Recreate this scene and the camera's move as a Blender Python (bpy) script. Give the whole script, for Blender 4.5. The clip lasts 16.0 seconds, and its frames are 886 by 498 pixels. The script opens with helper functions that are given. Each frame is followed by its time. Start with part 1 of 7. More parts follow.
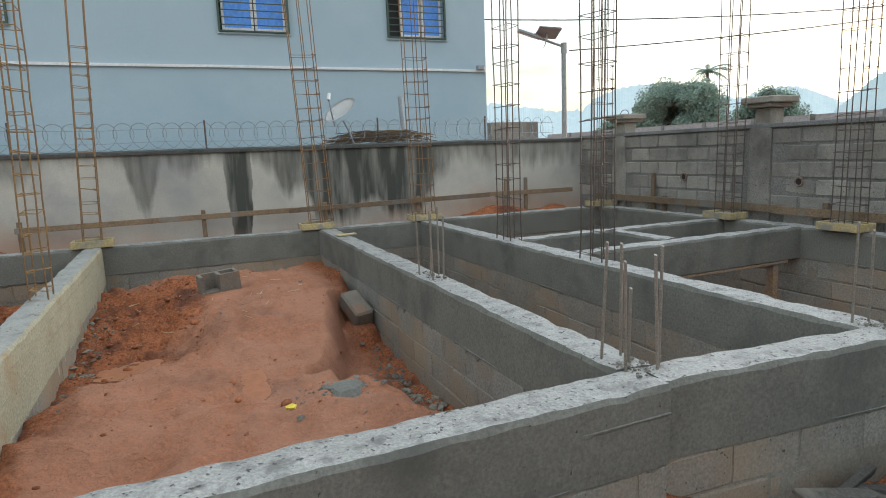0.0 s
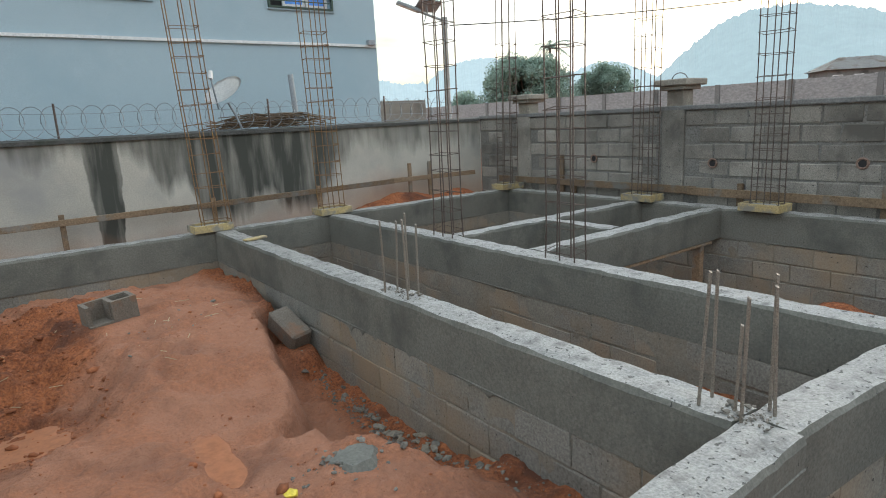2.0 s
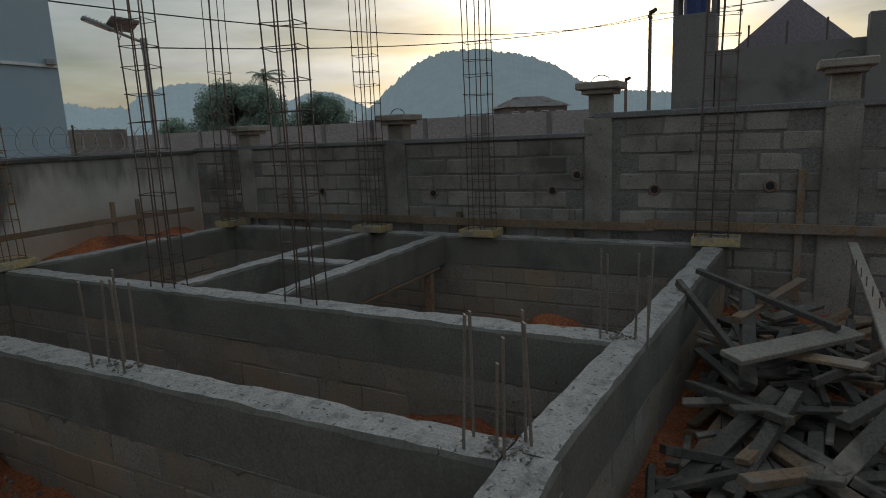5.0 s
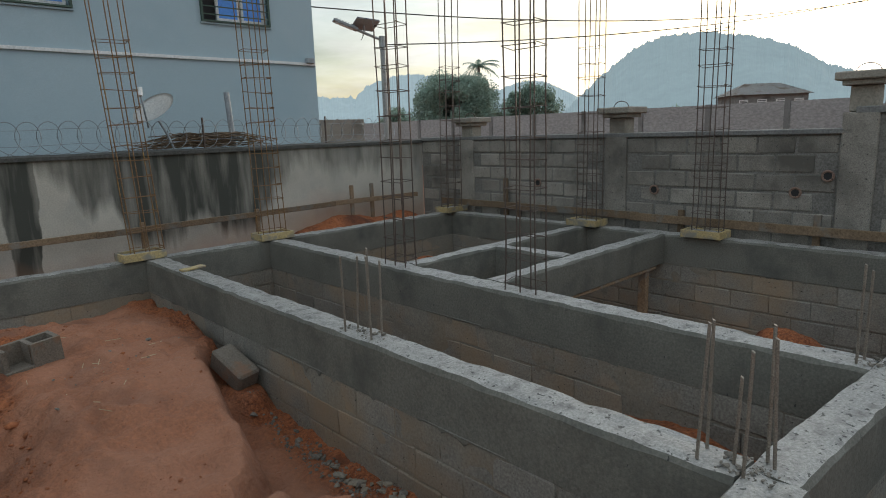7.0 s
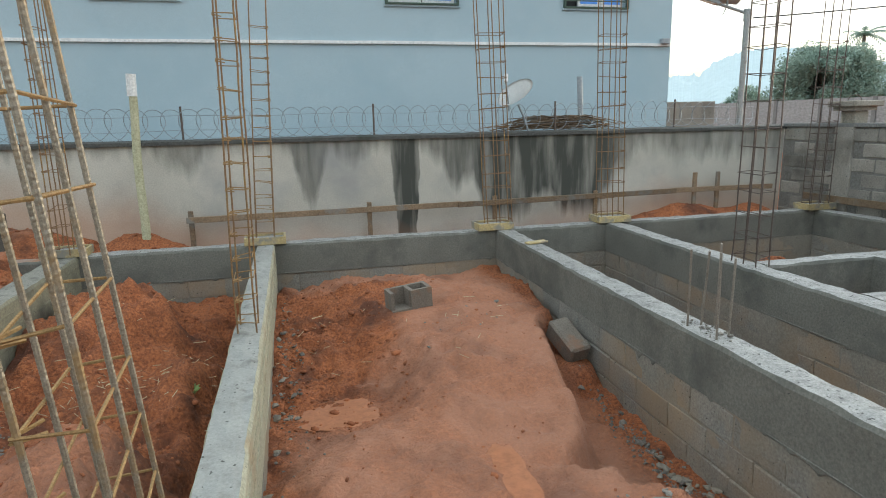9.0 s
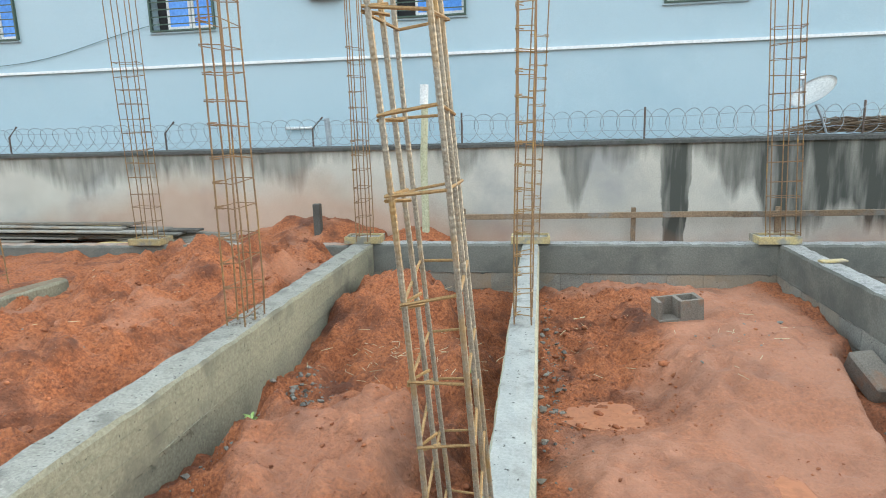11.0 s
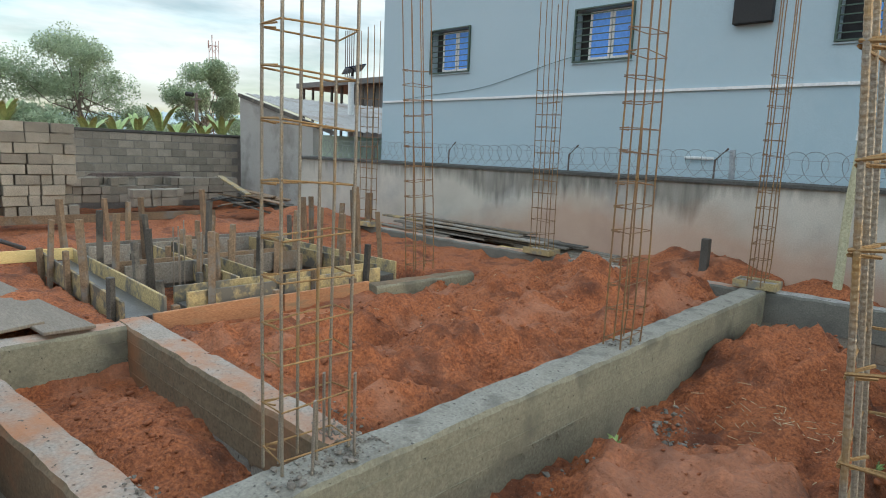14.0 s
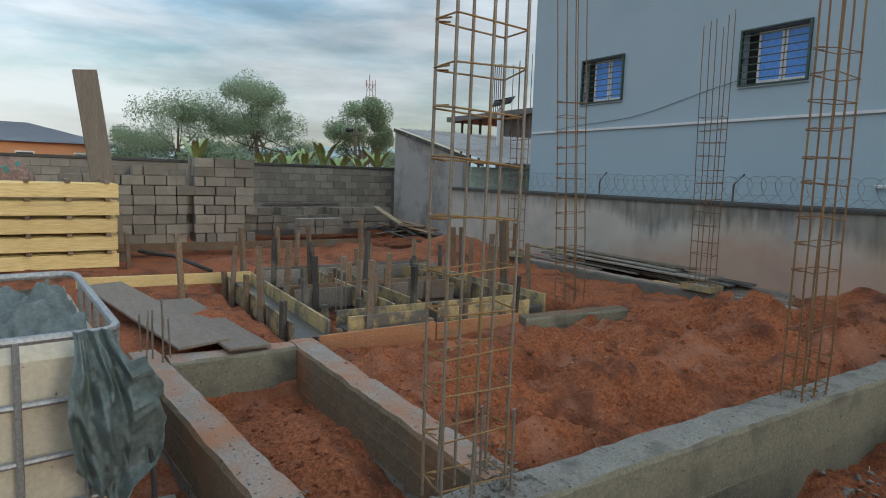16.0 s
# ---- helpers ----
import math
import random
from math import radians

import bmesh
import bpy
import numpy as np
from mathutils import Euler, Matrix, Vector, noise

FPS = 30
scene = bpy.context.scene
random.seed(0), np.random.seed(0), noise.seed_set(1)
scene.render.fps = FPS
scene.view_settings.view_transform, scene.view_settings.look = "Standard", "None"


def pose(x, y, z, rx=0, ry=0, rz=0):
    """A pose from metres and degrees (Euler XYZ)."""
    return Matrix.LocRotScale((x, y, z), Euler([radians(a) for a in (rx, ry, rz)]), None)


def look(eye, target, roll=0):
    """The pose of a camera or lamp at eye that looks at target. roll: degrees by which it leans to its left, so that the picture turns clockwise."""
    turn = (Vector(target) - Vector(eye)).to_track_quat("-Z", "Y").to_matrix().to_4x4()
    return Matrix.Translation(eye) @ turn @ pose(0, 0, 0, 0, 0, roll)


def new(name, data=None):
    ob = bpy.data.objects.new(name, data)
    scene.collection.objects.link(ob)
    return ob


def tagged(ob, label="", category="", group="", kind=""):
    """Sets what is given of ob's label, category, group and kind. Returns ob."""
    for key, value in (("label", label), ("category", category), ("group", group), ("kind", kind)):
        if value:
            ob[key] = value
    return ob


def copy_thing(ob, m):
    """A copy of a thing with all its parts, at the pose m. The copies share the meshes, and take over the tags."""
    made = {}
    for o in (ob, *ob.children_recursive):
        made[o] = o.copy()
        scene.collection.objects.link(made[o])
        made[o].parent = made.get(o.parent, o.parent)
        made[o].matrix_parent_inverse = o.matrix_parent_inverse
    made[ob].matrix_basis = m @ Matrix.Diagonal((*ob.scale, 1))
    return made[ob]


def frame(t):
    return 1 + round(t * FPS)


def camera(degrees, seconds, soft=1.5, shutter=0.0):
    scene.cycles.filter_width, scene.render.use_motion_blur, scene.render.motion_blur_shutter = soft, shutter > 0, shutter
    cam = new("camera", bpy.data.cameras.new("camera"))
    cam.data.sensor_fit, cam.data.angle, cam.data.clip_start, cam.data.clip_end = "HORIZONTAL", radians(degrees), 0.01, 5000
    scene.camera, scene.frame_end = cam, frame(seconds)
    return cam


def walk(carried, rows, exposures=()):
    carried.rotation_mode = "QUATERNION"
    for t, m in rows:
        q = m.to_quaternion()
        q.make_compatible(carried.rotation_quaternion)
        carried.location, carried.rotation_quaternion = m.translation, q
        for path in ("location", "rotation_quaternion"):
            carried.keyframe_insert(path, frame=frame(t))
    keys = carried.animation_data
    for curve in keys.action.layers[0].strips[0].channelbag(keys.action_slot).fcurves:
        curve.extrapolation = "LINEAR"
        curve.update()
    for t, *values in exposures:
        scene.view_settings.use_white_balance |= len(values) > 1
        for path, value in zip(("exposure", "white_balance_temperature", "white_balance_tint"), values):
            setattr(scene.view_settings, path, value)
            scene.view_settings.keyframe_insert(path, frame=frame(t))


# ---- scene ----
cam = camera(71.7, 16.0, soft=1.0)
PATH = [
    (0, (-0.266, 1.554, 0.993), (0.497, 3.376, 0.682), -2.2),
    (0.5, (-0.375, 1.706, 1.026), (0.4, 3.522, 0.71), -2.2),
    (1, (-0.508, 2.125, 0.944), (0.272, 3.921, 0.536), -3.2),
    (1.5, (-0.556, 2.381, 1.133), (0.357, 4.093, 0.646), -4.9),
    (2, (-0.683, 2.59, 1.187), (0.477, 4.165, 0.772), -2.9),
    (2.5, (-0.71, 2.678, 1.288), (0.715, 4.051, 1.001), -3.3),
    (3, (-0.638, 2.768, 1.261), (0.92, 4.01, 1.087), -3.4),
    (3.5, (-0.509, 2.763, 1.208), (1.244, 3.653, 0.841), -2.8),
    (6, (-0.633, 2.85, 1.286), (1.027, 3.903, 0.915), -1.4),
    (6.5, (-0.687, 2.868, 1.297), (0.827, 4.115, 0.907), -1.8),
    (7, (-0.741, 2.891, 1.301), (0.603, 4.323, 0.924), -1.9),
    (7.5, (-0.77, 2.9, 1.293), (0.422, 4.458, 0.906), -2.1),
    (8, (-0.813, 2.905, 1.289), (0.178, 4.595, 0.886), -2.3),
    (8.5, (-0.873, 2.907, 1.316), (-0.132, 4.714, 0.886), -1.4),
    (9, (-0.975, 2.875, 1.359), (-0.519, 4.778, 0.947), -1.2),
    (11.5, (-1.259, 2.735, 1.368), (-1.835, 4.613, 0.992), 0.0),
    (12, (-1.285, 2.698, 1.35), (-2.162, 4.449, 0.944), 1.9),
    (12.5, (-1.282, 2.687, 1.371), (-2.324, 4.347, 0.973), 1.9),
    (13, (-1.291, 2.694, 1.378), (-2.403, 4.315, 1.013), 2.6),
    (13.5, (-1.296, 2.701, 1.377), (-2.455, 4.295, 1.037), 1.9),
    (14, (-1.324, 2.66, 1.384), (-2.678, 4.099, 1.074), 2.3),
    (14.5, (-1.355, 2.597, 1.398), (-2.922, 3.801, 1.09), 2.5),
    (15, (-1.373, 2.583, 1.398), (-3.045, 3.632, 1.08), 2.4),
    (15.5, (-1.385, 2.583, 1.4), (-3.094, 3.584, 1.121), 2.6),
    (16, (-1.385, 2.593, 1.406), (-3.045, 3.684, 1.174), 1.8),
]
EXPO = [
    (0.0, 1.2, 6980, 9), (0.5, 1.1, 6980, 9), (1.0, 1.22, 6980, 9), (1.5, 1.42, 6980, 9), (2.0, 1.22, 6980, 9), (2.5, 0.68, 6950, 9), (3.0, -0.38, 6900, 9), (3.5, -0.85, 6900, 9), (6.0, -0.25, 6950, 9), (6.5, 0.12, 6980, 9),
    (7.0, 0.4, 6980, 9), (8.0, 0.92, 6980, 8), (9.0, 1.35, 6980, 7), (11.5, 2.06, 6600, 5), (12.0, 1.75, 6590, 5), (12.5, 1.54, 6610, 5), (13.5, 1.3, 6660, 6), (14.5, 0.92, 6650, 8), (15.0, 0.58, 6470, 9), (16.0, 0.42, 6420, 9),
]
walk(cam, [(t, look(eye, target, roll)) for t, eye, target, roll in PATH], EXPO)

# ---- world, sun, light ----
world = bpy.data.worlds.new("sky")
scene.world = world
world.use_nodes = True
wn, wl = world.node_tree.nodes, world.node_tree.links
wn.clear()
SUN_AZ, SUN_EL = 74.0, 9.0          # degrees clockwise from +y, and above the horizon
sky = wn.new("ShaderNodeTexSky")
sky.sky_type, sky.sun_disc = "NISHITA", False
sky.sun_elevation, sky.sun_rotation = radians(SUN_EL), radians(SUN_AZ)
sky.air_density, sky.dust_density, sky.ozone_density = 1.0, 1.0, 1.5
tc = wn.new("ShaderNodeTexCoord")
mp = wn.new("ShaderNodeMapping")
mp.inputs["Scale"].default_value = (1.6, 1.6, 7.0)
cl = wn.new("ShaderNodeTexNoise")
cl.inputs["Scale"].default_value, cl.inputs["Detail"].default_value, cl.inputs["Roughness"].default_value = 1.7, 7.0, 0.58
cr = wn.new("ShaderNodeValToRGB")
cr.color_ramp.elements[0].position, cr.color_ramp.elements[0].color = 0.32, (0.0, 0.0, 0.0, 1)
cr.color_ramp.elements[1].position, cr.color_ramp.elements[1].color = 0.56, (1, 1, 1, 1)
soft = wn.new("ShaderNodeMixRGB")          # the cloud sheet takes the sky's own light, greyed
soft.blend_type = "MIX"
grey = wn.new("ShaderNodeRGBToBW")
warm = wn.new("ShaderNodeMixRGB")
warm.blend_type, warm.inputs[0].default_value = "MIX", 0.74
cloud = wn.new("ShaderNodeMixRGB")
cloud.blend_type, cloud.inputs[0].default_value = "ADD", 1.0
cloud.inputs[2].default_value = (1.46, 1.67, 1.87, 1)
bg = wn.new("ShaderNodeBackground")
bg.inputs["Strength"].default_value = 0.15
wo = wn.new("ShaderNodeOutputWorld")
wl.new(tc.outputs["Generated"], mp.inputs["Vector"])
wl.new(mp.outputs["Vector"], cl.inputs["Vector"])
wl.new(cl.outputs["Fac"], cr.inputs["Fac"])
wl.new(sky.outputs[0], grey.inputs[0])
wl.new(sky.outputs[0], warm.inputs[1])
wl.new(grey.outputs[0], warm.inputs[2])
wl.new(warm.outputs[0], cloud.inputs[1])
wl.new(cr.outputs[0], soft.inputs[0])
wl.new(sky.outputs[0], soft.inputs[1])
wl.new(cloud.outputs[0], soft.inputs[2])
rise = wn.new("ShaderNodeSeparateXYZ")      # an overcast sky is brightest overhead
lift = wn.new("ShaderNodeMapRange")
lift.interpolation_type = "SMOOTHSTEP"
lift.inputs["From Min"].default_value, lift.inputs["From Max"].default_value = 0.05, 0.75
lift.inputs["To Min"].default_value, lift.inputs["To Max"].default_value = 0.56, 2.2
over = wn.new("ShaderNodeMixRGB")
over.blend_type, over.inputs[0].default_value = "MULTIPLY", 1.0
wl.new(tc.outputs["Generated"], rise.inputs[0])
wl.new(rise.outputs["Z"], lift.inputs["Value"])
band = wn.new("ShaderNodeTexNoise")         # darker grey bands in the cloud sheet
band.inputs["Scale"].default_value, band.inputs["Detail"].default_value, band.inputs["Roughness"].default_value = 2.6, 6.0, 0.55
band_map = wn.new("ShaderNodeMapping")
band_map.inputs["Scale"].default_value, band_map.inputs["Location"].default_value = (1.0, 1.0, 5.5), (3.0, 1.0, 0.4)
band_range = wn.new("ShaderNodeMapRange")
band_range.inputs["From Min"].default_value, band_range.inputs["From Max"].default_value = 0.36, 0.62
band_range.inputs["To Min"].default_value, band_range.inputs["To Max"].default_value = 0.74, 1.14
banded = wn.new("ShaderNodeMixRGB")
banded.blend_type, banded.inputs[0].default_value = "MULTIPLY", 1.0
wl.new(tc.outputs["Generated"], band_map.inputs["Vector"])
wl.new(band_map.outputs[0], band.inputs["Vector"])
wl.new(band.outputs["Fac"], band_range.inputs["Value"])
wl.new(soft.outputs[0], banded.inputs[1])
wl.new(band_range.outputs[0], banded.inputs[2])
wl.new(banded.outputs[0], over.inputs[1])
wl.new(lift.outputs[0], over.inputs[2])
wl.new(over.outputs[0], bg.inputs["Color"])
wl.new(bg.outputs[0], wo.inputs["Surface"])

sun = new("sun", bpy.data.lights.new("sun", "SUN"))
sun.data.energy, sun.data.angle, sun.data.color = 0.5, radians(14), (1.0, 0.88, 0.72)
_a, _e = radians(SUN_AZ), radians(SUN_EL)
sun.matrix_world = look((30 * math.sin(_a), 30 * math.cos(_a), 30 * math.tan(_e)), (0, 0, 0))

# ---- materials ----


def material(name, dark, light, scale=3.0, rough=0.85, bump=0.3, fine=45.0, metal=0.0, rand=0.0, stain=None, stain_scale=1.2,
             stain_at=(0.52, 0.66), stretch=(1, 1, 1), island=False, space="pos", bump_dist=0.005, grain=0.55, lo=0.72, hi=1.18, detail=3.0, pits=None):
    """Two-scale mottled surface: large noise between two colours, fine grain, an optional third stain colour."""
    m = bpy.data.materials.new(name)
    m.use_nodes = True
    n, l = m.node_tree.nodes, m.node_tree.links
    p = n["Principled BSDF"]
    p.inputs["Roughness"].default_value, p.inputs["Metallic"].default_value = rough, metal
    if space == "pos":
        src = n.new("ShaderNodeNewGeometry").outputs["Position"]
    else:
        src = n.new("ShaderNodeTexCoord").outputs["Object"]
    mapn = n.new("ShaderNodeMapping")
    mapn.inputs["Scale"].default_value = stretch
    l.new(src, mapn.inputs["Vector"])
    v = mapn.outputs["Vector"]

    def noisen(s, detail=4.0, r=0.6):
        t = n.new("ShaderNodeTexNoise")
        t.inputs["Scale"].default_value, t.inputs["Detail"].default_value, t.inputs["Roughness"].default_value = s, detail, r
        l.new(v, t.inputs["Vector"])
        return t.outputs["Fac"]

    def rampn(f, a, b):
        r = n.new("ShaderNodeMapRange")
        r.inputs["From Min"].default_value, r.inputs["From Max"].default_value = a, b
        l.new(f, r.inputs["Value"])
        return r.outputs["Result"]

    def mixn(f, a, b, kind="MIX"):
        x = n.new("ShaderNodeMixRGB")
        x.blend_type = kind
        for sock, val in zip(x.inputs, (f, a, b)):
            if isinstance(val, (int, float)):
                sock.default_value = val
            elif isinstance(val, tuple):
                sock.default_value = (*val, 1)
            else:
                l.new(val, sock)
        return x.outputs[0]

    big, small = noisen(scale, 5.0), noisen(fine, detail, 0.7)
    col = mixn(rampn(big, 0.32, 0.68), dark, light)
    col = mixn(grain, col, mixn(rampn(small, 0.34, 0.66), tuple(c * lo for c in dark), tuple(min(1, c * hi) for c in light)))
    if stain:
        col = mixn(rampn(noisen(stain_scale, 6.0, 0.62), *stain_at), col, stain)
    hole = None
    if pits:
        size, thr, pit_col = pits
        hole = rampn(noisen(size, 2.0, 0.5), thr, thr + 0.035)
        col = mixn(hole, col, pit_col)
    if rand:
        if island:
            rnd = n.new("ShaderNodeNewGeometry").outputs["Random Per Island"]
        else:
            rnd = n.new("ShaderNodeObjectInfo").outputs["Random"]
        hsv = n.new("ShaderNodeHueSaturation")
        rr = n.new("ShaderNodeMapRange")
        rr.inputs["To Min"].default_value, rr.inputs["To Max"].default_value = 1 - rand, 1 + rand
        l.new(rnd, rr.inputs["Value"])
        l.new(rr.outputs["Result"], hsv.inputs["Value"])
        l.new(col, hsv.inputs["Color"])
        col = hsv.outputs["Color"]
    l.new(col, p.inputs["Base Color"])
    if bump:
        add = n.new("ShaderNodeMath")
        add.operation = "MULTIPLY_ADD"
        add.inputs[1].default_value = 0.5
        l.new(small, add.inputs[0])
        l.new(noisen(fine * 0.3, 4.0), add.inputs[2])
        b = n.new("ShaderNodeBump")
        b.inputs["Strength"].default_value, b.inputs["Distance"].default_value = bump, bump_dist
        if hole is not None:
            deep = n.new("ShaderNodeMath")
            deep.operation = "SUBTRACT"
            l.new(add.outputs[0], deep.inputs[0])
            l.new(hole, deep.inputs[1])
            l.new(deep.outputs[0], b.inputs["Height"])
        else:
            l.new(add.outputs[0], b.inputs["Height"])
        l.new(b.outputs[0], p.inputs["Normal"])
    m["col"] = 1
    return m


# rough cast top, paler than the sides: sky light put into its colour
CONC_TOP_SKYLIT = material("concrete_top_skylit", (0.21, 0.205, 0.188), (0.37, 0.362, 0.335), 7, 0.55, 0.9, 75, stain=(0.15, 0.145, 0.134), stain_scale=9, stain_at=(0.52, 0.66), bump_dist=0.009, pits=(34, 0.64, (0.07, 0.067, 0.06)))
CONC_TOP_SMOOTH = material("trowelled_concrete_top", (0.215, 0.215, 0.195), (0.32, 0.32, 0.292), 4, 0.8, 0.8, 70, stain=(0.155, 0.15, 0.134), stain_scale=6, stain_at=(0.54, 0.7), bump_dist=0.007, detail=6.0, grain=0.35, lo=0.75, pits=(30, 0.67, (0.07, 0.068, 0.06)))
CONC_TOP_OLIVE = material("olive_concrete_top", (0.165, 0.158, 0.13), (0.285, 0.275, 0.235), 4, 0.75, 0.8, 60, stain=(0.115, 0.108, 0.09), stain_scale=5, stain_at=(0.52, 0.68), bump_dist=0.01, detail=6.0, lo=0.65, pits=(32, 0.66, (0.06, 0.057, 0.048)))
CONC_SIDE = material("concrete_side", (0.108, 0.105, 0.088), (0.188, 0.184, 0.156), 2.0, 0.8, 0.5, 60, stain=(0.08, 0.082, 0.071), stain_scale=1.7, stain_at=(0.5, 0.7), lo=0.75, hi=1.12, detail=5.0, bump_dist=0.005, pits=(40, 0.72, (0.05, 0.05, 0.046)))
CONC_OCHRE = material("concrete_ochre", (0.245, 0.235, 0.17), (0.39, 0.375, 0.28), 2.2, 0.85, 0.5, 45, stain=(0.27, 0.17, 0.09), stain_scale=1.6, stain_at=(0.54, 0.76), detail=5.0, pits=(36, 0.72, (0.09, 0.085, 0.065)))
CONC_OLIVE = material("olive_concrete", (0.145, 0.138, 0.098), (0.252, 0.24, 0.172), 1.5, 0.8, 0.6, 50, stain=(0.115, 0.11, 0.082), stain_scale=2.0, lo=0.7, hi=1.15, detail=6.0, bump_dist=0.008, pits=(36, 0.70, (0.06, 0.057, 0.042)))
CONC_MUD = material("muddy_concrete", (0.10, 0.074, 0.044), (0.19, 0.142, 0.088), 2.0, 0.85, 0.5, 40, stain=(0.27, 0.125, 0.058), stain_scale=1.4, stain_at=(0.50, 0.72), detail=5.0, pits=(34, 0.72, (0.05, 0.04, 0.03)))
CONC_TOP_MUD = material("concrete_top_mud", (0.225, 0.19, 0.155), (0.35, 0.31, 0.265), 4, 0.85, 0.8, 55, stain=(0.36, 0.165, 0.082), stain_scale=1.8, stain_at=(0.44, 0.64), detail=5.0, bump_dist=0.008, pits=(32, 0.67, (0.09, 0.07, 0.055)))
BLOCK = material("block_grey", (0.18, 0.165, 0.142), (0.33, 0.305, 0.265), 3, 0.93, 0.8, 80, rand=0.2, stain=(0.11, 0.102, 0.088), stain_scale=0.9, stain_at=(0.50, 0.68), pits=(40, 0.68, (0.07, 0.066, 0.06)))
BLOCK_PIT = material("block_pit", (0.15, 0.142, 0.122), (0.265, 0.25, 0.215), 2.5, 0.92, 0.7, 65, rand=0.1, stain=(0.29, 0.205, 0.125), stain_scale=0.8, stain_at=(0.45, 0.70), pits=(40, 0.69, (0.08, 0.07, 0.055)))
MUDDY_BLOCK = material("muddy_block", (0.125, 0.105, 0.083), (0.215, 0.183, 0.148), 4, 0.93, 0.7, 80, stain=(0.26, 0.13, 0.07), stain_scale=3, stain_at=(0.55, 0.7))
BLOCK_STACK = material("block_stack", (0.165, 0.15, 0.122), (0.30, 0.272, 0.222), 4, 0.93, 0.7, 80, rand=0.25)
SLURRY = material("cement_wash", (0.15, 0.138, 0.113), (0.265, 0.245, 0.20), 1.7, 0.85, 0.5, 55, stain=(0.26, 0.19, 0.12), stain_scale=0.9, stain_at=(0.5, 0.74), lo=0.72, hi=1.12, detail=6.0, pits=(42, 0.71, (0.06, 0.056, 0.048)))
WET_CONC = material("wet_concrete", (0.06, 0.06, 0.056), (0.11, 0.11, 0.102), 3, 0.4, 0.4, 40)
MORTAR = material("mortar", (0.115, 0.11, 0.098), (0.225, 0.215, 0.195), 4, 0.95, 0.9, 45, bump_dist=0.012)
PLASTER_BLUE = material("blue_plaster", (0.36, 0.475, 0.525), (0.41, 0.52, 0.57), 0.7, 0.75, 0.08, 90, stain=(0.34, 0.455, 0.51), stain_scale=0.5, bump_dist=0.002)
SOIL = material("red_soil", (0.168, 0.045, 0.017), (0.45, 0.148, 0.055), 2.1, 0.95, 1.0, 40, stain=(0.125, 0.042, 0.02), stain_scale=1.9, stain_at=(0.51, 0.65), bump_dist=0.05, grain=0.66, lo=0.4, hi=1.3, detail=10.0, pits=(75, 0.69, (0.40, 0.20, 0.115)))
_n, _l = SOIL.node_tree.nodes, SOIL.node_tree.links      # trodden ground is paler than loose ground
_at = _n.new("ShaderNodeAttribute")
_at.attribute_name = "trodden"
_mx = _n.new("ShaderNodeMixRGB")
_p = _n["Principled BSDF"]
_l.new(_at.outputs["Fac"], _mx.inputs[0])
_l.new(_p.inputs["Base Color"].links[0].from_socket, _mx.inputs[1])
_mx.inputs[2].default_value = (0.435, 0.208, 0.128, 1)
_l.new(_mx.outputs[0], _p.inputs["Base Color"])
CLOD = material("soil_clod", (0.17, 0.05, 0.02), (0.36, 0.125, 0.052), 3, 0.95, 0.9, 30, rand=0.25, island=True)
GRAVEL = material("grey_gravel", (0.11, 0.097, 0.08), (0.21, 0.188, 0.158), 8, 0.9, 0.8, 50, rand=0.3, island=True)
PUDDLE = material("muddy_water", (0.34, 0.125, 0.055), (0.42, 0.165, 0.078), 3, 0.3, 0.02, 20, stain=(0.36, 0.135, 0.06), stain_scale=5, stain_at=(0.5, 0.7))
REBAR = material("rusty_steel", (0.16, 0.085, 0.045), (0.30, 0.19, 0.10), 12, 0.6, 0.8, 160, metal=0.55, stain=(0.33, 0.20, 0.07), stain_scale=5)
REBAR_DARK = material("dark_steel", (0.085, 0.065, 0.055), (0.17, 0.13, 0.11), 12, 0.55, 0.7, 160, metal=0.6)
TIE = material("rusty_tie_steel", (0.23, 0.135, 0.055), (0.36, 0.225, 0.095), 14, 0.65, 0.6, 160, metal=0.35)
TIE_BROWN = material("brown_tie_steel", (0.17, 0.095, 0.05), (0.28, 0.165, 0.085), 14, 0.65, 0.6, 160, metal=0.4)
BARE_BAR = material("ribbed_bare_steel", (0.18, 0.15, 0.112), (0.32, 0.28, 0.22), 9, 0.5, 0.5, 160, metal=0.5, stain=(0.30, 0.19, 0.08), stain_scale=4)
STUB = material("galvanised_bar", (0.2, 0.17, 0.14), (0.33, 0.29, 0.24), 16, 0.55, 0.8, 180, metal=0.6)
WOOD_YELLOW = material("fresh_wood", (0.66, 0.47, 0.17), (0.82, 0.64, 0.30), 3, 0.65, 0.3, 40, rand=0.12, stretch=(1, 1, 9), stain=(0.42, 0.36, 0.26), stain_scale=3, stain_at=(0.62, 0.7))
WOOD_BUNDLE = material("fresh_sawn_plank", (0.62, 0.45, 0.17), (0.80, 0.62, 0.29), 2.2, 0.65, 0.25, 14, rand=0.10, stretch=(3, 0.35, 9), stain=(0.50, 0.38, 0.2), stain_scale=2.5, stain_at=(0.6, 0.72))
WOOD_FORM = material("used_form_board", (0.27, 0.20, 0.095), (0.47, 0.36, 0.17), 5, 0.8, 0.4, 50, rand=0.25, stain=(0.12, 0.11, 0.09), stain_scale=4, stain_at=(0.46, 0.57))
WOOD_COLLAR = material("dirty_board", (0.33, 0.25, 0.115), (0.50, 0.385, 0.19), 6, 0.75, 0.3, 50, rand=0.2, stain=(0.22, 0.205, 0.17), stain_scale=6, stain_at=(0.46, 0.6))
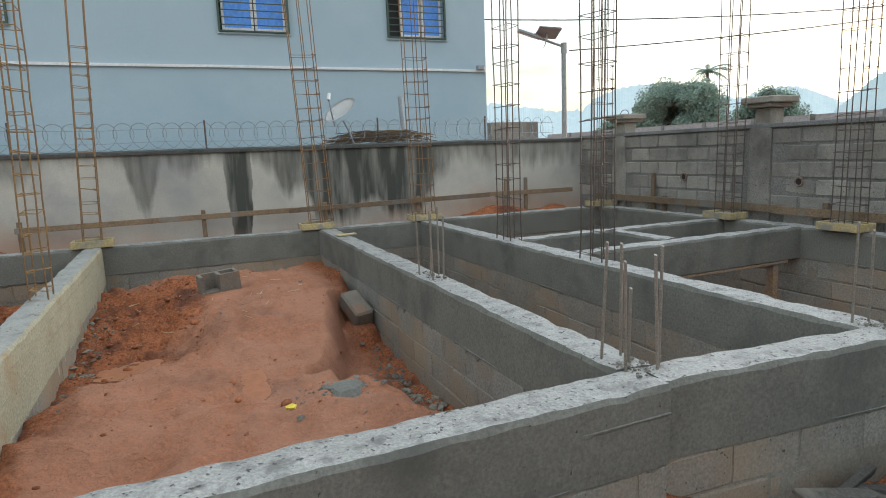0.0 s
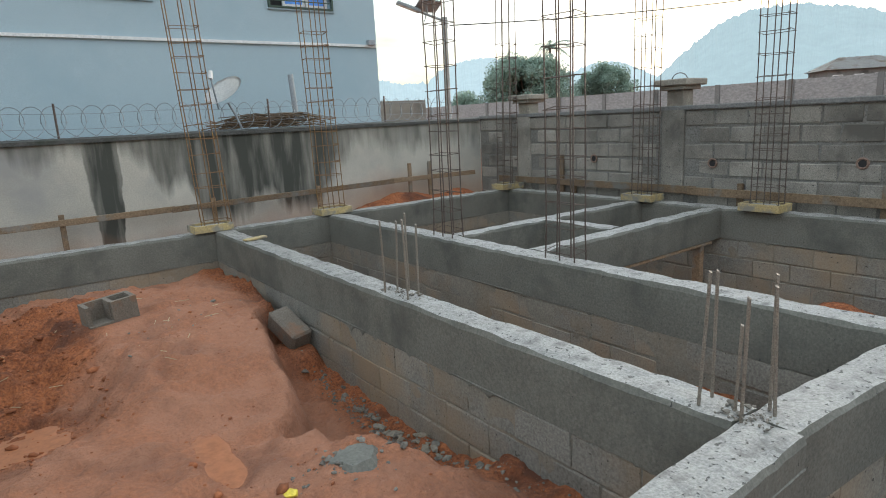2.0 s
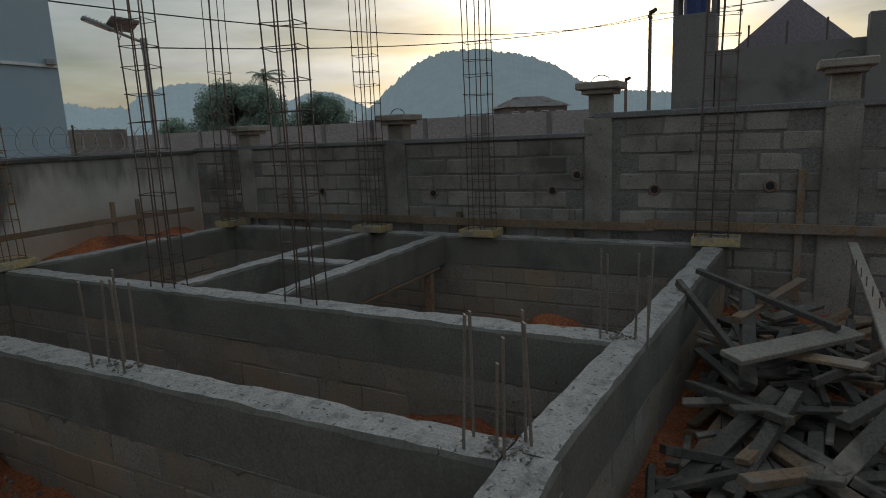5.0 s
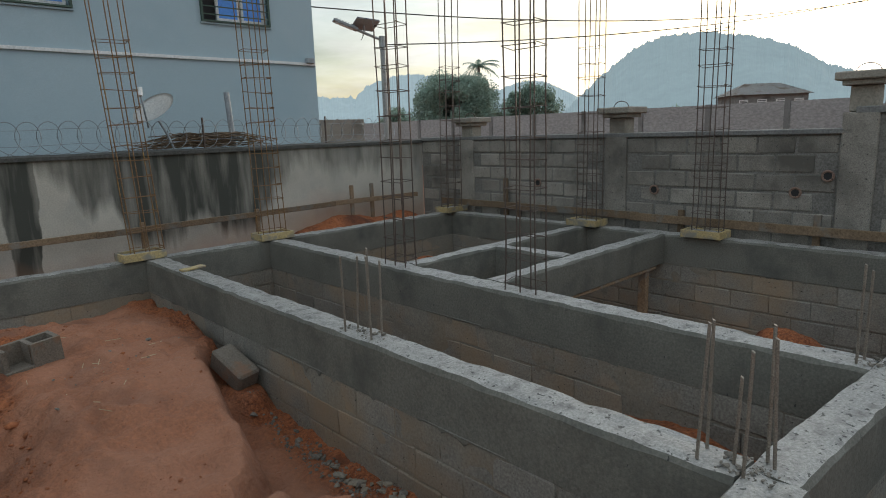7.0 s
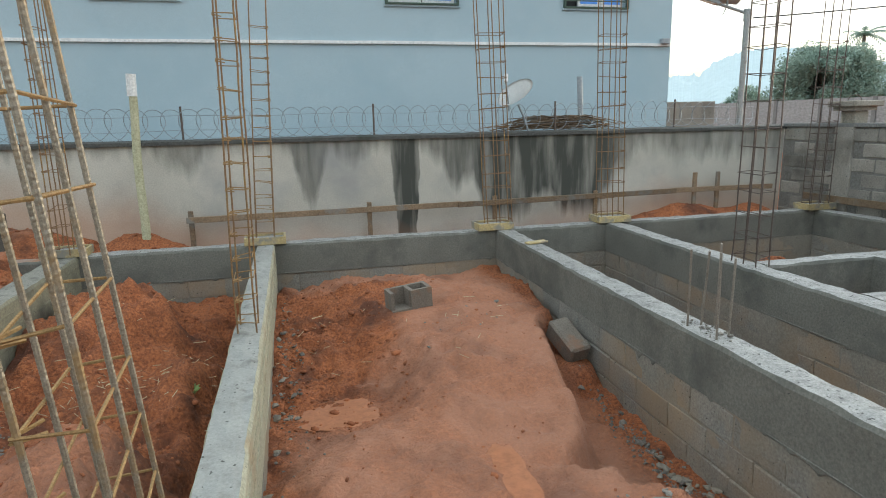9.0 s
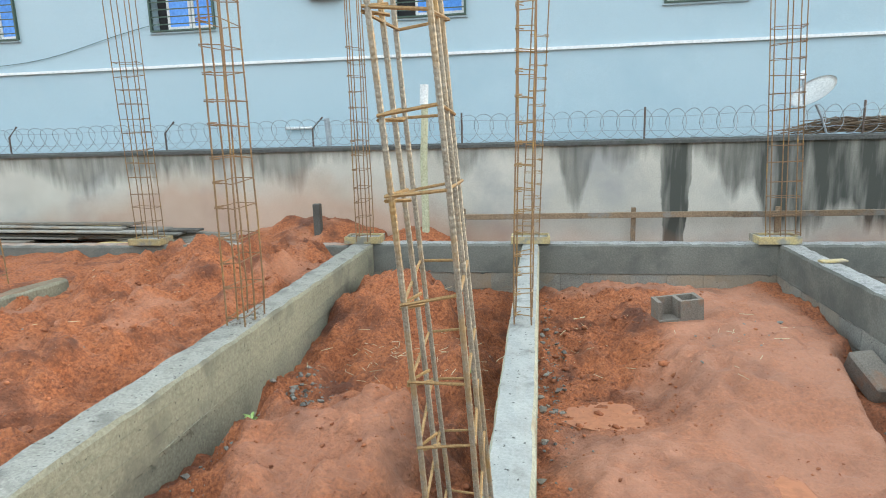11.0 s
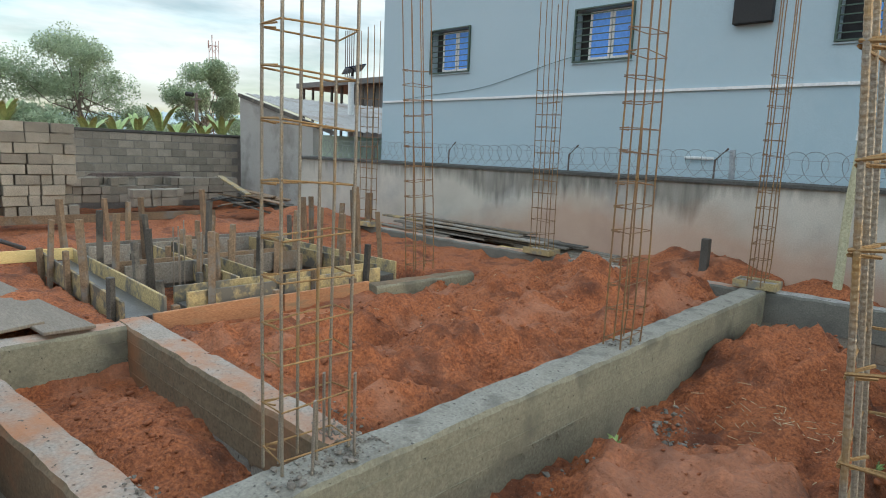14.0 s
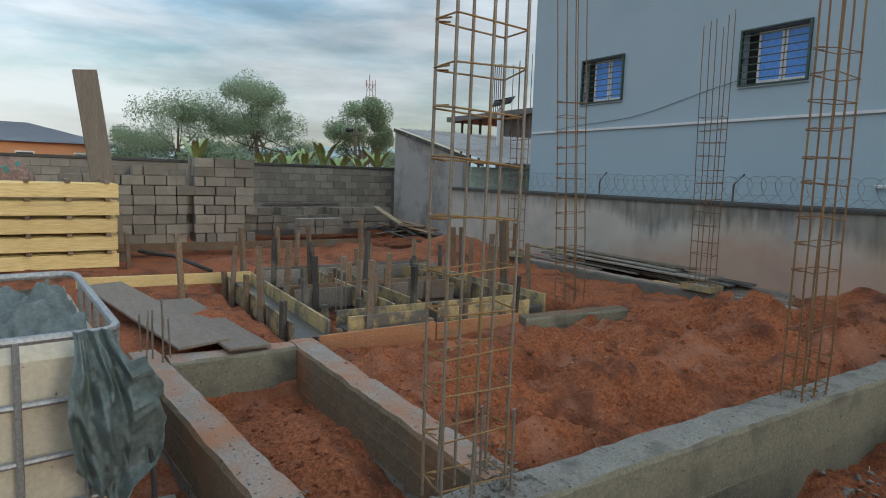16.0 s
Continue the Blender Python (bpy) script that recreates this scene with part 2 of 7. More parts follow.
WOOD_BROWN = material("weathered_wood", (0.13, 0.085, 0.05), (0.27, 0.185, 0.115), 4, 0.85, 0.5, 50, rand=0.3, stain=(0.2, 0.19, 0.17), stain_scale=3)
WOOD_GREY = material("cement_stained_plank", (0.15, 0.136, 0.113), (0.285, 0.262, 0.222), 3, 0.85, 0.4, 50, rand=0.3, stain=(0.20, 0.14, 0.09), stain_scale=2.5)
WOOD_PLANK = material("worn_grey_board", (0.145, 0.122, 0.094), (0.215, 0.183, 0.145), 2.5, 0.85, 0.4, 22, rand=0.12, stretch=(1, 5, 0.4), stain=(0.18, 0.125, 0.08), stain_scale=1.4, stain_at=(0.55, 0.75))
# dark timber; in the offcut heap it also carries the deep shade
WOOD_DARK = material("dark_and_shaded_wood", (0.035, 0.032, 0.028), (0.10, 0.09, 0.075), 4, 0.8, 0.5, 60, rand=0.4, stain=(0.17, 0.15, 0.12), stain_scale=3)
PLASTIC_CREAM = material("cream_plastic", (0.56, 0.515, 0.39), (0.66, 0.615, 0.49), 1.3, 0.42, 0.05, 30, stain=(0.40, 0.32, 0.21), stain_scale=1.6, stain_at=(0.58, 0.8), grain=0.3, pits=(16, 0.70, (0.13, 0.1, 0.07)))
GALV = material("galvanised_tube", (0.27, 0.285, 0.285), (0.40, 0.415, 0.415), 6, 0.55, 0.15, 60, metal=0.55, stain=(0.2, 0.17, 0.14), stain_scale=5, stain_at=(0.6, 0.75))
TARP = material("green_tarpaulin", (0.19, 0.25, 0.24), (0.29, 0.35, 0.335), 3, 0.36, 0.35, 30, stain=(0.28, 0.27, 0.23), stain_scale=4, stain_at=(0.6, 0.75))
WIRE = material("razor_wire_steel", (0.22, 0.24, 0.25), (0.36, 0.38, 0.39), 10, 0.45, 0.0, 60, metal=0.7)
WHITE = material("white_enamel", (0.66, 0.67, 0.66), (0.78, 0.78, 0.76), 3, 0.5, 0.05, 40)
GREYP = material("grey_pvc", (0.26, 0.29, 0.31), (0.34, 0.37, 0.39), 3, 0.5, 0.05, 40)
# near-black: shade of unlit openings, and the colour of cables and brackets
DARK = material("shade_and_black_parts", (0.012, 0.012, 0.013), (0.02, 0.02, 0.02), 3, 0.7, 0.0, 40)
GREENP = material("dark_green_paint", (0.035, 0.07, 0.05), (0.06, 0.10, 0.075), 5, 0.5, 0.1, 60)
# both greens are paled to stand in for haze; the far one is bluer
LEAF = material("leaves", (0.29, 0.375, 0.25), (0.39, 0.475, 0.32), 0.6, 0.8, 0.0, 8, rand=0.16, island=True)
LEAF_FAR_HAZE = material("leaves_far_haze", (0.235, 0.33, 0.275), (0.32, 0.42, 0.35), 0.3, 0.9, 0.0, 5, rand=0.08, island=True)
LEAF_BANANA = material("banana_leaves", (0.24, 0.36, 0.12), (0.36, 0.48, 0.19), 0.8, 0.5, 0.0, 8, rand=0.3, island=True)
for _m, _f in ((LEAF, 0.55), (LEAF_FAR_HAZE, 0.4)):            # thin leaves let light through
    _n, _l = _m.node_tree.nodes, _m.node_tree.links
    _p = _n["Principled BSDF"]
    _t = _n.new("ShaderNodeBsdfTranslucent")
    _x = _n.new("ShaderNodeMixShader")
    _x.inputs[0].default_value = _f
    _l.new(_p.inputs["Base Color"].links[0].from_socket, _t.inputs["Color"])
    _l.new(_p.outputs[0], _x.inputs[1])
    _l.new(_t.outputs[0], _x.inputs[2])
    _l.new(_x.outputs[0], _n["Material Output"].inputs["Surface"])
BARK = material("bark", (0.10, 0.085, 0.07), (0.2, 0.17, 0.14), 5, 0.9, 0.6, 30)
ROOF_METAL = material("corrugated_metal", (0.27, 0.262, 0.245), (0.39, 0.38, 0.355), 1.2, 0.6, 0.1, 20, metal=0.15, stain=(0.2, 0.15, 0.11), stain_scale=0.7)
ROOF_BLUE = material("grey_blue_roof", (0.25, 0.28, 0.32), (0.34, 0.37, 0.41), 1.2, 0.5, 0.1, 20, metal=0.1)
ORANGE_WALL = material("orange_render", (0.55, 0.26, 0.13), (0.65, 0.33, 0.17), 0.8, 0.85, 0.1, 20)
OLD_CONC = material("weathered_concrete", (0.135, 0.135, 0.13), (0.245, 0.243, 0.232), 0.9, 0.9, 0.4, 50, stain=(0.085, 0.085, 0.08), stain_scale=0.9, stain_at=(0.5, 0.7), bump_dist=0.003)
CAP = material("pier_cap_concrete", (0.22, 0.195, 0.16), (0.36, 0.33, 0.275), 4, 0.85, 0.5, 50, stain=(0.17, 0.145, 0.12))
# blue glass, its base brightened to carry the reflected sky
BLUE_GLASS = material("blue_glass_with_sky_sheen", (0.10, 0.33, 0.90), (0.13, 0.38, 0.97), 0.5, 0.1, 0.0, 20)
SOLAR = material("solar_cells", (0.015, 0.02, 0.04), (0.03, 0.04, 0.07), 3, 0.15, 0.0, 40)
PINK_ROOF = material("maroon_roof", (0.19, 0.165, 0.185), (0.27, 0.235, 0.26), 1, 0.6, 0.1, 20)


def hill_material(name, base, haze_glow):
    """Distant slope: dull foliage, with kilometres of haze put in as a bluish emission."""
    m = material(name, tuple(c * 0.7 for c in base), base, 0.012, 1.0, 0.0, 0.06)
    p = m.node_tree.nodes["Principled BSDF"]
    p.inputs["Emission Color"].default_value = (*haze_glow, 1)
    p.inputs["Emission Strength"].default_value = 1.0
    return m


# the second colour is emitted, in place of haze before the slopes
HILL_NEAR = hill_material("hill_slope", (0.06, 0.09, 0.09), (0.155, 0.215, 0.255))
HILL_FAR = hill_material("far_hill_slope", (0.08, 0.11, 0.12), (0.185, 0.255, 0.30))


def stained_wall_material():
    """Cream render with black run-off under the coping and red earth splashed at the foot."""
    m = material("stained_render", (0.41, 0.384, 0.328), (0.565, 0.533, 0.465), 1.3, 0.9, 0.2, 60, grain=0.3, bump_dist=0.003, stain=(0.34, 0.33, 0.31), stain_scale=0.9, stain_at=(0.5, 0.72))
    n, l = m.node_tree.nodes, m.node_tree.links
    p = n["Principled BSDF"]
    base = p.inputs["Base Color"].links[0].from_socket
    pos = n.new("ShaderNodeNewGeometry").outputs["Position"]
    sep = n.new("ShaderNodeSeparateXYZ")
    l.new(pos, sep.inputs[0])

    def mth(op, a, b=None, c=None):
        x = n.new("ShaderNodeMath")
        x.operation = op
        for sock, val in zip(x.inputs, (a, b, c)):
            if val is None:
                continue
            if isinstance(val, (int, float)):
                sock.default_value = val
            else:
                l.new(val, sock)
        return x.outputs[0]

    def noisev(scale, stretch, detail=4.0):
        mapn = n.new("ShaderNodeMapping")
        mapn.inputs["Scale"].default_value = stretch
        t = n.new("ShaderNodeTexNoise")
        t.inputs["Scale"].default_value, t.inputs["Detail"].default_value = scale, detail
        l.new(pos, mapn.inputs["Vector"])
        l.new(mapn.outputs[0], t.inputs["Vector"])
        return t.outputs["Fac"]

    def over_x(stops):
        r = n.new("ShaderNodeValToRGB")
        r.color_ramp.interpolation = "EASE"
        e = r.color_ramp.elements
        while len(e) < len(stops):
            e.new(0.5)
        for el, (x, v) in zip(e, stops):
            el.position, el.color = (x + 14.5) / 21.5, (v, v, v, 1)
        mr = n.new("ShaderNodeMapRange")
        mr.inputs["From Min"].default_value, mr.inputs["From Max"].default_value = -14.5, 7.0
        wob = mth("MULTIPLY_ADD", noisev(2.5, (1, 1, 1)), 0.12, sep.outputs[0])
        l.new(wob, mr.inputs["Value"])
        l.new(mr.outputs[0], r.inputs["Fac"])
        return r.outputs["Color"]

    # how far the run-off reaches below the coping, in metres, along the wall
    reach = over_x([(-14, 0.25), (-9.2, 0.2), (-8.2, 0.55), (-7.2, 0.4), (-5.6, 0.25), (-4.62, 0.55), (-4.3, 0.15), (-2.75, 0.1), (-2.2, 0.42), (-1.9, 0.1),
                    (-1.0, 0.12), (-0.72, 0.95), (-0.42, 0.15), (-0.05, 0.35), (0.2, 0.15), (0.42, 0.2), (0.47, 1.9), (0.70, 1.9), (0.78, 0.15), (1.1, 0.45), (1.32, 0.8),
                    (1.55, 0.6), (1.75, 1.2), (2.3, 1.15), (2.62, 0.85), (2.85, 1.15), (3.5, 1.1), (3.8, 0.6), (4.2, 0.25), (4.9, 0.45), (6.2, 0.4)])
    drip = mth("MULTIPLY_ADD", noisev(1.0, (9, 9, 0.9)), 0.5, -0.22)
    below = mth("SUBTRACT", 1.2, sep.outputs[2])
    left = mth("SUBTRACT", mth("ADD", reach, drip), below)
    mask = n.new("ShaderNodeMapRange")
    mask.inputs["From Min"].default_value, mask.inputs["From Max"].default_value = -0.10, 0.14
    l.new(left, mask.inputs["Value"])
    grime = over_x([(-14, 0.35), (-8.4, 0.55), (-6.4, 0.6), (-4.6, 0.55), (-2.5, 0.45), (-0.72, 0.55), (0.3, 0.5), (0.5, 0.97), (0.66, 0.97), (0.85, 0.6), (1.6, 0.85), (1.9, 0.96), (2.6, 0.9), (2.9, 0.97), (3.5, 0.9), (4.2, 0.5), (6.5, 0.5)])
    amount = mth("MULTIPLY", mth("MULTIPLY", mask.outputs[0], grime), mth("MAXIMUM", mth("MULTIPLY_ADD", noisev(5, (1.4, 1, 0.16)), 2.2, -0.15), 0.15))
    amount = mth("MINIMUM", amount, 0.95)
    mix1 = n.new("ShaderNodeMixRGB")
    l.new(amount, mix1.inputs[0])
    l.new(base, mix1.inputs[1])
    mix1.inputs[2].default_value = (0.042, 0.046, 0.038, 1)
    foot = over_x([(-14, 0.15), (-10, 0.25), (-8, 0.65), (-6.5, 1.1), (-5.4, 0.9), (-4.3, 1.0), (-3.0, 0.75), (-2.0, 0.4), (-1, 0.2), (0.5, 0.12), (2, 0.12), (3.6, 0.3), (4.6, 0.6), (6, 0.4)])
    up = mth("SUBTRACT", mth("MULTIPLY_ADD", noisev(1.6, (1, 1, 1)), 0.55, mth("MULTIPLY_ADD", foot, 1.0, -0.55)), sep.outputs[2])
    mr2 = n.new("ShaderNodeMapRange")
    mr2.inputs["From Min"].default_value, mr2.inputs["From Max"].default_value = -0.16, 0.30
    mr2.inputs["To Max"].default_value = 0.5
    l.new(up, mr2.inputs["Value"])
    mix2 = n.new("ShaderNodeMixRGB")
    l.new(mr2.outputs[0], mix2.inputs[0])
    l.new(mix1.outputs[0], mix2.inputs[1])
    mix2.inputs[2].default_value = (0.46, 0.22, 0.115, 1)
    l.new(mix2.outputs[0], p.inputs["Base Color"])
    return m


STAINED = stained_wall_material()

# ---- mesh helpers ----


def add_box(bm, lo, hi, bevel=0.0, turn=None):
    """A box from corner to corner, with chamfered edges where asked."""
    c = [(a + b) / 2 for a, b in zip(lo, hi)]
    s = [abs(b - a) for a, b in zip(lo, hi)]
    m = Matrix.Translation(c) @ Matrix.Diagonal((*s, 1))
    if turn is not None:
        m = turn @ m
    made = bmesh.ops.create_cube(bm, size=1.0, matrix=m)
    if bevel:
        vs = set(made["verts"])
        es = [e for e in bm.edges if e.verts[0] in vs and e.verts[1] in vs]
        bmesh.ops.bevel(bm, geom=es, offset=bevel, segments=1, affect="EDGES")
    return bm


def box(lo, hi, bevel=0.0, turn=None):
    return add_box(bmesh.new(), lo, hi, bevel, turn)


def add_tube(bm, pts, r, sides=6, closed=False, taper=None):
    """A round bar swept along points."""
    pts = [Vector(p) for p in pts]
    rings = []
    n = len(pts)
    for i, p in enumerate(pts):
        if closed:
            d = pts[(i + 1) % n] - pts[i - 1]
        else:
            d = pts[min(i + 1, n - 1)] - pts[max(i - 1, 0)]
        d.normalize()
        ref = Vector((0, 0, 1)) if abs(d.z) < 0.9 else Vector((1, 0, 0))
        u = d.cross(ref).normalized()
        w = d.cross(u)
        rr = r if taper is None else r + (taper - r) * i / max(1, n - 1)
        rings.append([bm.verts.new(p + rr * (math.cos(2 * math.pi * k / sides) * u + math.sin(2 * math.pi * k / sides) * w)) for k in range(sides)])
    for i in range(n if closed else n - 1):
        a, b = rings[i], rings[(i + 1) % n]
        for k in range(sides):
            bm.faces.new((a[k], a[(k + 1) % sides], b[(k + 1) % sides], b[k]))
    if not closed:
        bm.faces.new(rings[0][::-1])
        bm.faces.new(rings[-1])
    return bm


def tube(pts, r, sides=6, closed=False, taper=None):
    return add_tube(bmesh.new(), pts, r, sides, closed, taper)


def mesh_of(name, bm, mats, smooth=False):
    bmesh.ops.recalc_face_normals(bm, faces=bm.faces)
    me = bpy.data.meshes.new(name)
    bm.to_mesh(me)
    bm.free()
    for x in mats if isinstance(mats, (list, tuple)) else (mats,):
        me.materials.append(x)
    if smooth:
        me.polygons.foreach_set("use_smooth", [True] * len(me.polygons))
    return me


def part(name, bm, mat, parent=None, label="", m=None, smooth=False):
    ob = new(name, mesh_of(name, bm, mat, smooth))
    if parent is not None:
        ob.parent = parent
    if m is not None:
        ob.matrix_basis = m
    if label:
        ob["label"] = label
    return ob


def shared(name, me, parent, m):
    ob = new(name, me)
    ob.parent = parent
    ob.matrix_basis = m
    return ob


def thing(name, label, category, m=None, group="", kind=""):
    ob = new(name)
    ob.empty_display_size = 0.1
    if m is not None:
        ob.matrix_basis = m
    return tagged(ob, label, category, group, kind)


def rough_box(L, w, h, step=0.045, amp=0.008, seed=0.0, edge=0.012):
    """A cast beam from x = 0 to L, y centred, top at z = 0: worn, uneven edges and faces. Face material 0 is the side, 1 the top."""
    bm = bmesh.new()
    n = max(2, int(L / step))
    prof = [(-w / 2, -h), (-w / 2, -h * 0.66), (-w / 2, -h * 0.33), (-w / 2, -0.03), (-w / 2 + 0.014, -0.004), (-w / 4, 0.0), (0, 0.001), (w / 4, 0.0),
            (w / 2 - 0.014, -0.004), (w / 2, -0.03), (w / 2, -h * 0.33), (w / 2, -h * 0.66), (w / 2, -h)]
    rows = []
    for i in range(n + 1):
        x = L * i / n
        ring = []
        for k, (y, z) in enumerate(prof):
            a = amp * (1.6 if 3 <= k <= 9 else 0.5)
            dy = a * 0.6 * noise.noise((x * 3 + seed, k * 0.3, 1.7)) + (edge * max(0.0, noise.noise((x * 8.5 + seed, 7.3 * (k > 6), 9.1)) - 0.1) * (1 if k < 6 else -1) if k in (3, 4, 8, 9) else 0)
            dz = a * noise.noise((x * 6 + seed, k * 2.3 + 4, 5.2)) - (1.4 * edge * max(0.0, noise.noise((x * 9.5 + seed, 5.9 * (k > 6), 2.2)) - 0.12) if k in (3, 4, 8, 9) else 0)
            ring.append(bm.verts.new((x, y + dy, z + (dz if k not in (0, 12) else 0))))
        rows.append(ring)
    for i in range(n):
        for k in range(len(prof) - 1):
            f = bm.faces.new((rows[i][k], rows[i + 1][k], rows[i + 1][k + 1], rows[i][k + 1]))
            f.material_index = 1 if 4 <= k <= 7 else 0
        bm.faces.new((rows[i][-1], rows[i + 1][-1], rows[i + 1][0], rows[i][0]))
    bm.faces.new(rows[0])
    bm.faces.new(rows[-1][::-1])
    return bm


def block_mesh(name, lx, ly, lz, mat, seed, bevel=0.007, jitter=0.0035):
    """A cement block with slightly chipped, chamfered edges, centred."""
    rnd = random.Random(seed)
    bm = box((-lx / 2, -ly / 2, -lz / 2), (lx / 2, ly / 2, lz / 2), bevel)
    for v in bm.verts:
        v.co += Vector([rnd.uniform(-jitter, jitter) for _ in range(3)])
    return mesh_of(name, bm, mat)

# ---- ground: one sheet out to the horizon ----


def smooth(a, b, x):
    t = min(1.0, max(0.0, (x - a) / (b - a)))
    return t * t * (3 - 2 * t)


def bump(x, y, cx, cy, rx, ry):
    return math.exp(-((x - cx) / rx) ** 2 - ((y - cy) / ry) ** 2)


# pools and flat seats in the soil: centre, radii, level
PADS = ((0.02, 8.34, 0.26, 0.17, -0.362), (-0.78, 6.9, 0.36, 0.2, -0.655), (0.05, 5.6, 0.10, 0.30, -0.485), (-5.9, 5.5, 0.32, 0.62, -0.16), (-8.9, 2.9, 0.6, 0.4, -0.1), (1.28, 7.5, 0.13, 0.24, -0.70))


def ground_z(x, y):
    z = loose_ground_z(x, y)
    for cx, cy, rx, ry, level in PADS:
        d = math.hypot((x - cx) / rx, (y - cy) / ry)
        if d < 1.7:
            z += (level + 0.011 * noise.fractal((x * 5, y * 5, 90.0), 0.9, 2.0, 3) - z) * smooth(1.65, 0.85, d)
    return z


# the trodden ridge of the middle bay: its east rim over the trench and its west rim over the loose slope
EDGE_Y, EDGE_X = (3.6, 4.7, 5.25, 5.65, 6.1, 6.8, 7.7, 8.3, 9.0), (1.0, 0.85, 0.72, 0.42, 0.72, 0.88, 1.10, 1.4, 1.5)
LEFT_Y, LEFT_X = (4.4, 5.6, 6.1, 6.5, 6.9, 7.5, 8.5, 9.4), (-1.3, -1.1, -0.8, -0.38, -0.1, -0.12, -0.25, -0.5)


def loose_ground_z(x, y):
    big = noise.fractal((x * 0.9, y * 0.9, 3.0), 1.0, 2.0, 4)
    small = noise.fractal((x * 4.1, y * 4.1, 8.0), 0.9, 2.1, 4)
    rough = 0.05 * big + 0.038 * small + 0.03 * (0.35 - abs(noise.noise((x * 2.7, y * 2.7, 5.0)))) + 0.012 * noise.noise((x * 17, y * 17, 2.0))
    crumb = 0.030 * noise.fractal((x * 6.3, y * 6.3, 21.0), 0.8, 2.0, 3) - 0.055 * max(0.0, 0.22 - abs(noise.noise((x * 1.9, y * 1.9, 31.0)))) - 0.03 * max(0.0, 0.3 - abs(noise.noise((x * 4.6, y * 4.6, 37.0))))
    if y < 3.5 or x > 6.62 or y > 11.3 or x < -13:
        if x > 6.6:
            z = -0.75
        elif y > 11.3 and x < 6.7:
            z = -0.3
        else:
            z = -0.32 - 0.16 * smooth(-2.6, -3.8, x) - 0.42 * smooth(0.4, 2.4, x) + 0.05 * smooth(-6, -9, x)
        if x < -6.4 and y < 3.6:
            z = -0.40 + 0.30 * max(smooth(2.5, 3.3, y), smooth(-6.8, -9, x))
        d = max(abs(x), abs(y))
        return z + rough * (1 if d < 30 else 0)
    if x < -6.1 or (x < -3.4 and y > 10.1):
        z = -0.13 + 0.10 * big * 0.6
        z += 0.34 * bump(x, y, -12.8, 7.6, 1.0, 0.7) + 0.3 * bump(x, y, -12.2, 9.9, 1.1, 0.7) + 0.36 * bump(x, y, -4.35, 11.05, 0.8, 0.36) * (1 + 0.5 * noise.noise((x * 2.6, y * 2.6, 15)))
        z += 0.22 * bump(x, y, -7.6, 3.9, 0.7, 0.35)
        if -10.2 < x < -6.3 and 4.4 < y < 8.0:
            z -= 0.25
        return z + rough
    if x < -3.4:
        if y < 4.35:
            return -0.36 - 0.12 * smooth(-5.2, -3.7, x) + rough * 0.9 + crumb * 1.4 + 0.15 * bump(x, y, -4.9, 3.95, 0.75, 0.25)
        z = 0.0 + 0.06 * big - 0.14 * smooth(4.6, 5.4, y) * smooth(8, 6.5, y) * smooth(-5.2, -6.1, x)
        z += 0.10 * bump(x, y, -4.6, 8.3, 0.9, 0.9) - 0.10 * smooth(-3.9, -3.5, x) - 0.05
        z -= 0.10 * bump(x, y, -5.5, 8.5, 0.5, 0.8)
        z += (0.25 * noise.fractal((x * 1.5, y * 1.5, 50.0), 0.9, 2.1, 4) + 0.02) * smooth(4.5, 5.0, y) * smooth(-3.55, -3.95, x) * smooth(-6.25, -5.7, x)
        z += 0.055 * max(0.0, noise.noise((x * 3.1, y * 3.1, 71.0)) - 0.05) - 0.35 * max(0.0, 0.14 - abs(noise.noise((x * 1.15, y * 1.15, 77.0))))
        return z + crumb * 1.9 + rough * 1.15 + 0.045 * noise.fractal((x * 3.3, y * 3.3, 14), 0.9, 2.1, 4)
    if x < -1.35 and y < 10.2:
        d1 = math.hypot((x + 2.35) / 0.72, (y - 5.75) / 0.95) + 0.42 * noise.noise((x * 1.8, y * 1.8, 6)) + 0.2 * noise.noise((x * 5, y * 5, 6))
        d2 = math.hypot((x + 2.75) / 0.62, (y - 8.75) / 0.95) + 0.35 * noise.noise((x * 1.8, y * 1.8, 9))
        z = -0.58 + 0.33 * smooth(1.2, 0.6, d1) + 0.40 * smooth(1.12, 0.55, d2) + 0.12 * bump(x, y, -2.0, 7.5, 0.45, 0.5)
        z -= 0.30 * smooth(-1.95, -1.5, x) * smooth(9.9, 9.0, y)
        z -= 0.10 * bump(x, y, -2.3, 6.6, 0.7, 0.3)
        z += 0.15 * noise.fractal((x * 2.1, y * 2.1, 61.0), 0.9, 2.1, 4) * smooth(-1.5, -1.8, x)
        return z + crumb * 1.8 + rough * 1.2 + 0.03 * noise.fractal((x * 7, y * 7, 4), 0.9, 2.1, 3)
    if x < 1.52 and y < 10.1:
        e = float(np.interp(y, EDGE_Y, EDGE_X)) + 0.09 * noise.noise((y * 2.3, 1, 0)) + 0.03 * noise.noise((y * 9, 1, 0))
        lft = float(np.interp(y, LEFT_Y, LEFT_X)) + 0.12 * noise.noise((y * 2.4, 7, 0))
        high = -0.40 - 0.05 * bump(x, y, 0.1, 6.0, 0.8, 0.5) - 0.06 * smooth(9.2, 9.9, y) - 0.08 * smooth(5.4, 4.2, y) + 0.05 * big
        low = (-0.64 + 0.10 * smooth(7.4, 8.6, y)) if x < 0.2 else -0.90 + 0.16 * smooth(7.2, 8.2, y) + 0.2 * smooth(5.4, 4.8, y)
        z = low + (high - low) * smooth(lft - 0.5, lft + 0.12, x) * smooth(e + 0.12 + 0.25 * smooth(5.5, 4.9, y), e - 0.1, x)
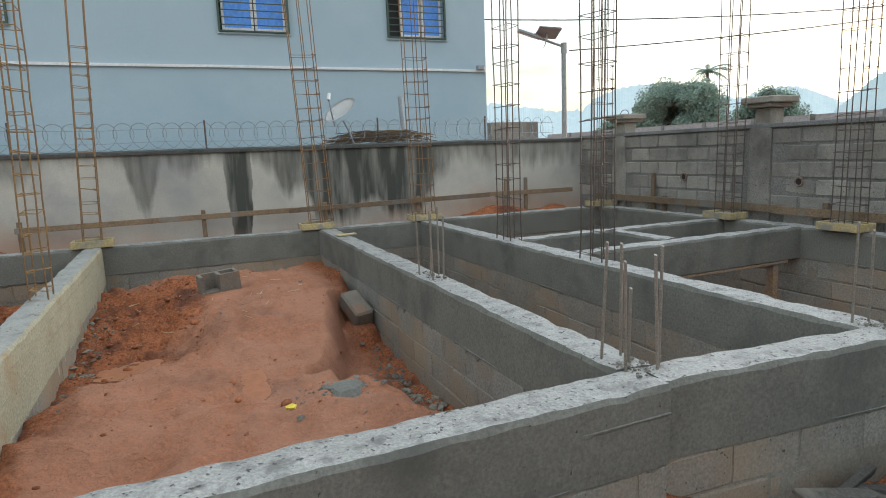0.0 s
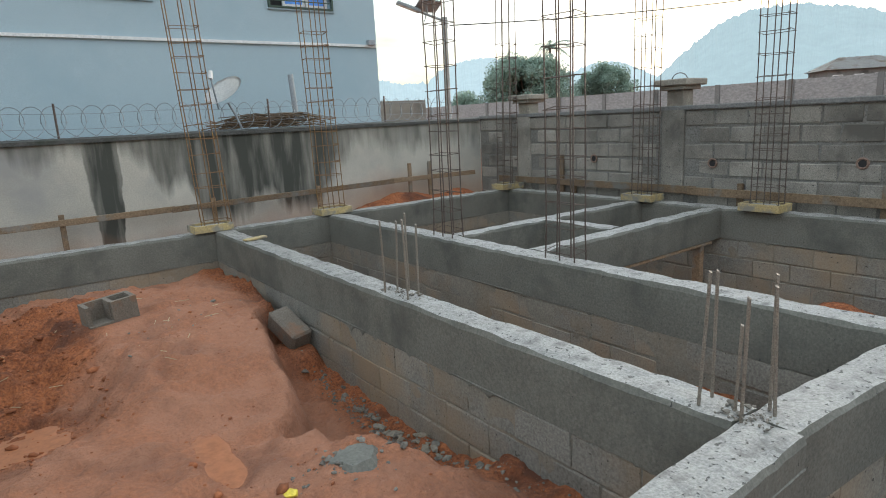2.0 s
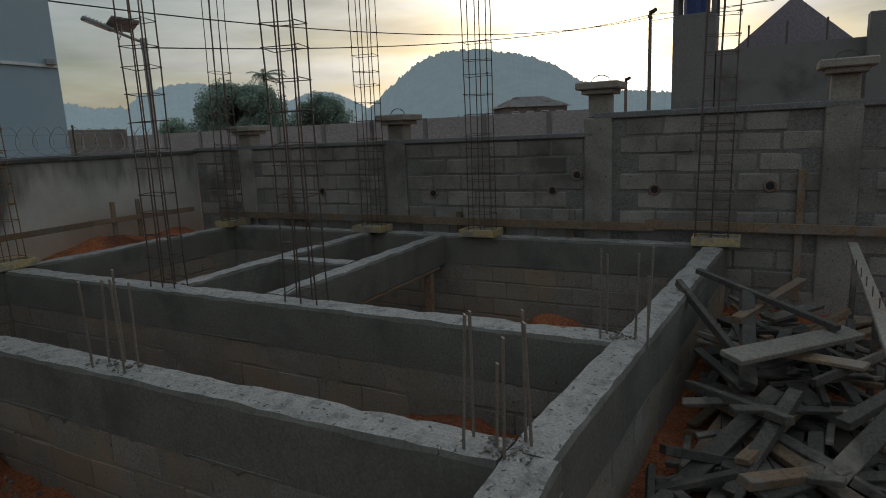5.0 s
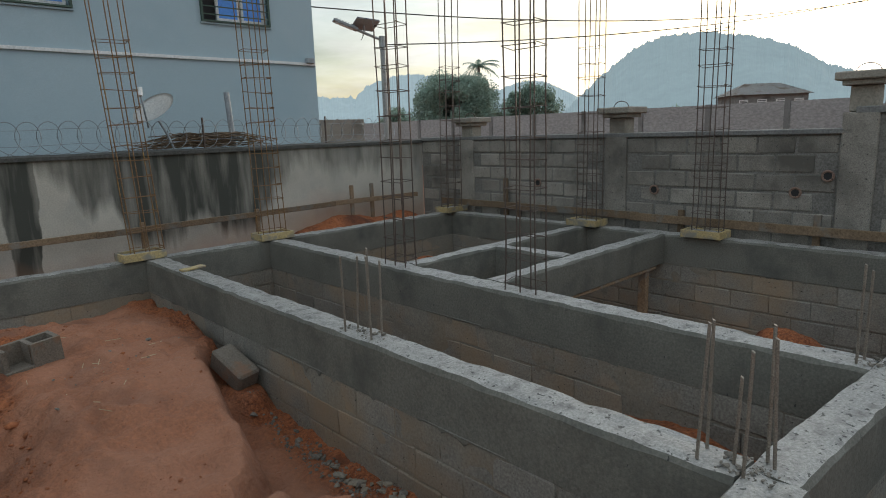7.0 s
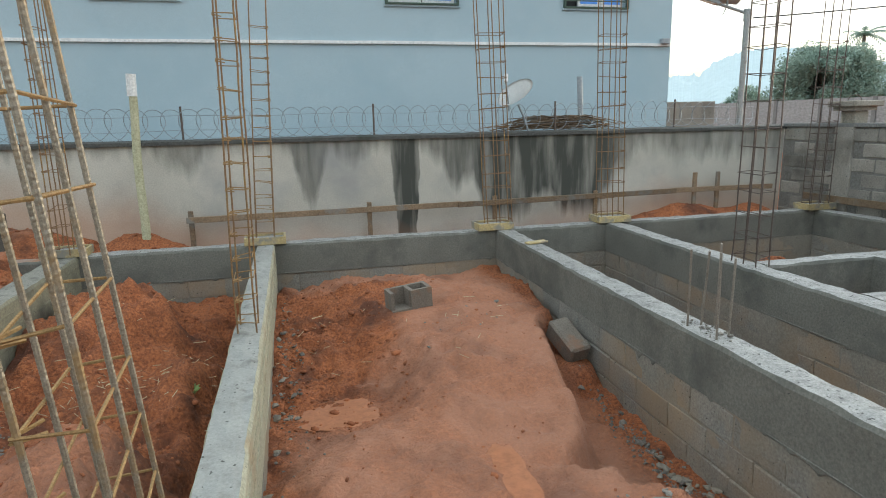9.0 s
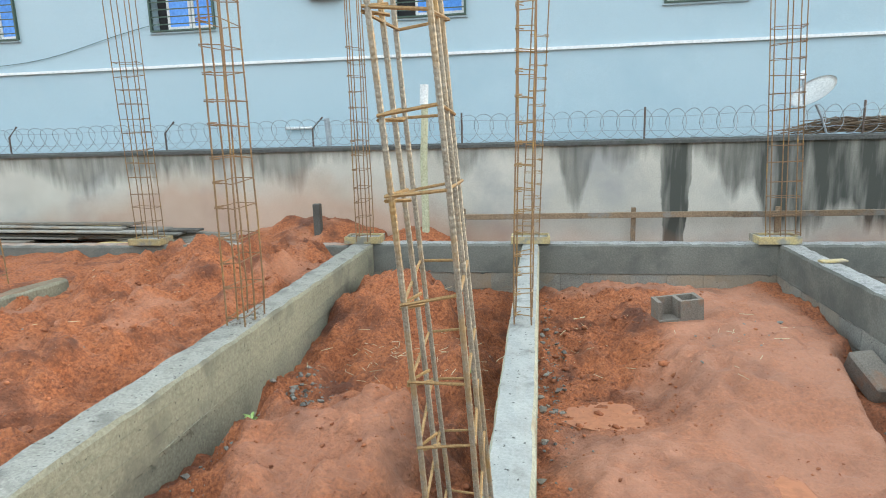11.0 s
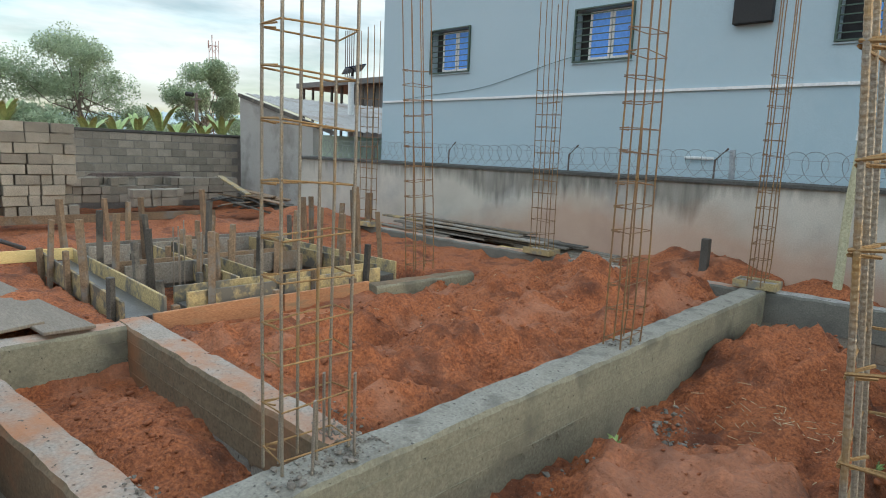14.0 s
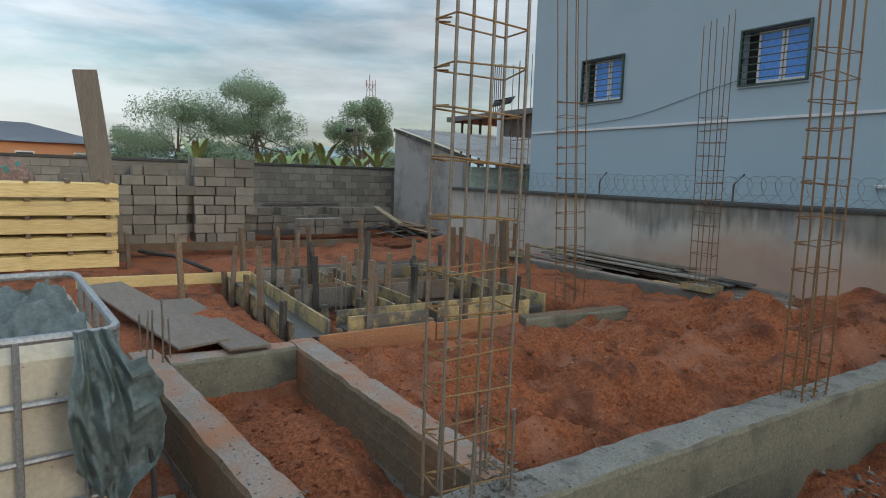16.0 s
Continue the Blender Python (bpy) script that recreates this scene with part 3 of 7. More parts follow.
        z -= 0.12 * bump(x, y, -0.75, 4.7, 0.25, 0.2) - 0.05 * bump(x, y, 0.5, 5.0, 0.35, 0.25)
        z += 0.07 * (noise.fractal((x * 5.5, y * 5.5, 1.0), 0.9, 2.1, 3)) * smooth(-0.1, -0.5, x) * smooth(6.6, 7.2, y)
        z += crumb * (0.75 + 1.0 * smooth(lft + 0.55, lft, x) * smooth(6.3, 6.9, y))
        return z + rough * 1.05 + 0.02 * noise.fractal((x * 7.5, y * 7.5, 12.0), 0.8, 2.0, 3)
    if x < 3.05 and y < 10.1:
        z = -0.96 + 0.36 * bump(x, y, 2.5, 4.55, 0.9, 0.9) + 0.3 * bump(x, y, 2.2, 8.6, 0.5, 0.6)
        return z + rough
    if y < 10.1 and x < 6.3:
        z = -1.15 + 0.55 * bump(x, y, 5.3, 4.7, 0.6, 0.5) + 0.75 * bump(x, y, 4.9, 9.3, 0.5, 0.5)
        return z + rough
    return -0.25 + rough + 0.34 * bump(x, y, -2.9, 10.95, 0.5, 0.35) + 0.3 * bump(x, y, 4.75, 11.0, 0.75, 0.35) + 0.22 * bump(x, y, 5.9, 10.95, 0.4, 0.35)


def axis(near, far):
    """Coordinates: fine steps between the near bounds, growing steps out to the far bound on both sides."""
    a, b, step = near
    mid = list(np.arange(a, b, step))
    out, d, s = [], 0.0, step
    while d < far:
        s *= 1.35
        d += s
        out.append(d)
    return [a - v for v in out[::-1]] + mid + [mid[-1] + v for v in out]


GX, GY = axis((-10.5, 6.75, 0.036), 3000), axis((2.3, 11.35, 0.036), 3000)
_verts = [(x, y, ground_z(x, y)) for y in GY for x in GX]
_w = len(GX)
_faces = [(j * _w + i, j * _w + i + 1, (j + 1) * _w + i + 1, (j + 1) * _w + i) for j in range(len(GY) - 1) for i in range(_w - 1)]
_me = bpy.data.meshes.new("ground")
_me.from_pydata(_verts, [], _faces)
_me.materials.append(SOIL)


def trodden(x, y):
    """Pale trodden soil: the middle bay but for its loose north-west slope, and the flat crown of the heap west of it."""
    w = 0.35 * noise.noise((x * 1.7, y * 1.7, 44)) + 0.25 * noise.fractal((x * 4, y * 4, 45), 0.8, 2.0, 3)
    if -1.4 < x < 1.55 and 3.5 < y < 10.1:
        slope = smooth(0.1, -0.3, x + w * 0.7 - 0.3 * (y - 8.4)) * smooth(6.5, 6.9, y + w * 0.4) * smooth(9.7, 9.4, y)
        return 0.75 * (1 - slope) * smooth(1.3, 1.05, x + w * 0.35) * smooth(-1.25, -0.95, x + w * 0.3) * (0.65 + 0.35 * smooth(-0.1, 0.15, w))
    if x < -3.4:
        return 0.5 * smooth(-0.02, 0.25, w) * smooth(-6.6, -6.2, x)
    return 0.5 * smooth(1.0, 0.5, math.hypot((x + 2.35) / 0.66, (y - 5.75) / 0.9) + w)


_tr = _me.attributes.new("trodden", "FLOAT", "POINT")
_tr.data.foreach_set("value", [trodden(x, y) if abs(x) < 14 and 2 < y < 12 else 0.0 for y in GY for x in GX])
_me.polygons.foreach_set("use_smooth", [True] * len(_me.polygons))
tagged(new("ground", _me), "churned red laterite soil with clods, hollows and trenches", "ground", kind="structure")

# ---- foundation beams ----
COURSE, BLOCK_L = 0.207, 0.408
BEAM_H = 0.36
PIT_BLOCKS = [block_mesh("brick", 0.395, 0.20, 0.192, BLOCK_PIT, s) for s in range(6)]


def ragged_lip(L, y, z, seed, drip=1.0):
    """Mortar squeezed out under the shuttering: a thin lip with an uneven, dripping lower edge."""
    bm = bmesh.new()
    n = max(4, int(L / 0.022))
    out = 0.009 if y > 0 else -0.009
    prev = None
    for i in range(n + 1):
        x = L * i / n
        d = 0.012 + 0.03 * abs(noise.noise((x * 3.1, seed, 0))) + 0.11 * drip * max(0.0, noise.noise((x * 11 * drip, seed, 3)) - 0.18 / drip) * (0.4 + abs(noise.noise((x * 1.2, seed, 8))))
        b = out * (1 + 0.6 * noise.noise((x * 9, seed, 5))) * smooth(-0.15, 0.25, noise.noise((x * 1.1, seed, 11)))
        cur = [bm.verts.new(p) for p in ((x, y, z), (x, y + b, z - 0.006), (x, y + b * 0.9, z - d * 0.7), (x, y + b * 0.3, z - d))]
        if prev:
            for k in range(3):
                bm.faces.new((prev[k], cur[k], cur[k + 1], prev[k + 1]))
        prev = cur
    return bm


def set_back_face(beam, L, width, mat, seed):
    """The lower lift of a beam, cast narrower, under a combed and dripping edge."""
    part("lower_lift", rough_box(L, width - 0.028, 0.45, amp=0.012, seed=seed + 3), (mat, mat), beam, m=Matrix.Translation((0, 0, -0.35)))
    for s in (-1, 1):
        for k, z in enumerate((-0.33, -0.335)):
            part("mortar_drips", ragged_lip(L, s * (width / 2 - 0.004 - 0.006 * k), z, seed + s + 7 * k, 1.7), mat, beam, "ragged lip of mortar run-out")


def foundation_beam(label, a, b, width, courses, mats=(CONC_SIDE, CONC_TOP_SKYLIT), depth=BEAM_H, top=0.0, seed=0.0):
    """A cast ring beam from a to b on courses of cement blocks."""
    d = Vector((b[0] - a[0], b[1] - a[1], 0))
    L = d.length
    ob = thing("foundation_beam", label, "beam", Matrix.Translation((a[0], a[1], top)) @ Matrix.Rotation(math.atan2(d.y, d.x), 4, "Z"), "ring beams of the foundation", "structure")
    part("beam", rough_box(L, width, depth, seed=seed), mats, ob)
    if "front" in label:
        for s in (-1, 1):
            part("mortar_drips", ragged_lip(L, s * (width / 2 - 0.003), -0.125, seed + 5 * s, 0.8), mats[0], ob, "ragged lip of mortar run-out")
    if mats[0] is not CONC_SIDE and "front" not in label:
        for s in (-1, 1):
            for z in (-0.11, -0.235):
                part("board_mark", box((0.03, s * width / 2 - 0.005, z - 0.003), (L - 0.03, s * width / 2 + 0.006, z + 0.003)), mats[0], ob, "thin ridge left by the shuttering")
    if courses:
        for s in (-1, 1):
            part("mortar_drips", ragged_lip(L, s * (width / 2 - 0.004), -depth + 0.02, seed + s), mats[0], ob, "ragged lip of mortar run-out")
        part("mortar_core", box((0.01, -width / 2 + 0.018, -depth - courses * COURSE), (L - 0.01, width / 2 - 0.018, -depth + 0.01)), BLOCK_PIT, ob)
        for s in (-1, 1):
            part("cement_wash", slurry(L, s * (width / 2 - 0.005), depth, courses * COURSE, seed * 3.7 + s), mats[0] if mats[0] is not CONC_SIDE else SLURRY, ob, "uneven skin of cement wash over the blocks", smooth=True)
        rnd = random.Random(int(seed * 10) + 5)
        for c in range(courses):
            x = -(0.5 if c % 2 else 0.05) * BLOCK_L
            while x < L:
                lo, hi = max(x, 0.0), min(x + BLOCK_L, L)
                if hi - lo > 0.08:
                    s = (hi - lo - 0.006) / 0.395
                    shared("brick", PIT_BLOCKS[rnd.randrange(6)], ob, Matrix.LocRotScale(((lo + hi) / 2, rnd.uniform(-0.004, 0.004), -depth - (c + 0.5) * COURSE + rnd.uniform(-0.004, 0.004)),
                           Euler((0, rnd.uniform(-0.012, 0.012), 0)), (s, (width - 0.012) / 0.2, 1.0)))
                x += BLOCK_L
    return ob


def slurry(L, y, depth, height, seed):
    """Cement wash run down over the blocks: a thin uneven skin that hides most joints near the top and thins out below."""
    nx, nz = max(4, int(L / 0.035)), max(4, int(height / 0.035))
    bm = bmesh.new()
    s = 1 if y > 0 else -1
    g = []
    for i in range(nz + 1):
        f = i / nz
        row = []
        for j in range(nx + 1):
            x = L * j / nx
            t = noise.fractal((x * 1.3 + seed, f * height * 2.2, seed), 0.9, 2.1, 4) + 0.35 * noise.noise((x * 11, f * height * 2.5, seed + 4))
            row.append(bm.verts.new((x, y + s * (-0.011 + 0.015 * max(-0.5, min(1.0, 1.1 * t + 0.55 - 1.05 * f))), -depth - f * height)))
        g.append(row)
    for i in range(nz):
        for j in range(nx):
            bm.faces.new((g[i][j], g[i][j + 1], g[i + 1][j + 1], g[i + 1][j]))
    return bm


GREYL = "grey cast concrete beam with rough pale top on block courses"
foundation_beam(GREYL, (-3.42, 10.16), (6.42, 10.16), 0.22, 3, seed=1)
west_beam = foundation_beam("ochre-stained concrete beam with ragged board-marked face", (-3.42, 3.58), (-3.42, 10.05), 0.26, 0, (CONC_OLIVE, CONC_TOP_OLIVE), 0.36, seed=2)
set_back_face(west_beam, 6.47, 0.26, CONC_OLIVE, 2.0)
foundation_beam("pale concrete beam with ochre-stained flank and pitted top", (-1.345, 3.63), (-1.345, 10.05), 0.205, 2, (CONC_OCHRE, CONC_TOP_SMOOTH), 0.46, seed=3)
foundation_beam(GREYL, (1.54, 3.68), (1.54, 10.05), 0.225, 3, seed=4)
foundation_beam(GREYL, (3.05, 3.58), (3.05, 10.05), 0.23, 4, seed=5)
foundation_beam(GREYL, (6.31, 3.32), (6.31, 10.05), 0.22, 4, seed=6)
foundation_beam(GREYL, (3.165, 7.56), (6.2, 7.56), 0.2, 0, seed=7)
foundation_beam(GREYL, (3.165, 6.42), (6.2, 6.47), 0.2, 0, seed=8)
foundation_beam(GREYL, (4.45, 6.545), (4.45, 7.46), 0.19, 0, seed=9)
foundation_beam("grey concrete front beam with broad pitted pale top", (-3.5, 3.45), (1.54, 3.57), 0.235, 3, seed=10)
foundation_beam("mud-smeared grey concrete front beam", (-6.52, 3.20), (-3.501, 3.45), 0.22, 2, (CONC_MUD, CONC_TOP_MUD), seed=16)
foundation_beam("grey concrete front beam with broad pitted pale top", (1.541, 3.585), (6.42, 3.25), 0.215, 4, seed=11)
MUDL = "mud-smeared concrete beam bordering red soil fill"
foundation_beam(MUDL, (-6.31, 4.40), (-3.55, 4.39), 0.22, 1, (CONC_MUD, CONC_TOP_MUD), seed=12)
foundation_beam("olive mud-splashed concrete cross beam", (-6.2, 3.34), (-6.2, 4.29), 0.22, 1, (CONC_OLIVE, CONC_TOP_MUD), seed=13)
foundation_beam("olive concrete beam end rising out of red soil", (-6.22, 6.78), (-6.1, 8.2), 0.2, 0, (CONC_OLIVE, CONC_MUD), 0.3, -0.02, seed=14)
foundation_beam(MUDL, (-10.4, 10.05), (-3.43, 10.16), 0.2, 0, (CONC_SIDE, CONC_TOP_MUD), 0.3, -0.02, seed=15)

# ---- reinforcement ----


def bar_bm(h, r=0.007, sway=0.0, seed=0, sides=6):
    """A ribbed bar: short rings swell along its length."""
    rnd = random.Random(seed)
    n = 14
    pts = [(sway * math.sin(i / n * 3.1 + seed) + rnd.uniform(-1, 1) * sway * 0.3, sway * math.cos(i / n * 2.7 + seed * 2) - sway * math.cos(seed * 2) * (1 - i / n), h * i / n) for i in range(n + 1)]
    pts[0] = (0, 0, 0)
    return tube(pts, r, sides)


def ribbed_bar_bm(h, r, seed=0):
    """A near bar with its ribs."""
    rnd = random.Random(seed)
    bm = bmesh.new()
    n = int(h / 0.0075)
    rings = []
    for i in range(n + 1):
        rr = r * (1.06 if i % 2 else 0.95)
        z = h * i / n
        ox = 0.008 * math.sin(z * 1.7 + seed)
        rings.append([bm.verts.new((ox + rr * math.cos(k * math.pi / 4), rr * math.sin(k * math.pi / 4), z + (0.004 * math.sin(k * math.pi / 4)))) for k in range(8)])
    for i in range(n):
        for k in range(8):
            bm.faces.new((rings[i][k], rings[i][(k + 1) % 8], rings[i + 1][(k + 1) % 8], rings[i + 1][k]))
    bm.faces.new(rings[0][::-1])
    bm.faces.new(rings[-1])
    return bm


def tie_bm(wx, wy, r, seed):
    """A bent stirrup with a crossed hook at one corner."""
    rnd = random.Random(seed)
    t = lambda: rnd.uniform(-0.012, 0.012)
    x, y = wx / 2 + r, wy / 2 + r
    pts = [(-x + 0.045, -y + 0.05, 0.012), (-x, -y, 0.004), (x, -y, t()), (x, y, t()), (-x, y, t()), (-x, -y, -0.006), (-x + 0.05, -y + 0.04, -0.012)]
    return tube(pts, r, 5)


def column_cage(label, wx=0.14, wy=0.32, bars=6, height=3.7, tied=2.35, gap=0.2, r=0.0065, tie_r=0.0038, near=False, mat=REBAR, seed=0, tie_mat=TIE_BROWN):
    """Upright column reinforcement: bars at the corners and mid-sides, tied by stirrups."""
    rnd = random.Random(seed)
    ob = thing("column_cage", label, "rebar cage", group="column reinforcement cages")
    ys = (-wy / 2, 0.0, wy / 2) if bars == 6 else (-wy / 2, wy / 2)
    for sx in (-1, 1):
        for k, y in enumerate(ys):
            h = height * rnd.uniform(0.94, 1.0)
            bm = ribbed_bar_bm(h, r, seed + k + 3 * sx) if near else bar_bm(h, r, 0.012, seed + k + 3 * sx)
            part("bar", bm, mat, ob, m=Matrix.Translation((sx * wx / 2, y, -0.02)))
    z, i = 0.07, 0
    while z < tied:
        me_t = tie_bm(wx, wy, tie_r, seed + i)
        part("stirrup", me_t, tie_mat, ob, m=pose(0, 0, z, rnd.uniform(-3.5, 3.5), rnd.uniform(-5, 5), rnd.uniform(-2, 2)))
        z += gap * rnd.uniform(0.8, 1.2)
        i += 1
    return ob


DARK_CAGE = "dark steel column reinforcement cage rising from the beam"
RUST_CAGE = "rust-brown column reinforcement cage with bent stirrups"
cage = column_cage(DARK_CAGE, mat=REBAR_DARK, seed=2, tie_mat=REBAR_DARK)
cage.matrix_basis = pose(3.07, 7.58, 0)
for x, y, rx, ry, rz in ((3.07, 5.98, 0, 0, 0), (6.27, 10.12, 1, 0, 90), (6.3, 7.5, 0, 0.5, 0), (6.3, 5.9, 0, 0, 0), (6.33, 3.3, 1, 0, 4)):
    copy_thing(cage, pose(x, y, 0, rx, ry, rz))
rust = column_cage(RUST_CAGE, seed=9)
rust.matrix_basis = pose(-3.42, 6.93, 0)
for x, y, z, rx, ry, rz in ((-3.42, 10.16, 0.05, 0, 0, 3), (1.5, 10.16, 0.05, -2.6, 0, 90), (3.05, 10.16, 0.05, -1.2, 0, 90), (-6.5, 7.76, 0.0, 2, -1.5, 0), (-6.35, 10.1, 0, 0, -1, 90), (-10.2, 10.0, 0, 0, 0, 90)):
    copy_thing(rust, pose(x, y, z, rx, ry, rz))
thin = column_cage("slender rusty column cage standing on the pale beam", 0.12, 0.2, 4, gap=0.15, seed=21, tie_mat=TIE)
thin.matrix_basis = pose(-1.345, 7.05, 0, -1, 0.5, 0)
copy_thing(thin, pose(-1.345, 10.16, 0.05, 2.5, 0, 90))
near_a = column_cage("rusty ribbed column cage with widely spaced stirrups", 0.15, 0.36, 6, gap=0.2, r=0.0075, tie_r=0.0045, near=True, mat=BARE_BAR, seed=31, tie_mat=TIE)
near_a.matrix_basis = pose(-3.53, 4.16, 0, -0.5, -0.4, 0)
near_b = column_cage("leaning rusty ribbed column cage with loose stirrups", 0.13, 0.40, 6, gap=0.2, r=0.0075, tie_r=0.0045, near=True, mat=BARE_BAR, seed=47, tie_mat=TIE)
near_b.matrix_basis = pose(-1.42, 4.32, 0, 0.5, -4.0, 3)


def starter_bars(label, m, spots, seed):
    """Short straight bars left standing out of a beam."""
    rnd = random.Random(seed)
    ob = thing("starter_bars", label, "rebar", m, "starter bars")
    for x, y, h in spots:
        part("bar", ribbed_bar_bm(h + 0.03, 0.0072, rnd.random()), STUB, ob, m=pose(x, y, -0.03, rnd.uniform(-2.5, 2.5), rnd.uniform(-2.5, 2.5), 0))
    return ob


STL = "bare steel starter bars standing out of the beam top"
starter_bars(STL, pose(1.54, 3.68, 0), ((-0.06, 0.16, 0.56), (0.06, 0.17, 0.54), (-0.07, -0.02, 0.5), (0.0, 0.04, 0.36), (0.05, -0.09, 0.52), (0.09, -0.05, 0.55)), 1)
starter_bars(STL, pose(1.54, 6.08, 0), ((-0.07, 0.16, 0.52), (0.03, 0.15, 0.5), (0.06, 0.05, 0.56), (-0.06, -0.12, 0.55), (0.04, -0.1, 0.5)), 2)
starter_bars(STL, pose(3.05, 3.5, 0), ((-0.07, 0.15, 0.55), (0.05, 0.14, 0.5), (0.0, -0.04, 0.52), (0.06, -0.1, 0.55), (-0.05, -0.12, 0.4)), 3)
starter_bars("short starter bars beside the near cage", pose(-3.5, 4.16, 0), ((-0.11, -0.1, 0.35), (0.12, -0.08, 0.33), (0.1, 0.16, 0.4), (-0.1, 0.14, 0.34)), 4)
starter_bars("thin steel starter bars at the beam corner", pose(-6.32, 3.24, 0), ((-0.16, -0.05, 0.3), (-0.1, 0.1, 0.42), (0.08, 0.0, 0.38), (0.1, 0.12, 0.3), (0.2, 0.05, 0.34), (0.22, -0.06, 0.4)), 5)


def form_collar(label, m, w=0.46, d=0.3):
    """Four short fresh boards nailed round a column foot."""
    ob = thing("form_collar", label, "formwork", m, "wooden collars at the column feet")
    for lo, hi in (((-w / 2, -d / 2, 0), (w / 2, -d / 2 + 0.025, 0.085)), ((-w / 2, d / 2 - 0.025, 0), (w / 2, d / 2, 0.085)), ((-w / 2, -d / 2 + 0.027, 0), (-w / 2 + 0.025, d / 2 - 0.027, 0.085)), ((w / 2 - 0.025, -d / 2 + 0.027, 0), (w / 2, d / 2 - 0.027, 0.085))):
        part("board", box(lo, hi, 0.003), WOOD_COLLAR, ob)
    part("concrete_fill", box((-w / 2 + 0.03, -d / 2 + 0.03, 0.002), (w / 2 - 0.03, d / 2 - 0.03, 0.06)), CONC_TOP_SKYLIT, ob)
    return ob


collar = form_collar("fresh yellow board collar round a column foot", pose(3.05, 10.16, 0.004))
for x, y, rz in ((1.42, 10.16, 2), (-1.345, 10.16, 1), (-3.42, 10.16, 3), (6.25, 7.5, 90), (6.25, 5.9, 90), (6.3, 3.25, 90), (6.27, 10.12, 0), (-6.35, 10.1, 0), (-10.2, 10.0, 0)):
    copy_thing(collar, pose(x, y, 0.004 if x > -5 else -0.015, 0, 0, rz))

# ---- boundary walls ----
NW_Y, NW_TOP = 11.2, 1.17


def wall_thing(name, label, kind="structure"):
    return thing(name, label, "wall", kind=kind)


wall_n = wall_thing("wall_north", "cream rendered boundary wall streaked with black run-off and red mud")
bm = bmesh.new()
add_box(bm, (-14.3, NW_Y, -0.9), (6.62, NW_Y + 0.2, NW_TOP - 0.055))
part("render", bm, STAINED, wall_n)
bm = bmesh.new()
rows = []
for i in range(161):
    x = -14.3 + 21.0 * i / 160
    w = 0.012 * noise.noise((x * 2.1, 0, 0))
    h = 0.012 * noise.noise((x * 1.3, 4, 0))
    rows.append([bm.verts.new(p) for p in ((x, NW_Y - 0.035 + w, NW_TOP - 0.053), (x, NW_Y - 0.03 + w, NW_TOP - 0.01 + h), (x, NW_Y + 0.1, NW_TOP + 0.012 + h), (x, NW_Y + 0.235, NW_TOP - 0.01), (x, NW_Y + 0.235, NW_TOP - 0.053))])
for a, b in zip(rows, rows[1:]):
    for k in range(5):
        bm.faces.new((a[k], b[k], b[(k + 1) % 5], a[(k + 1) % 5]))
CAP_DARK = material("mouldy_coping", (0.042, 0.042, 0.038), (0.105, 0.102, 0.092), 3, 0.9, 0.6, 40, stain=(0.035, 0.04, 0.03), stain_scale=3)
part("coping", bm, CAP_DARK, wall_n, "mould-blackened concrete coping")

# east wall of cement blocks with piers
wall_e = wall_thing("wall_east", "bare grey cement block boundary wall with dark joints")
EX = 6.62
EAST_BLOCKS = [block_mesh("brick", 0.386, 0.2, 0.182, BLOCK, 40 + s, 0.012, 0.006) for s in range(8)]
STEP_Y = 4.6
part("mortar_core", box((EX + 0.009, STEP_Y, -1.0), (EX + 0.18, 11.2, 1.14)), MORTAR, wall_e)
part("mortar_core", box((EX + 0.009, -3.0, -1.0), (EX + 0.18, STEP_Y - 0.002, 1.34)), MORTAR, wall_e)
part("coping", box((EX - 0.03, STEP_Y, 1.142), (EX + 0.22, 11.195, 1.2), 0.008), OLD_CONC, wall_e, "thin grey cement coping")
part("coping", box((EX - 0.03, -3.0, 1.342), (EX + 0.22, STEP_Y - 0.002, 1.41), 0.008), OLD_CONC, wall_e, "thin grey cement coping")
rnd = random.Random(77)
PIERS = (10.08, 7.30, 4.55, 2.18, -0.2)
for c in range(12):
    zc = 1.14 - (c + 0.5) * 0.207
    y = 11.18 - (0.2 if c % 2 else 0.0)
    while y > 1.2:
        zz = zc
        if zz > -0.95 and not any(abs(y - 0.2 - p) < 0.26 for p in PIERS):
            shared("brick", EAST_BLOCKS[rnd.randrange(8)], wall_e, Matrix.LocRotScale((EX + 0.098 + rnd.uniform(-0.007, 0.007), y - 0.2, zz + rnd.uniform(-0.004, 0.004)), Euler((0, 0, math.pi / 2 + rnd.uniform(-0.012, 0.012))), (1, 1, 1)))
        y -= 0.404
y = STEP_Y - 0.35
while y > 1.2:
    if not any(abs(y - 0.2 - p) < 0.26 for p in PIERS):
        shared("brick", EAST_BLOCKS[rnd.randrange(8)], wall_e, Matrix.LocRotScale((EX + 0.098, y - 0.2, 1.243), Euler((0, 0, math.pi / 2)), (1, 1, 1)))
    y -= 0.404


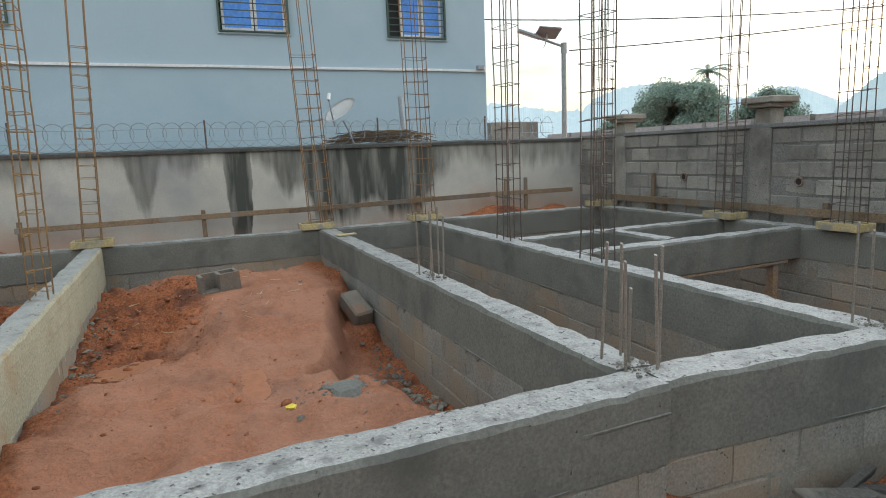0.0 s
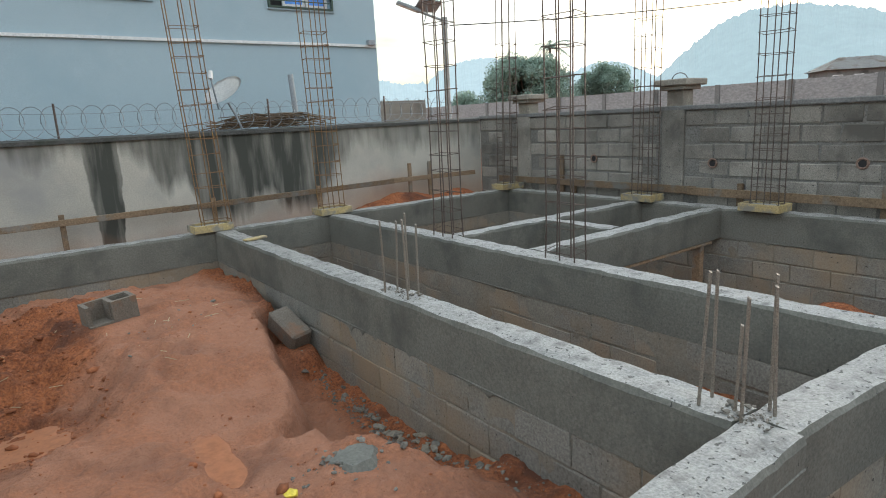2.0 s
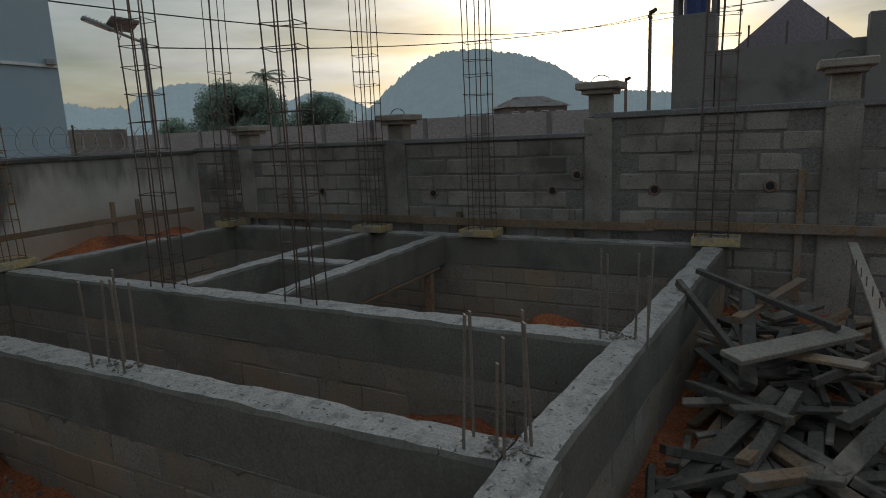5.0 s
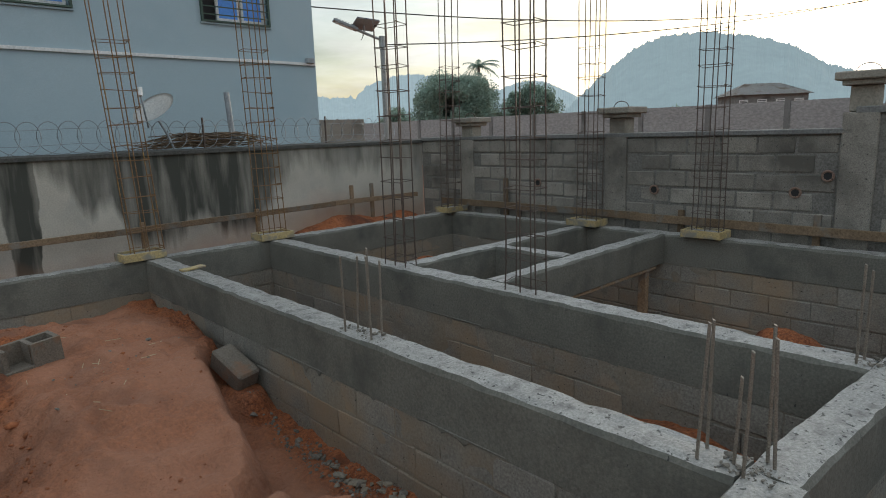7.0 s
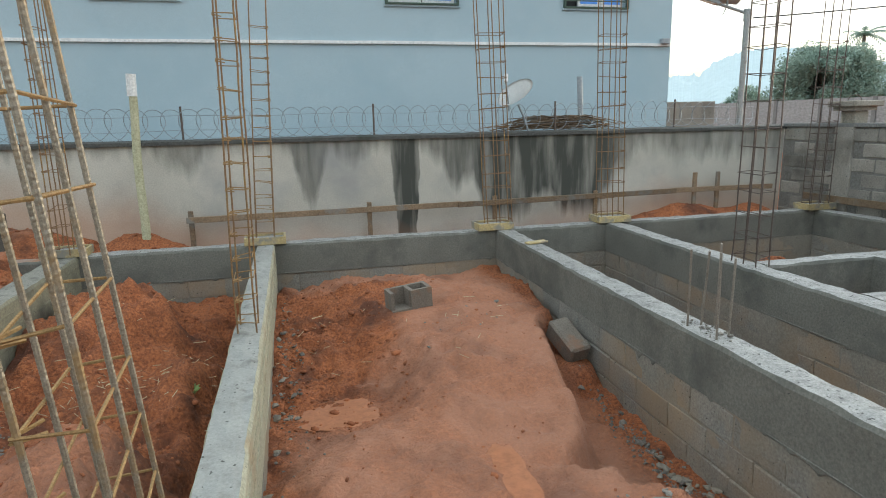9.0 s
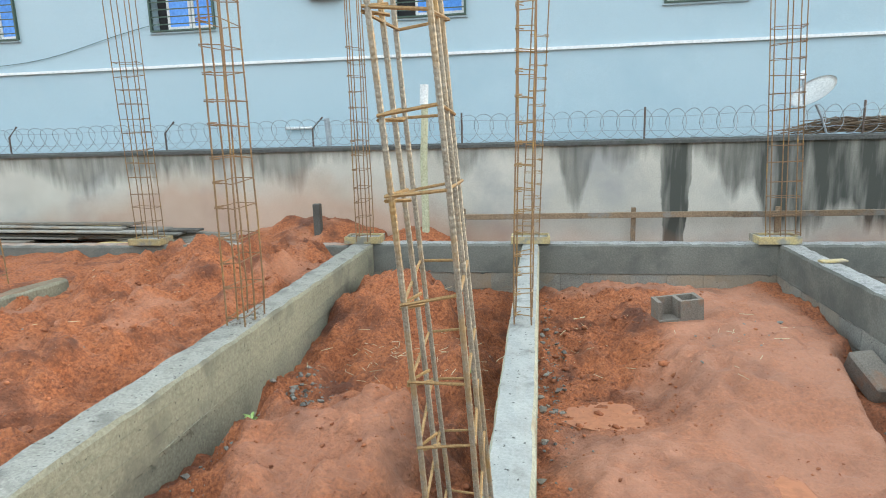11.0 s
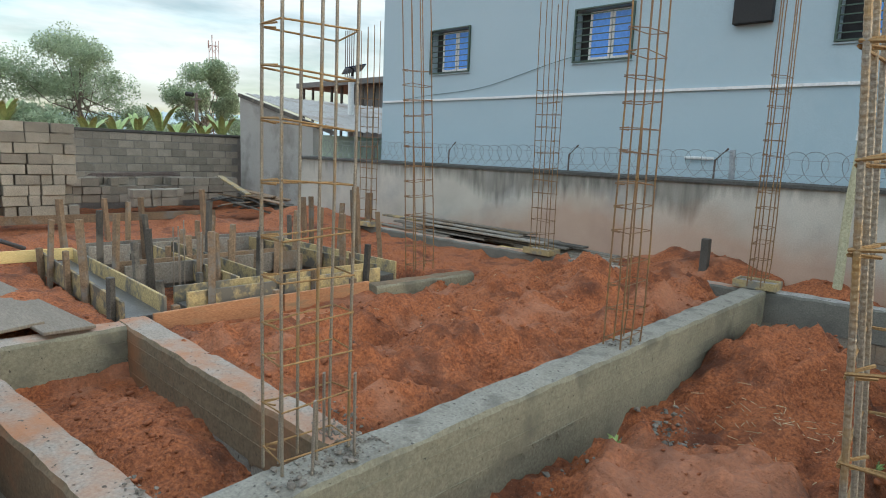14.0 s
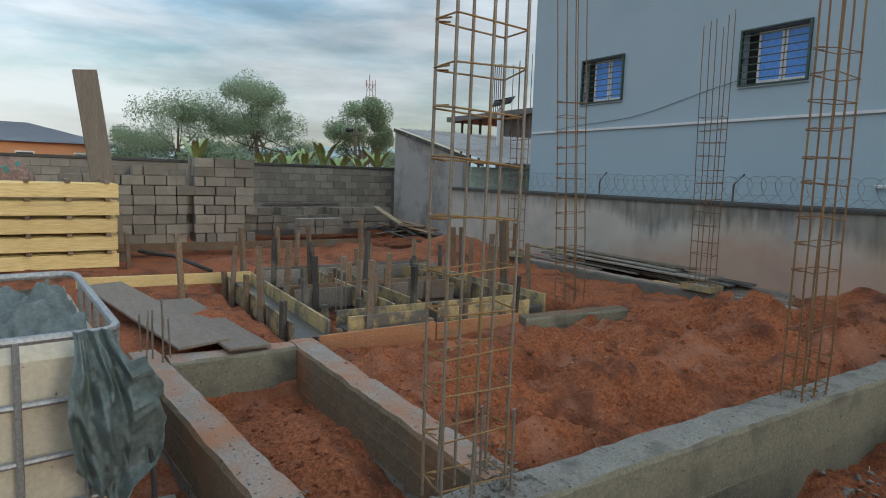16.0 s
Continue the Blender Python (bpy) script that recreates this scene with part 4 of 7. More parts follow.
for hy, hz in ((5.10, 0.52), (6.74, 0.48), (4.80, 0.71), (2.78, 0.58), (3.92, 0.54), (8.6, 0.5)):
    bm = tube([(EX - 0.012 + 0.0, hy + 0.052 * math.cos(a), hz + 0.052 * math.sin(a)) for a in [2 * math.pi * k / 14 for k in range(14)]], 0.014, 5, closed=True)
    ringp = part("pipe_sleeve", bm, material("terracotta_pipe", (0.17, 0.11, 0.085), (0.26, 0.17, 0.13), 6, 0.8, 0.3, 40), wall_e, "short pipe end through the wall")
    # a near-black disc stands in for the shade inside the pipe
    part("pipe_hole", tube([(EX - 0.016, hy, hz), (EX - 0.004, hy, hz)], 0.05, 14), DARK, ringp)


def pier(y, top, body_top, label):
    ob = thing("wall_pier", label, "pier", pose(EX, y, 0), "capped piers of the boundary wall", "structure")
    part("shaft", box((-0.03, -0.16, -1.0), (0.26, 0.16, body_top - 0.002), 0.012), BLOCK, ob)
    part("head", box((0.01, -0.12, body_top), (0.24, 0.12, top - 0.002), 0.01), CAP, ob)
    bm = box((-0.12, -0.24, top + 0.052), (0.36, 0.24, top + 0.135), 0.012)
    add_box(bm, (-0.07, -0.18, top), (0.31, 0.18, top + 0.054), 0.008)
    part("cap", bm, CAP, ob, "stepped square concrete cap")
    part("lifting_loop", tube([(0.1 + 0.0, 0.11 * math.cos(a), top + 0.13 + 0.085 * math.sin(a)) for a in [math.pi * k / 10 for k in range(11)]], 0.006, 6), REBAR_DARK, ob)
    return ob


for py, ptop, pb in ((10.08, 1.37, 1.16), (7.30, 1.40, 1.16), (4.55, 1.62, 1.36), (2.18, 1.66, 1.38), (-0.2, 1.66, 1.38)):
    pier(py, ptop, pb, "grey wall pier with a stepped concrete cap")

# other enclosing walls
wall_w = wall_thing("wall_west", "low grey cement block wall with dark top courses")
part("mortar_core", box((-19.18, -6, -1.0), (-19.004, 12.3, 1.58)), MORTAR, wall_w)
part("coping", box((-19.24, -6, 1.582), (-18.97, 12.3, 1.66), 0.01), CAP_DARK, wall_w)
WEST_BLOCKS = [block_mesh("brick", 0.39, 0.2, 0.19, BLOCK_STACK, 80 + s) for s in range(4)]
for c in range(8):
    y = 12.1 - (0.2 if c % 2 else 0)
    while y > 0.5:
        shared("brick", WEST_BLOCKS[rnd.randrange(4)], wall_w, Matrix.LocRotScale((-19.095 + rnd.uniform(-0.006, 0.006), y - 0.2, 1.48 - c * 0.207), Euler((0, 0, math.pi / 2)), (1, 1, 1)))
        y -= 0.404
wall_s = wall_thing("wall_south", "plain grey cement boundary wall behind the yard")
part("render", box((-19, -3.2, -1.0), (6.6, -3.0, 1.3)), OLD_CONC, wall_s)

# ---- blue house ----
BY = 12.52
house = thing("blue_house", "two-storey house rendered in pale blue with a white string course", "house", pose(0, 0, 0), kind="")
WIN_W, WIN_Z, WIN_H = 1.08, 3.10, 0.86
WINS = (-10.62, -7.0, -2.92, 1.09, 3.97)
cuts_x = [-12.78] + [v for w in WINS for v in (w - WIN_W / 2, w + WIN_W / 2)] + [5.37]
bm = bmesh.new()
zs = (-0.9, WIN_Z, WIN_Z + WIN_H, 8.6)
for yy in (BY, BY + 0.2):
    grid = [[bm.verts.new((x, yy, z)) for x in cuts_x] for z in zs]
    for r in range(3):
        for c in range(len(cuts_x) - 1):
            if not (r == 1 and c % 2 == 1):
                bm.faces.new((grid[r][c], grid[r][c + 1], grid[r + 1][c + 1], grid[r + 1][c]))
    if yy == BY:
        front = grid
for r in range(4):
    for c in range(len(cuts_x) - 1):
        if r in (0, 3) or c % 2 == 1:
            bm.faces.new((front[r][c], front[r][c + 1], grid[r][c + 1], grid[r][c]))
for c in range(len(cuts_x)):
    for r in range(3):
        if r == 1 or c in (0, len(cuts_x) - 1):
            bm.faces.new((front[r][c], front[r + 1][c], grid[r + 1][c], grid[r][c]))
part("wall", bm, PLASTER_BLUE, house)
part("wall", box((-12.78, BY + 0.202, -0.9), (-12.58, BY + 9, 8.6)), PLASTER_BLUE, house)
part("wall", box((5.17, BY + 0.202, -0.9), (5.37, BY + 9, 8.6)), PLASTER_BLUE, house)
part("wall", box((-12.57, BY + 8.8, -0.9), (5.16, BY + 9, 8.6)), PLASTER_BLUE, house)
part("roof", box((-13.1, BY - 0.4, 8.602), (5.7, BY + 9.3, 8.75)), OLD_CONC, house)
part("floor_slab", box((-12.4, BY + 0.21, 4.6), (5.1, BY + 8.7, 4.75)), OLD_CONC, house)
bm = bmesh.new()
for i in range(30):
    xa, xb = -12.72 + 18.07 * i / 30, -12.72 + 18.07 * (i + 1) / 30
    za, zb = (2.52 + 0.012 * noise.noise((x * 0.8, 0, 3)) for x in (xa, xb))
    v = [bm.verts.new(p) for p in ((xa, BY - 0.035, za - 0.022), (xb, BY - 0.035, zb - 0.022), (xb, BY - 0.035, zb + 0.022), (xa, BY - 0.035, za + 0.022), (xa, BY - 0.001, za - 0.022), (xb, BY - 0.001, zb - 0.022), (xb, BY - 0.001, zb + 0.022), (xa, BY - 0.001, za + 0.022))]
    for f in ((0, 1, 2, 3), (3, 2, 6, 7), (0, 4, 5, 1)):
        bm.faces.new([v[k] for k in f])
bmesh.ops.remove_doubles(bm, verts=bm.verts, dist=0.0005)
part("string_course", bm, WHITE, house, "white string course across the facade")


def window(x, gap_left):
    """Blue sliding panes in a white frame, a near-black panel for the unlit room behind, and a green burglar grille
    standing proud.
    """
    w, h = WIN_W, WIN_H
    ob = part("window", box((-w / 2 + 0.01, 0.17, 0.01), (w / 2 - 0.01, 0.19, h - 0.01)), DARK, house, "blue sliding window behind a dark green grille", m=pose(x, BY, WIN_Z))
    bm = bmesh.new()
    x0 = -w / 2 + gap_left
    for a, b in ((x0, (x0 + w / 2) / 2), ((x0 + w / 2) / 2, w / 2)):
        for lo, hi in (((a + 0.01, 0.1, 0.02), (a + 0.05, 0.14, h - 0.02)), ((b - 0.05, 0.1, 0.02), (b - 0.01, 0.14, h - 0.02)), ((a + 0.05, 0.1, 0.02), (b - 0.05, 0.14, 0.06)), ((a + 0.05, 0.1, h - 0.06), (b - 0.05, 0.14, h - 0.02))):
            add_box(bm, lo, hi)
    part("frame", bm, WHITE, ob, "white aluminium frame")
    for a, b in ((x0, (x0 + w / 2) / 2), ((x0 + w / 2) / 2, w / 2)):
        part("pane", box((a + 0.05, 0.115, 0.06), (b - 0.05, 0.122, h - 0.06)), BLUE_GLASS, ob, "blue glass pane")
    bm = bmesh.new()
    for lo, hi in (((-w / 2 - 0.03, -0.05, -0.03), (-w / 2, 0.02, h + 0.03)), ((w / 2, -0.05, -0.03), (w / 2 + 0.03, 0.02, h + 0.03)), ((-w / 2, -0.05, -0.03), (w / 2, 0.02, -0.005)), ((-w / 2, -0.05, h + 0.005), (w / 2, 0.02, h + 0.03))):
        add_box(bm, lo, hi)
    part("grille_frame", bm, GREENP, ob, "dark green steel grille frame")
    for k in range(7):
        z = h * (k + 0.7) / 7.4
        part("grille_bar", box((-w / 2, -0.045, z - 0.008), (w / 2, -0.03, z + 0.008)), GREENP, ob)
    part("sill", box((-w / 2 - 0.05, -0.03, -0.062), (w / 2 + 0.05, -0.002, -0.032), 0.004), PLASTER_BLUE, ob)


for i, wx in enumerate(WINS):
    window(wx, (0.22, 0.2, 0.3, 0.03, 0.26)[i])
part("vent_box", box((-4.82, BY - 0.12, 3.42), (-4.28, BY - 0.002, 3.9), 0.01), DARK, house, "dark louvred vent box")
part("wall_light", box((5.16, BY - 0.1, 2.53), (5.3, BY - 0.002, 2.62), 0.01), GREYP, house, "small grey wall lamp")
part("cable", tube([(-12.0 + 4.5 * t, BY - 0.02, 2.56 + 0.62 * t ** 1.7 + 0.03 * math.sin(9 * t)) for t in [k / 24 for k in range(25)]], 0.005, 5), GREENP, house, "thin slack cable along the facade")
part("conduit", tube([(-5.35, BY - 0.05, 1.46), (-4.9, BY - 0.05, 1.46)], 0.025, 8), WHITE, house, "short white pipe")

# pipes and dish standing behind the north wall
for px, ph in ((3.36, 1.95), (-4.22, 1.58)):
    p = thing("vent_pipe", "grey plastic pipe standing behind the wall", "pipe", pose(px, 11.55, -0.3, 0, -3, 0), "pipes behind the wall")
    part("tube", tube([(0, 0, 0), (0, 0, ph + 0.3)], 0.04, 12), GREYP, p)
pole = thing("timber_pole", "slim round timber pole with a pale top", "pole", pose(-2.78, 10.85, -0.3, 1, 1.5, 0))
part("shaft", tube([(0.01 * math.sin(i), 0, 2.05 * i / 8) for i in range(9)], 0.052, 10, taper=0.045), material("pale_pole", (0.36, 0.35, 0.22), (0.52, 0.5, 0.34), 4, 0.8, 0.3, 40), pole)
part("top_sleeve", tube([(0, 0, 2.0), (0.005, 0, 2.25)], 0.056, 12), WHITE, pole, "white plastic sleeve")

dish = thing("satellite_dish", "white satellite dish on a bent arm above the wall", "satellite dish", pose(2.3, 11.32, 1.17))
bm = bmesh.new()
rings = []
for i in range(7):
    r = 0.27 * i / 6
    rings.append([bm.verts.new((r * math.cos(2 * math.pi * k / 28), r * 1.08 * math.sin(2 * math.pi * k / 28), 0.28 * r * r / 0.09 * 0.3)) for k in range(28)] if i else [bm.verts.new((0, 0, 0))])
for k in range(28):
    bm.faces.new((rings[0][0], rings[1][k], rings[1][(k + 1) % 28]))
for i in range(1, 6):
    for k in range(28):
        bm.faces.new((rings[i][k], rings[i + 1][k], rings[i + 1][(k + 1) % 28], rings[i][(k + 1) % 28]))
bmesh.ops.solidify(bm, geom=bm.faces[:], thickness=0.008)
reflector = part("reflector", bm, WHITE, dish, "white dish, faintly dirty", m=Matrix.Translation((-0.13, 0, 0.5)) @ Vector((-0.57, -0.32, 0.757)).to_track_quat("Z", "Y").to_matrix().to_4x4(), smooth=True)
part("mast", tube([(0.05, 0, 0), (-0.02, 0, 0.2), (-0.10, 0.02, 0.38)], 0.016, 8), GREYP, dish)
part("arm", tube([(-0.26, -0.04, 0.30), (-0.34, -0.2, 0.5), (-0.38, -0.24, 0.72)], 0.011, 8), GREYP, dish)
part("receiver", tube([(-0.38, -0.24, 0.68), (-0.36, -0.2, 0.78)], 0.028, 10), WHITE, dish)


def razor_coil(x0, x1):
    ob = thing("razor_wire", "coils of barbed razor wire along the wall top", "razor wire")
    bm = bmesh.new()
    pitch = 0.21
    n = int((x1 - x0) / pitch * 20)
    pts = []
    for i in range(n):
        t = i / 20 * 2 * math.pi
        x = x0 + pitch * i / 20
        r = 0.19 + 0.025 * noise.noise((x * 1.1, 7, 0))
        pts.append((x + 0.95 * r * math.cos(t), NW_Y + 0.12 + 0.05 * math.sin(2 * t + 0.4), NW_TOP + 0.2 + 0.02 * noise.noise((x, 2, 0)) + r * math.sin(t)))
    add_tube(bm, pts, 0.0045, 4)
    part("coil", bm, WIRE, ob)
    bm = bmesh.new()
    rr = random.Random(5)
    for p in pts[::5]:
        q = Vector(p)
        add_box(bm, q - Vector((0.012, 0.002, 0.003)), q + Vector((0.012, 0.002, 0.003)))
    tagged(part("barbs", bm, WIRE, ob), kind="stuff")
    for zz in (0.12, 0.3):
        part("strand", tube([(x0 + (x1 - x0) * k / 40, NW_Y + 0.1, NW_TOP + zz + 0.012 * math.sin(k * 1.7)) for k in range(41)], 0.003, 4), WIRE, ob)
    for px in (0.12, -2.3, -4.45, -6.75, -9.4, 2.75, 4.7, -11.6):
        part("post", tube([(px, NW_Y + 0.1, NW_TOP), (px, NW_Y + 0.1, NW_TOP + 0.26), (px + (0.16 if px < -3 else 0.0), NW_Y + 0.1, NW_TOP + 0.42)], 0.014, 6), REBAR_DARK, ob)
    return ob


razor_coil(-13.6, 6.1)
brush = thing("stick_pile", "tangled heap of dry sticks and wire on the wall", "sticks", pose(2.85, 11.42, 1.18))
bm = bmesh.new()
rr = random.Random(12)
for k in range(90):
    cx, cz = rr.uniform(-0.5, 0.5), rr.uniform(0.0, 0.2)
    a = rr.uniform(-0.25, 0.25)
    l = rr.uniform(0.25, 0.6)
    y = rr.uniform(-0.12, 0.12)
    add_tube(bm, [(cx - l * math.cos(a), y, max(0.01, cz * (1 - abs(cx)) - l * math.sin(a) * 0.5)), (cx, y + rr.uniform(-0.05, 0.05), cz + 0.03), (cx + l * math.cos(a), y, max(0.01, cz * (1 - abs(cx)) + l * math.sin(a) * 0.5))], 0.006, 4)
tagged(part("brushwood", bm, WOOD_BROWN, brush), kind="stuff")

# ---- street lamp with solar panel beyond the wall ----
def solar_lamp(label, m, h, mat):
    """A tube pole with a rising arm, a flat finned lamp head at its end and a tilted panel over the arm."""
    ob = thing("street_lamp", label, "street lamp", m, "solar street lamps")
    part("pole", tube([(0, 0, 0), (0, 0, h * 0.5), (0, 0, h)], 0.07, 12, taper=0.062), mat, ob)
    part("pole_cap", tube([(0, 0, h - 0.22), (0, 0, h + 0.03)], 0.078, 12), mat, ob)
    part("arm", tube([(0, 0, h - 0.06), (-0.35, 0, h + 0.07), (-0.66, 0, h + 0.19)], 0.032, 8), mat, ob)
    turn = Matrix.Translation((-0.62, 0, h + 0.18)) @ Matrix.Rotation(0.36, 4, "Y")
    head = part("lamp_head", box((-0.56, -0.12, -0.03), (0.04, 0.12, 0.035), 0.014), GREYP, ob, "flat grey finned lamp head", m=turn)
    for k in range(7):
        part("fin", box((-0.5 + 0.07 * k, -0.11, 0.037), (-0.485 + 0.07 * k, 0.11, 0.062)), GREYP, head)
    part("led_window", box((-0.5, -0.09, -0.038), (-0.06, 0.09, -0.032)), WHITE, head)
    part("panel_bracket", tube([(-0.42, 0, h + 0.1), (-0.42, 0, h + 0.29)], 0.022, 6), mat, ob)
    panel = part("solar_panel", box((-0.28, -0.23, -0.012), (0.28, 0.23, 0.018), 0.004), SOLAR, ob, "small dark solar panel", m=pose(-0.40, 0, h + 0.30, -21, 4, 12))
    part("panel_rim", box((-0.295, -0.245, -0.022), (0.295, 0.245, -0.013), 0.003), GREYP, panel, "grey back frame")
    part("cable", tube([(-0.42, 0.02, h + 0.27), (-0.46, 0.03, h + 0.02), (-0.5, 0.02, h - 0.06), (-0.44, 0.01, h + 0.06)], 0.008, 5), DARK, ob)
    return ob


solar_lamp("pale grey solar street lamp beyond the wall", pose(8.85, 15.0, -0.8, 0, 0, -25), 4.35, GALV)
lampw = thing("street_lamp", "white solar street lamp beside the shed", "street lamp", pose(-15.9, 14.0, -0.3), "solar street lamps")
part("pole", tube([(0, 0, 0), (0, 0, 3.75)], 0.085, 10), WHITE, lampw)
part("solar_panel", box((-0.42, -0.3, -0.015), (0.42, 0.3, 0.015), 0.004, pose(0.1, 0, 3.95, 14, -6, -30)), SOLAR, lampw, "tilted dark solar panel")
part("bracket", tube([(0, 0, 3.7), (0.1, 0, 3.93)], 0.03, 6), DARK, lampw)

# ---- distance: hills, trees, houses ----


def hill(label, mat, dist, az0, az1, profile, seed):
    """A long wooded ridge: elevation angles along the azimuth, tree-ragged crest, sloping towards the viewer."""
    bm = bmesh.new()
    n = 900
    rows = []
    for i in range(n + 1):
        az = az0 + (az1 - az0) * i / n
        el = np.interp(az, [p[0] for p in profile], [p[1] for p in profile])
        h = dist * math.tan(radians(el)) + 1.4
        h += (dist * 0.0034 * noise.fractal((az * 2.2, seed, 0), 0.8, 2.2, 5) + dist * 0.0034 * abs(noise.noise((az * 6.0, seed, 4))) + dist * 0.004 * max(0.0, noise.noise((az * 11.0, seed, 7)) - 0.05)) * min(1, el)
        a = radians(az)
        col = []
        for k in range(9):
            f = k / 8
            d = dist * (0.72 + 0.28 * f)
            z = -3 + (h + 3) * (f ** 0.8) + (dist * 0.006 * noise.noise((az * 0.9, f * 4, seed)) if 0 < k < 8 else 0)
            col.append(bm.verts.new((d * math.sin(a), d * math.cos(a), z)))
        rows.append(col)
    for a, b in zip(rows, rows[1:]):
        for k in range(8):
            bm.faces.new((a[k], b[k], b[k + 1], a[k + 1]))
    ob = new("backdrop", mesh_of("backdrop", bm, mat, True))
    return tagged(ob, label, "hill", kind="structure")


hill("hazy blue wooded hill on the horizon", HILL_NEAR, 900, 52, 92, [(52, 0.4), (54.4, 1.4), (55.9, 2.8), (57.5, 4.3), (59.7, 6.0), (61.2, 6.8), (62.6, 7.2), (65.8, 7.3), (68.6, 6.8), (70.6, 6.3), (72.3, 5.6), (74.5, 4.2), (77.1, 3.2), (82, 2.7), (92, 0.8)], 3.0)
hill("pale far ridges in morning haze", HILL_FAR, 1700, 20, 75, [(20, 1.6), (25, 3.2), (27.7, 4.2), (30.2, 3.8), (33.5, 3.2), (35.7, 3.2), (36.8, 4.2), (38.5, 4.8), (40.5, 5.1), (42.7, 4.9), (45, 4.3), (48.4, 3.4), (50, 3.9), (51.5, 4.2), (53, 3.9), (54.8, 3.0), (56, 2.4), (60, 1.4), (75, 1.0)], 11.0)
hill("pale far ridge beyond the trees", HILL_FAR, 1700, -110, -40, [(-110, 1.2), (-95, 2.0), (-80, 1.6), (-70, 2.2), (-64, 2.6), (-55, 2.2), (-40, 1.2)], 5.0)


def tree(label, m, h, crown_r, mat, seed, trunk=0.16, leaf=0.22, leaves=2600, base=0.3, clumps=26, flat=0.75):
    """Tapered trunk, forking limbs and a ragged crown of leaf clusters."""
    rr = random.Random(seed)
    ob = thing("tree", label, "tree", m, "trees beyond the walls")
    bm = bmesh.new()
    top = Vector((rr.uniform(-0.3, 0.3), rr.uniform(-0.3, 0.3), h * 0.75))
    add_tube(bm, [(0, 0, -0.8), (0.05, 0.03, h * 0.25), tuple(top * 0.6), tuple(top)], trunk, 8, taper=trunk * 0.3)
    cents = []
    for k in range(clumps):
        a = rr.uniform(0, 2 * math.pi)
        u = rr.uniform(0.15, 1.0) ** 0.6
        zz = rr.uniform(base, 1.0)
        prof = math.sin(math.pi * min(1.0, (zz - base) / (1 - base) * 0.72 + 0.2)) ** flat
        c = Vector((crown_r * u * prof * math.cos(a), crown_r * u * prof * math.sin(a), h * zz - 0.1 * crown_r))
        cents.append((c, crown_r * rr.uniform(0.18, 0.36)))
        if k % 2 == 0:
            f = rr.uniform(0.3, 0.75)
            s = top * f
            mid = (s + c) / 2 + Vector((0, 0, -0.08 * h * rr.random()))
            add_tube(bm, [tuple(s), tuple(mid), tuple(c)], trunk * 0.28, 5, taper=trunk * 0.06)
    part("trunk", bm, BARK, ob)
    vs, fs = [], []
    for k in range(leaves):
        c, r = cents[rr.randrange(len(cents))]
        d = Vector((rr.gauss(0, 1), rr.gauss(0, 1), rr.gauss(0, 0.75))).normalized() * (r * rr.random() ** 0.45)
        p = c + d
        q = Euler((rr.uniform(-1.1, 1.1), rr.uniform(-1.1, 1.1), rr.uniform(0, 6.28))).to_matrix()
        s = leaf * rr.uniform(0.5, 1.15)
        i = len(vs)
        for ox, oy, oz in ((-s * 0.5, 0, 0), (0, -s * 0.3, s * 0.08), (s * 0.6, 0, -s * 0.05), (0, s * 0.3, s * 0.08)):
            vs.append(tuple(p + q @ Vector((ox, oy, oz))))
        fs.append((i, i + 1, i + 2, i + 3))
    me = bpy.data.meshes.new("crown")
    me.from_pydata(vs, [], fs)
    me.materials.append(mat)
    crown = new("crown", me)
    crown.parent = ob
    return ob


def at_az(az, dist, z=-0.5):
    a = radians(az)
    return Matrix.Translation((-1 + dist * math.sin(a), 2.7 + dist * math.cos(a), z))


# west side
tree("airy green tree with pale branches", at_az(-80.5, 40, -0.5), 5.9, 3.4, LEAF, 1, leaves=32300, leaf=0.135, clumps=44, base=0.22)
tree("tall leafy green tree over the wall", at_az(-74.3, 38, -0.5), 7.2, 3.2, LEAF, 2, leaves=41800, leaf=0.135, clumps=48, base=0.15)
tree("dense rounded green tree", at_az(-64.6, 40, -0.5), 6.6, 2.4, LEAF, 3, leaves=41800, leaf=0.135, clumps=50, base=0.12)
tree("low spreading green tree", at_az(-84.5, 42, -0.5), 4.2, 2.6, LEAF, 4, leaves=22800, leaf=0.135, clumps=30, base=0.15)
tree("bushy green tree behind the block stack", at_az(-70.0, 44, -0.5), 3.6, 3.0, LEAF, 5, leaves=22800, leaf=0.135, clumps=30, base=0.1)
tree("dark low tree behind the wall", at_az(-61.5, 46, -0.5), 3.2, 2.2, LEAF, 6, leaves=3000, leaf=0.3, clumps=26, base=0.1)


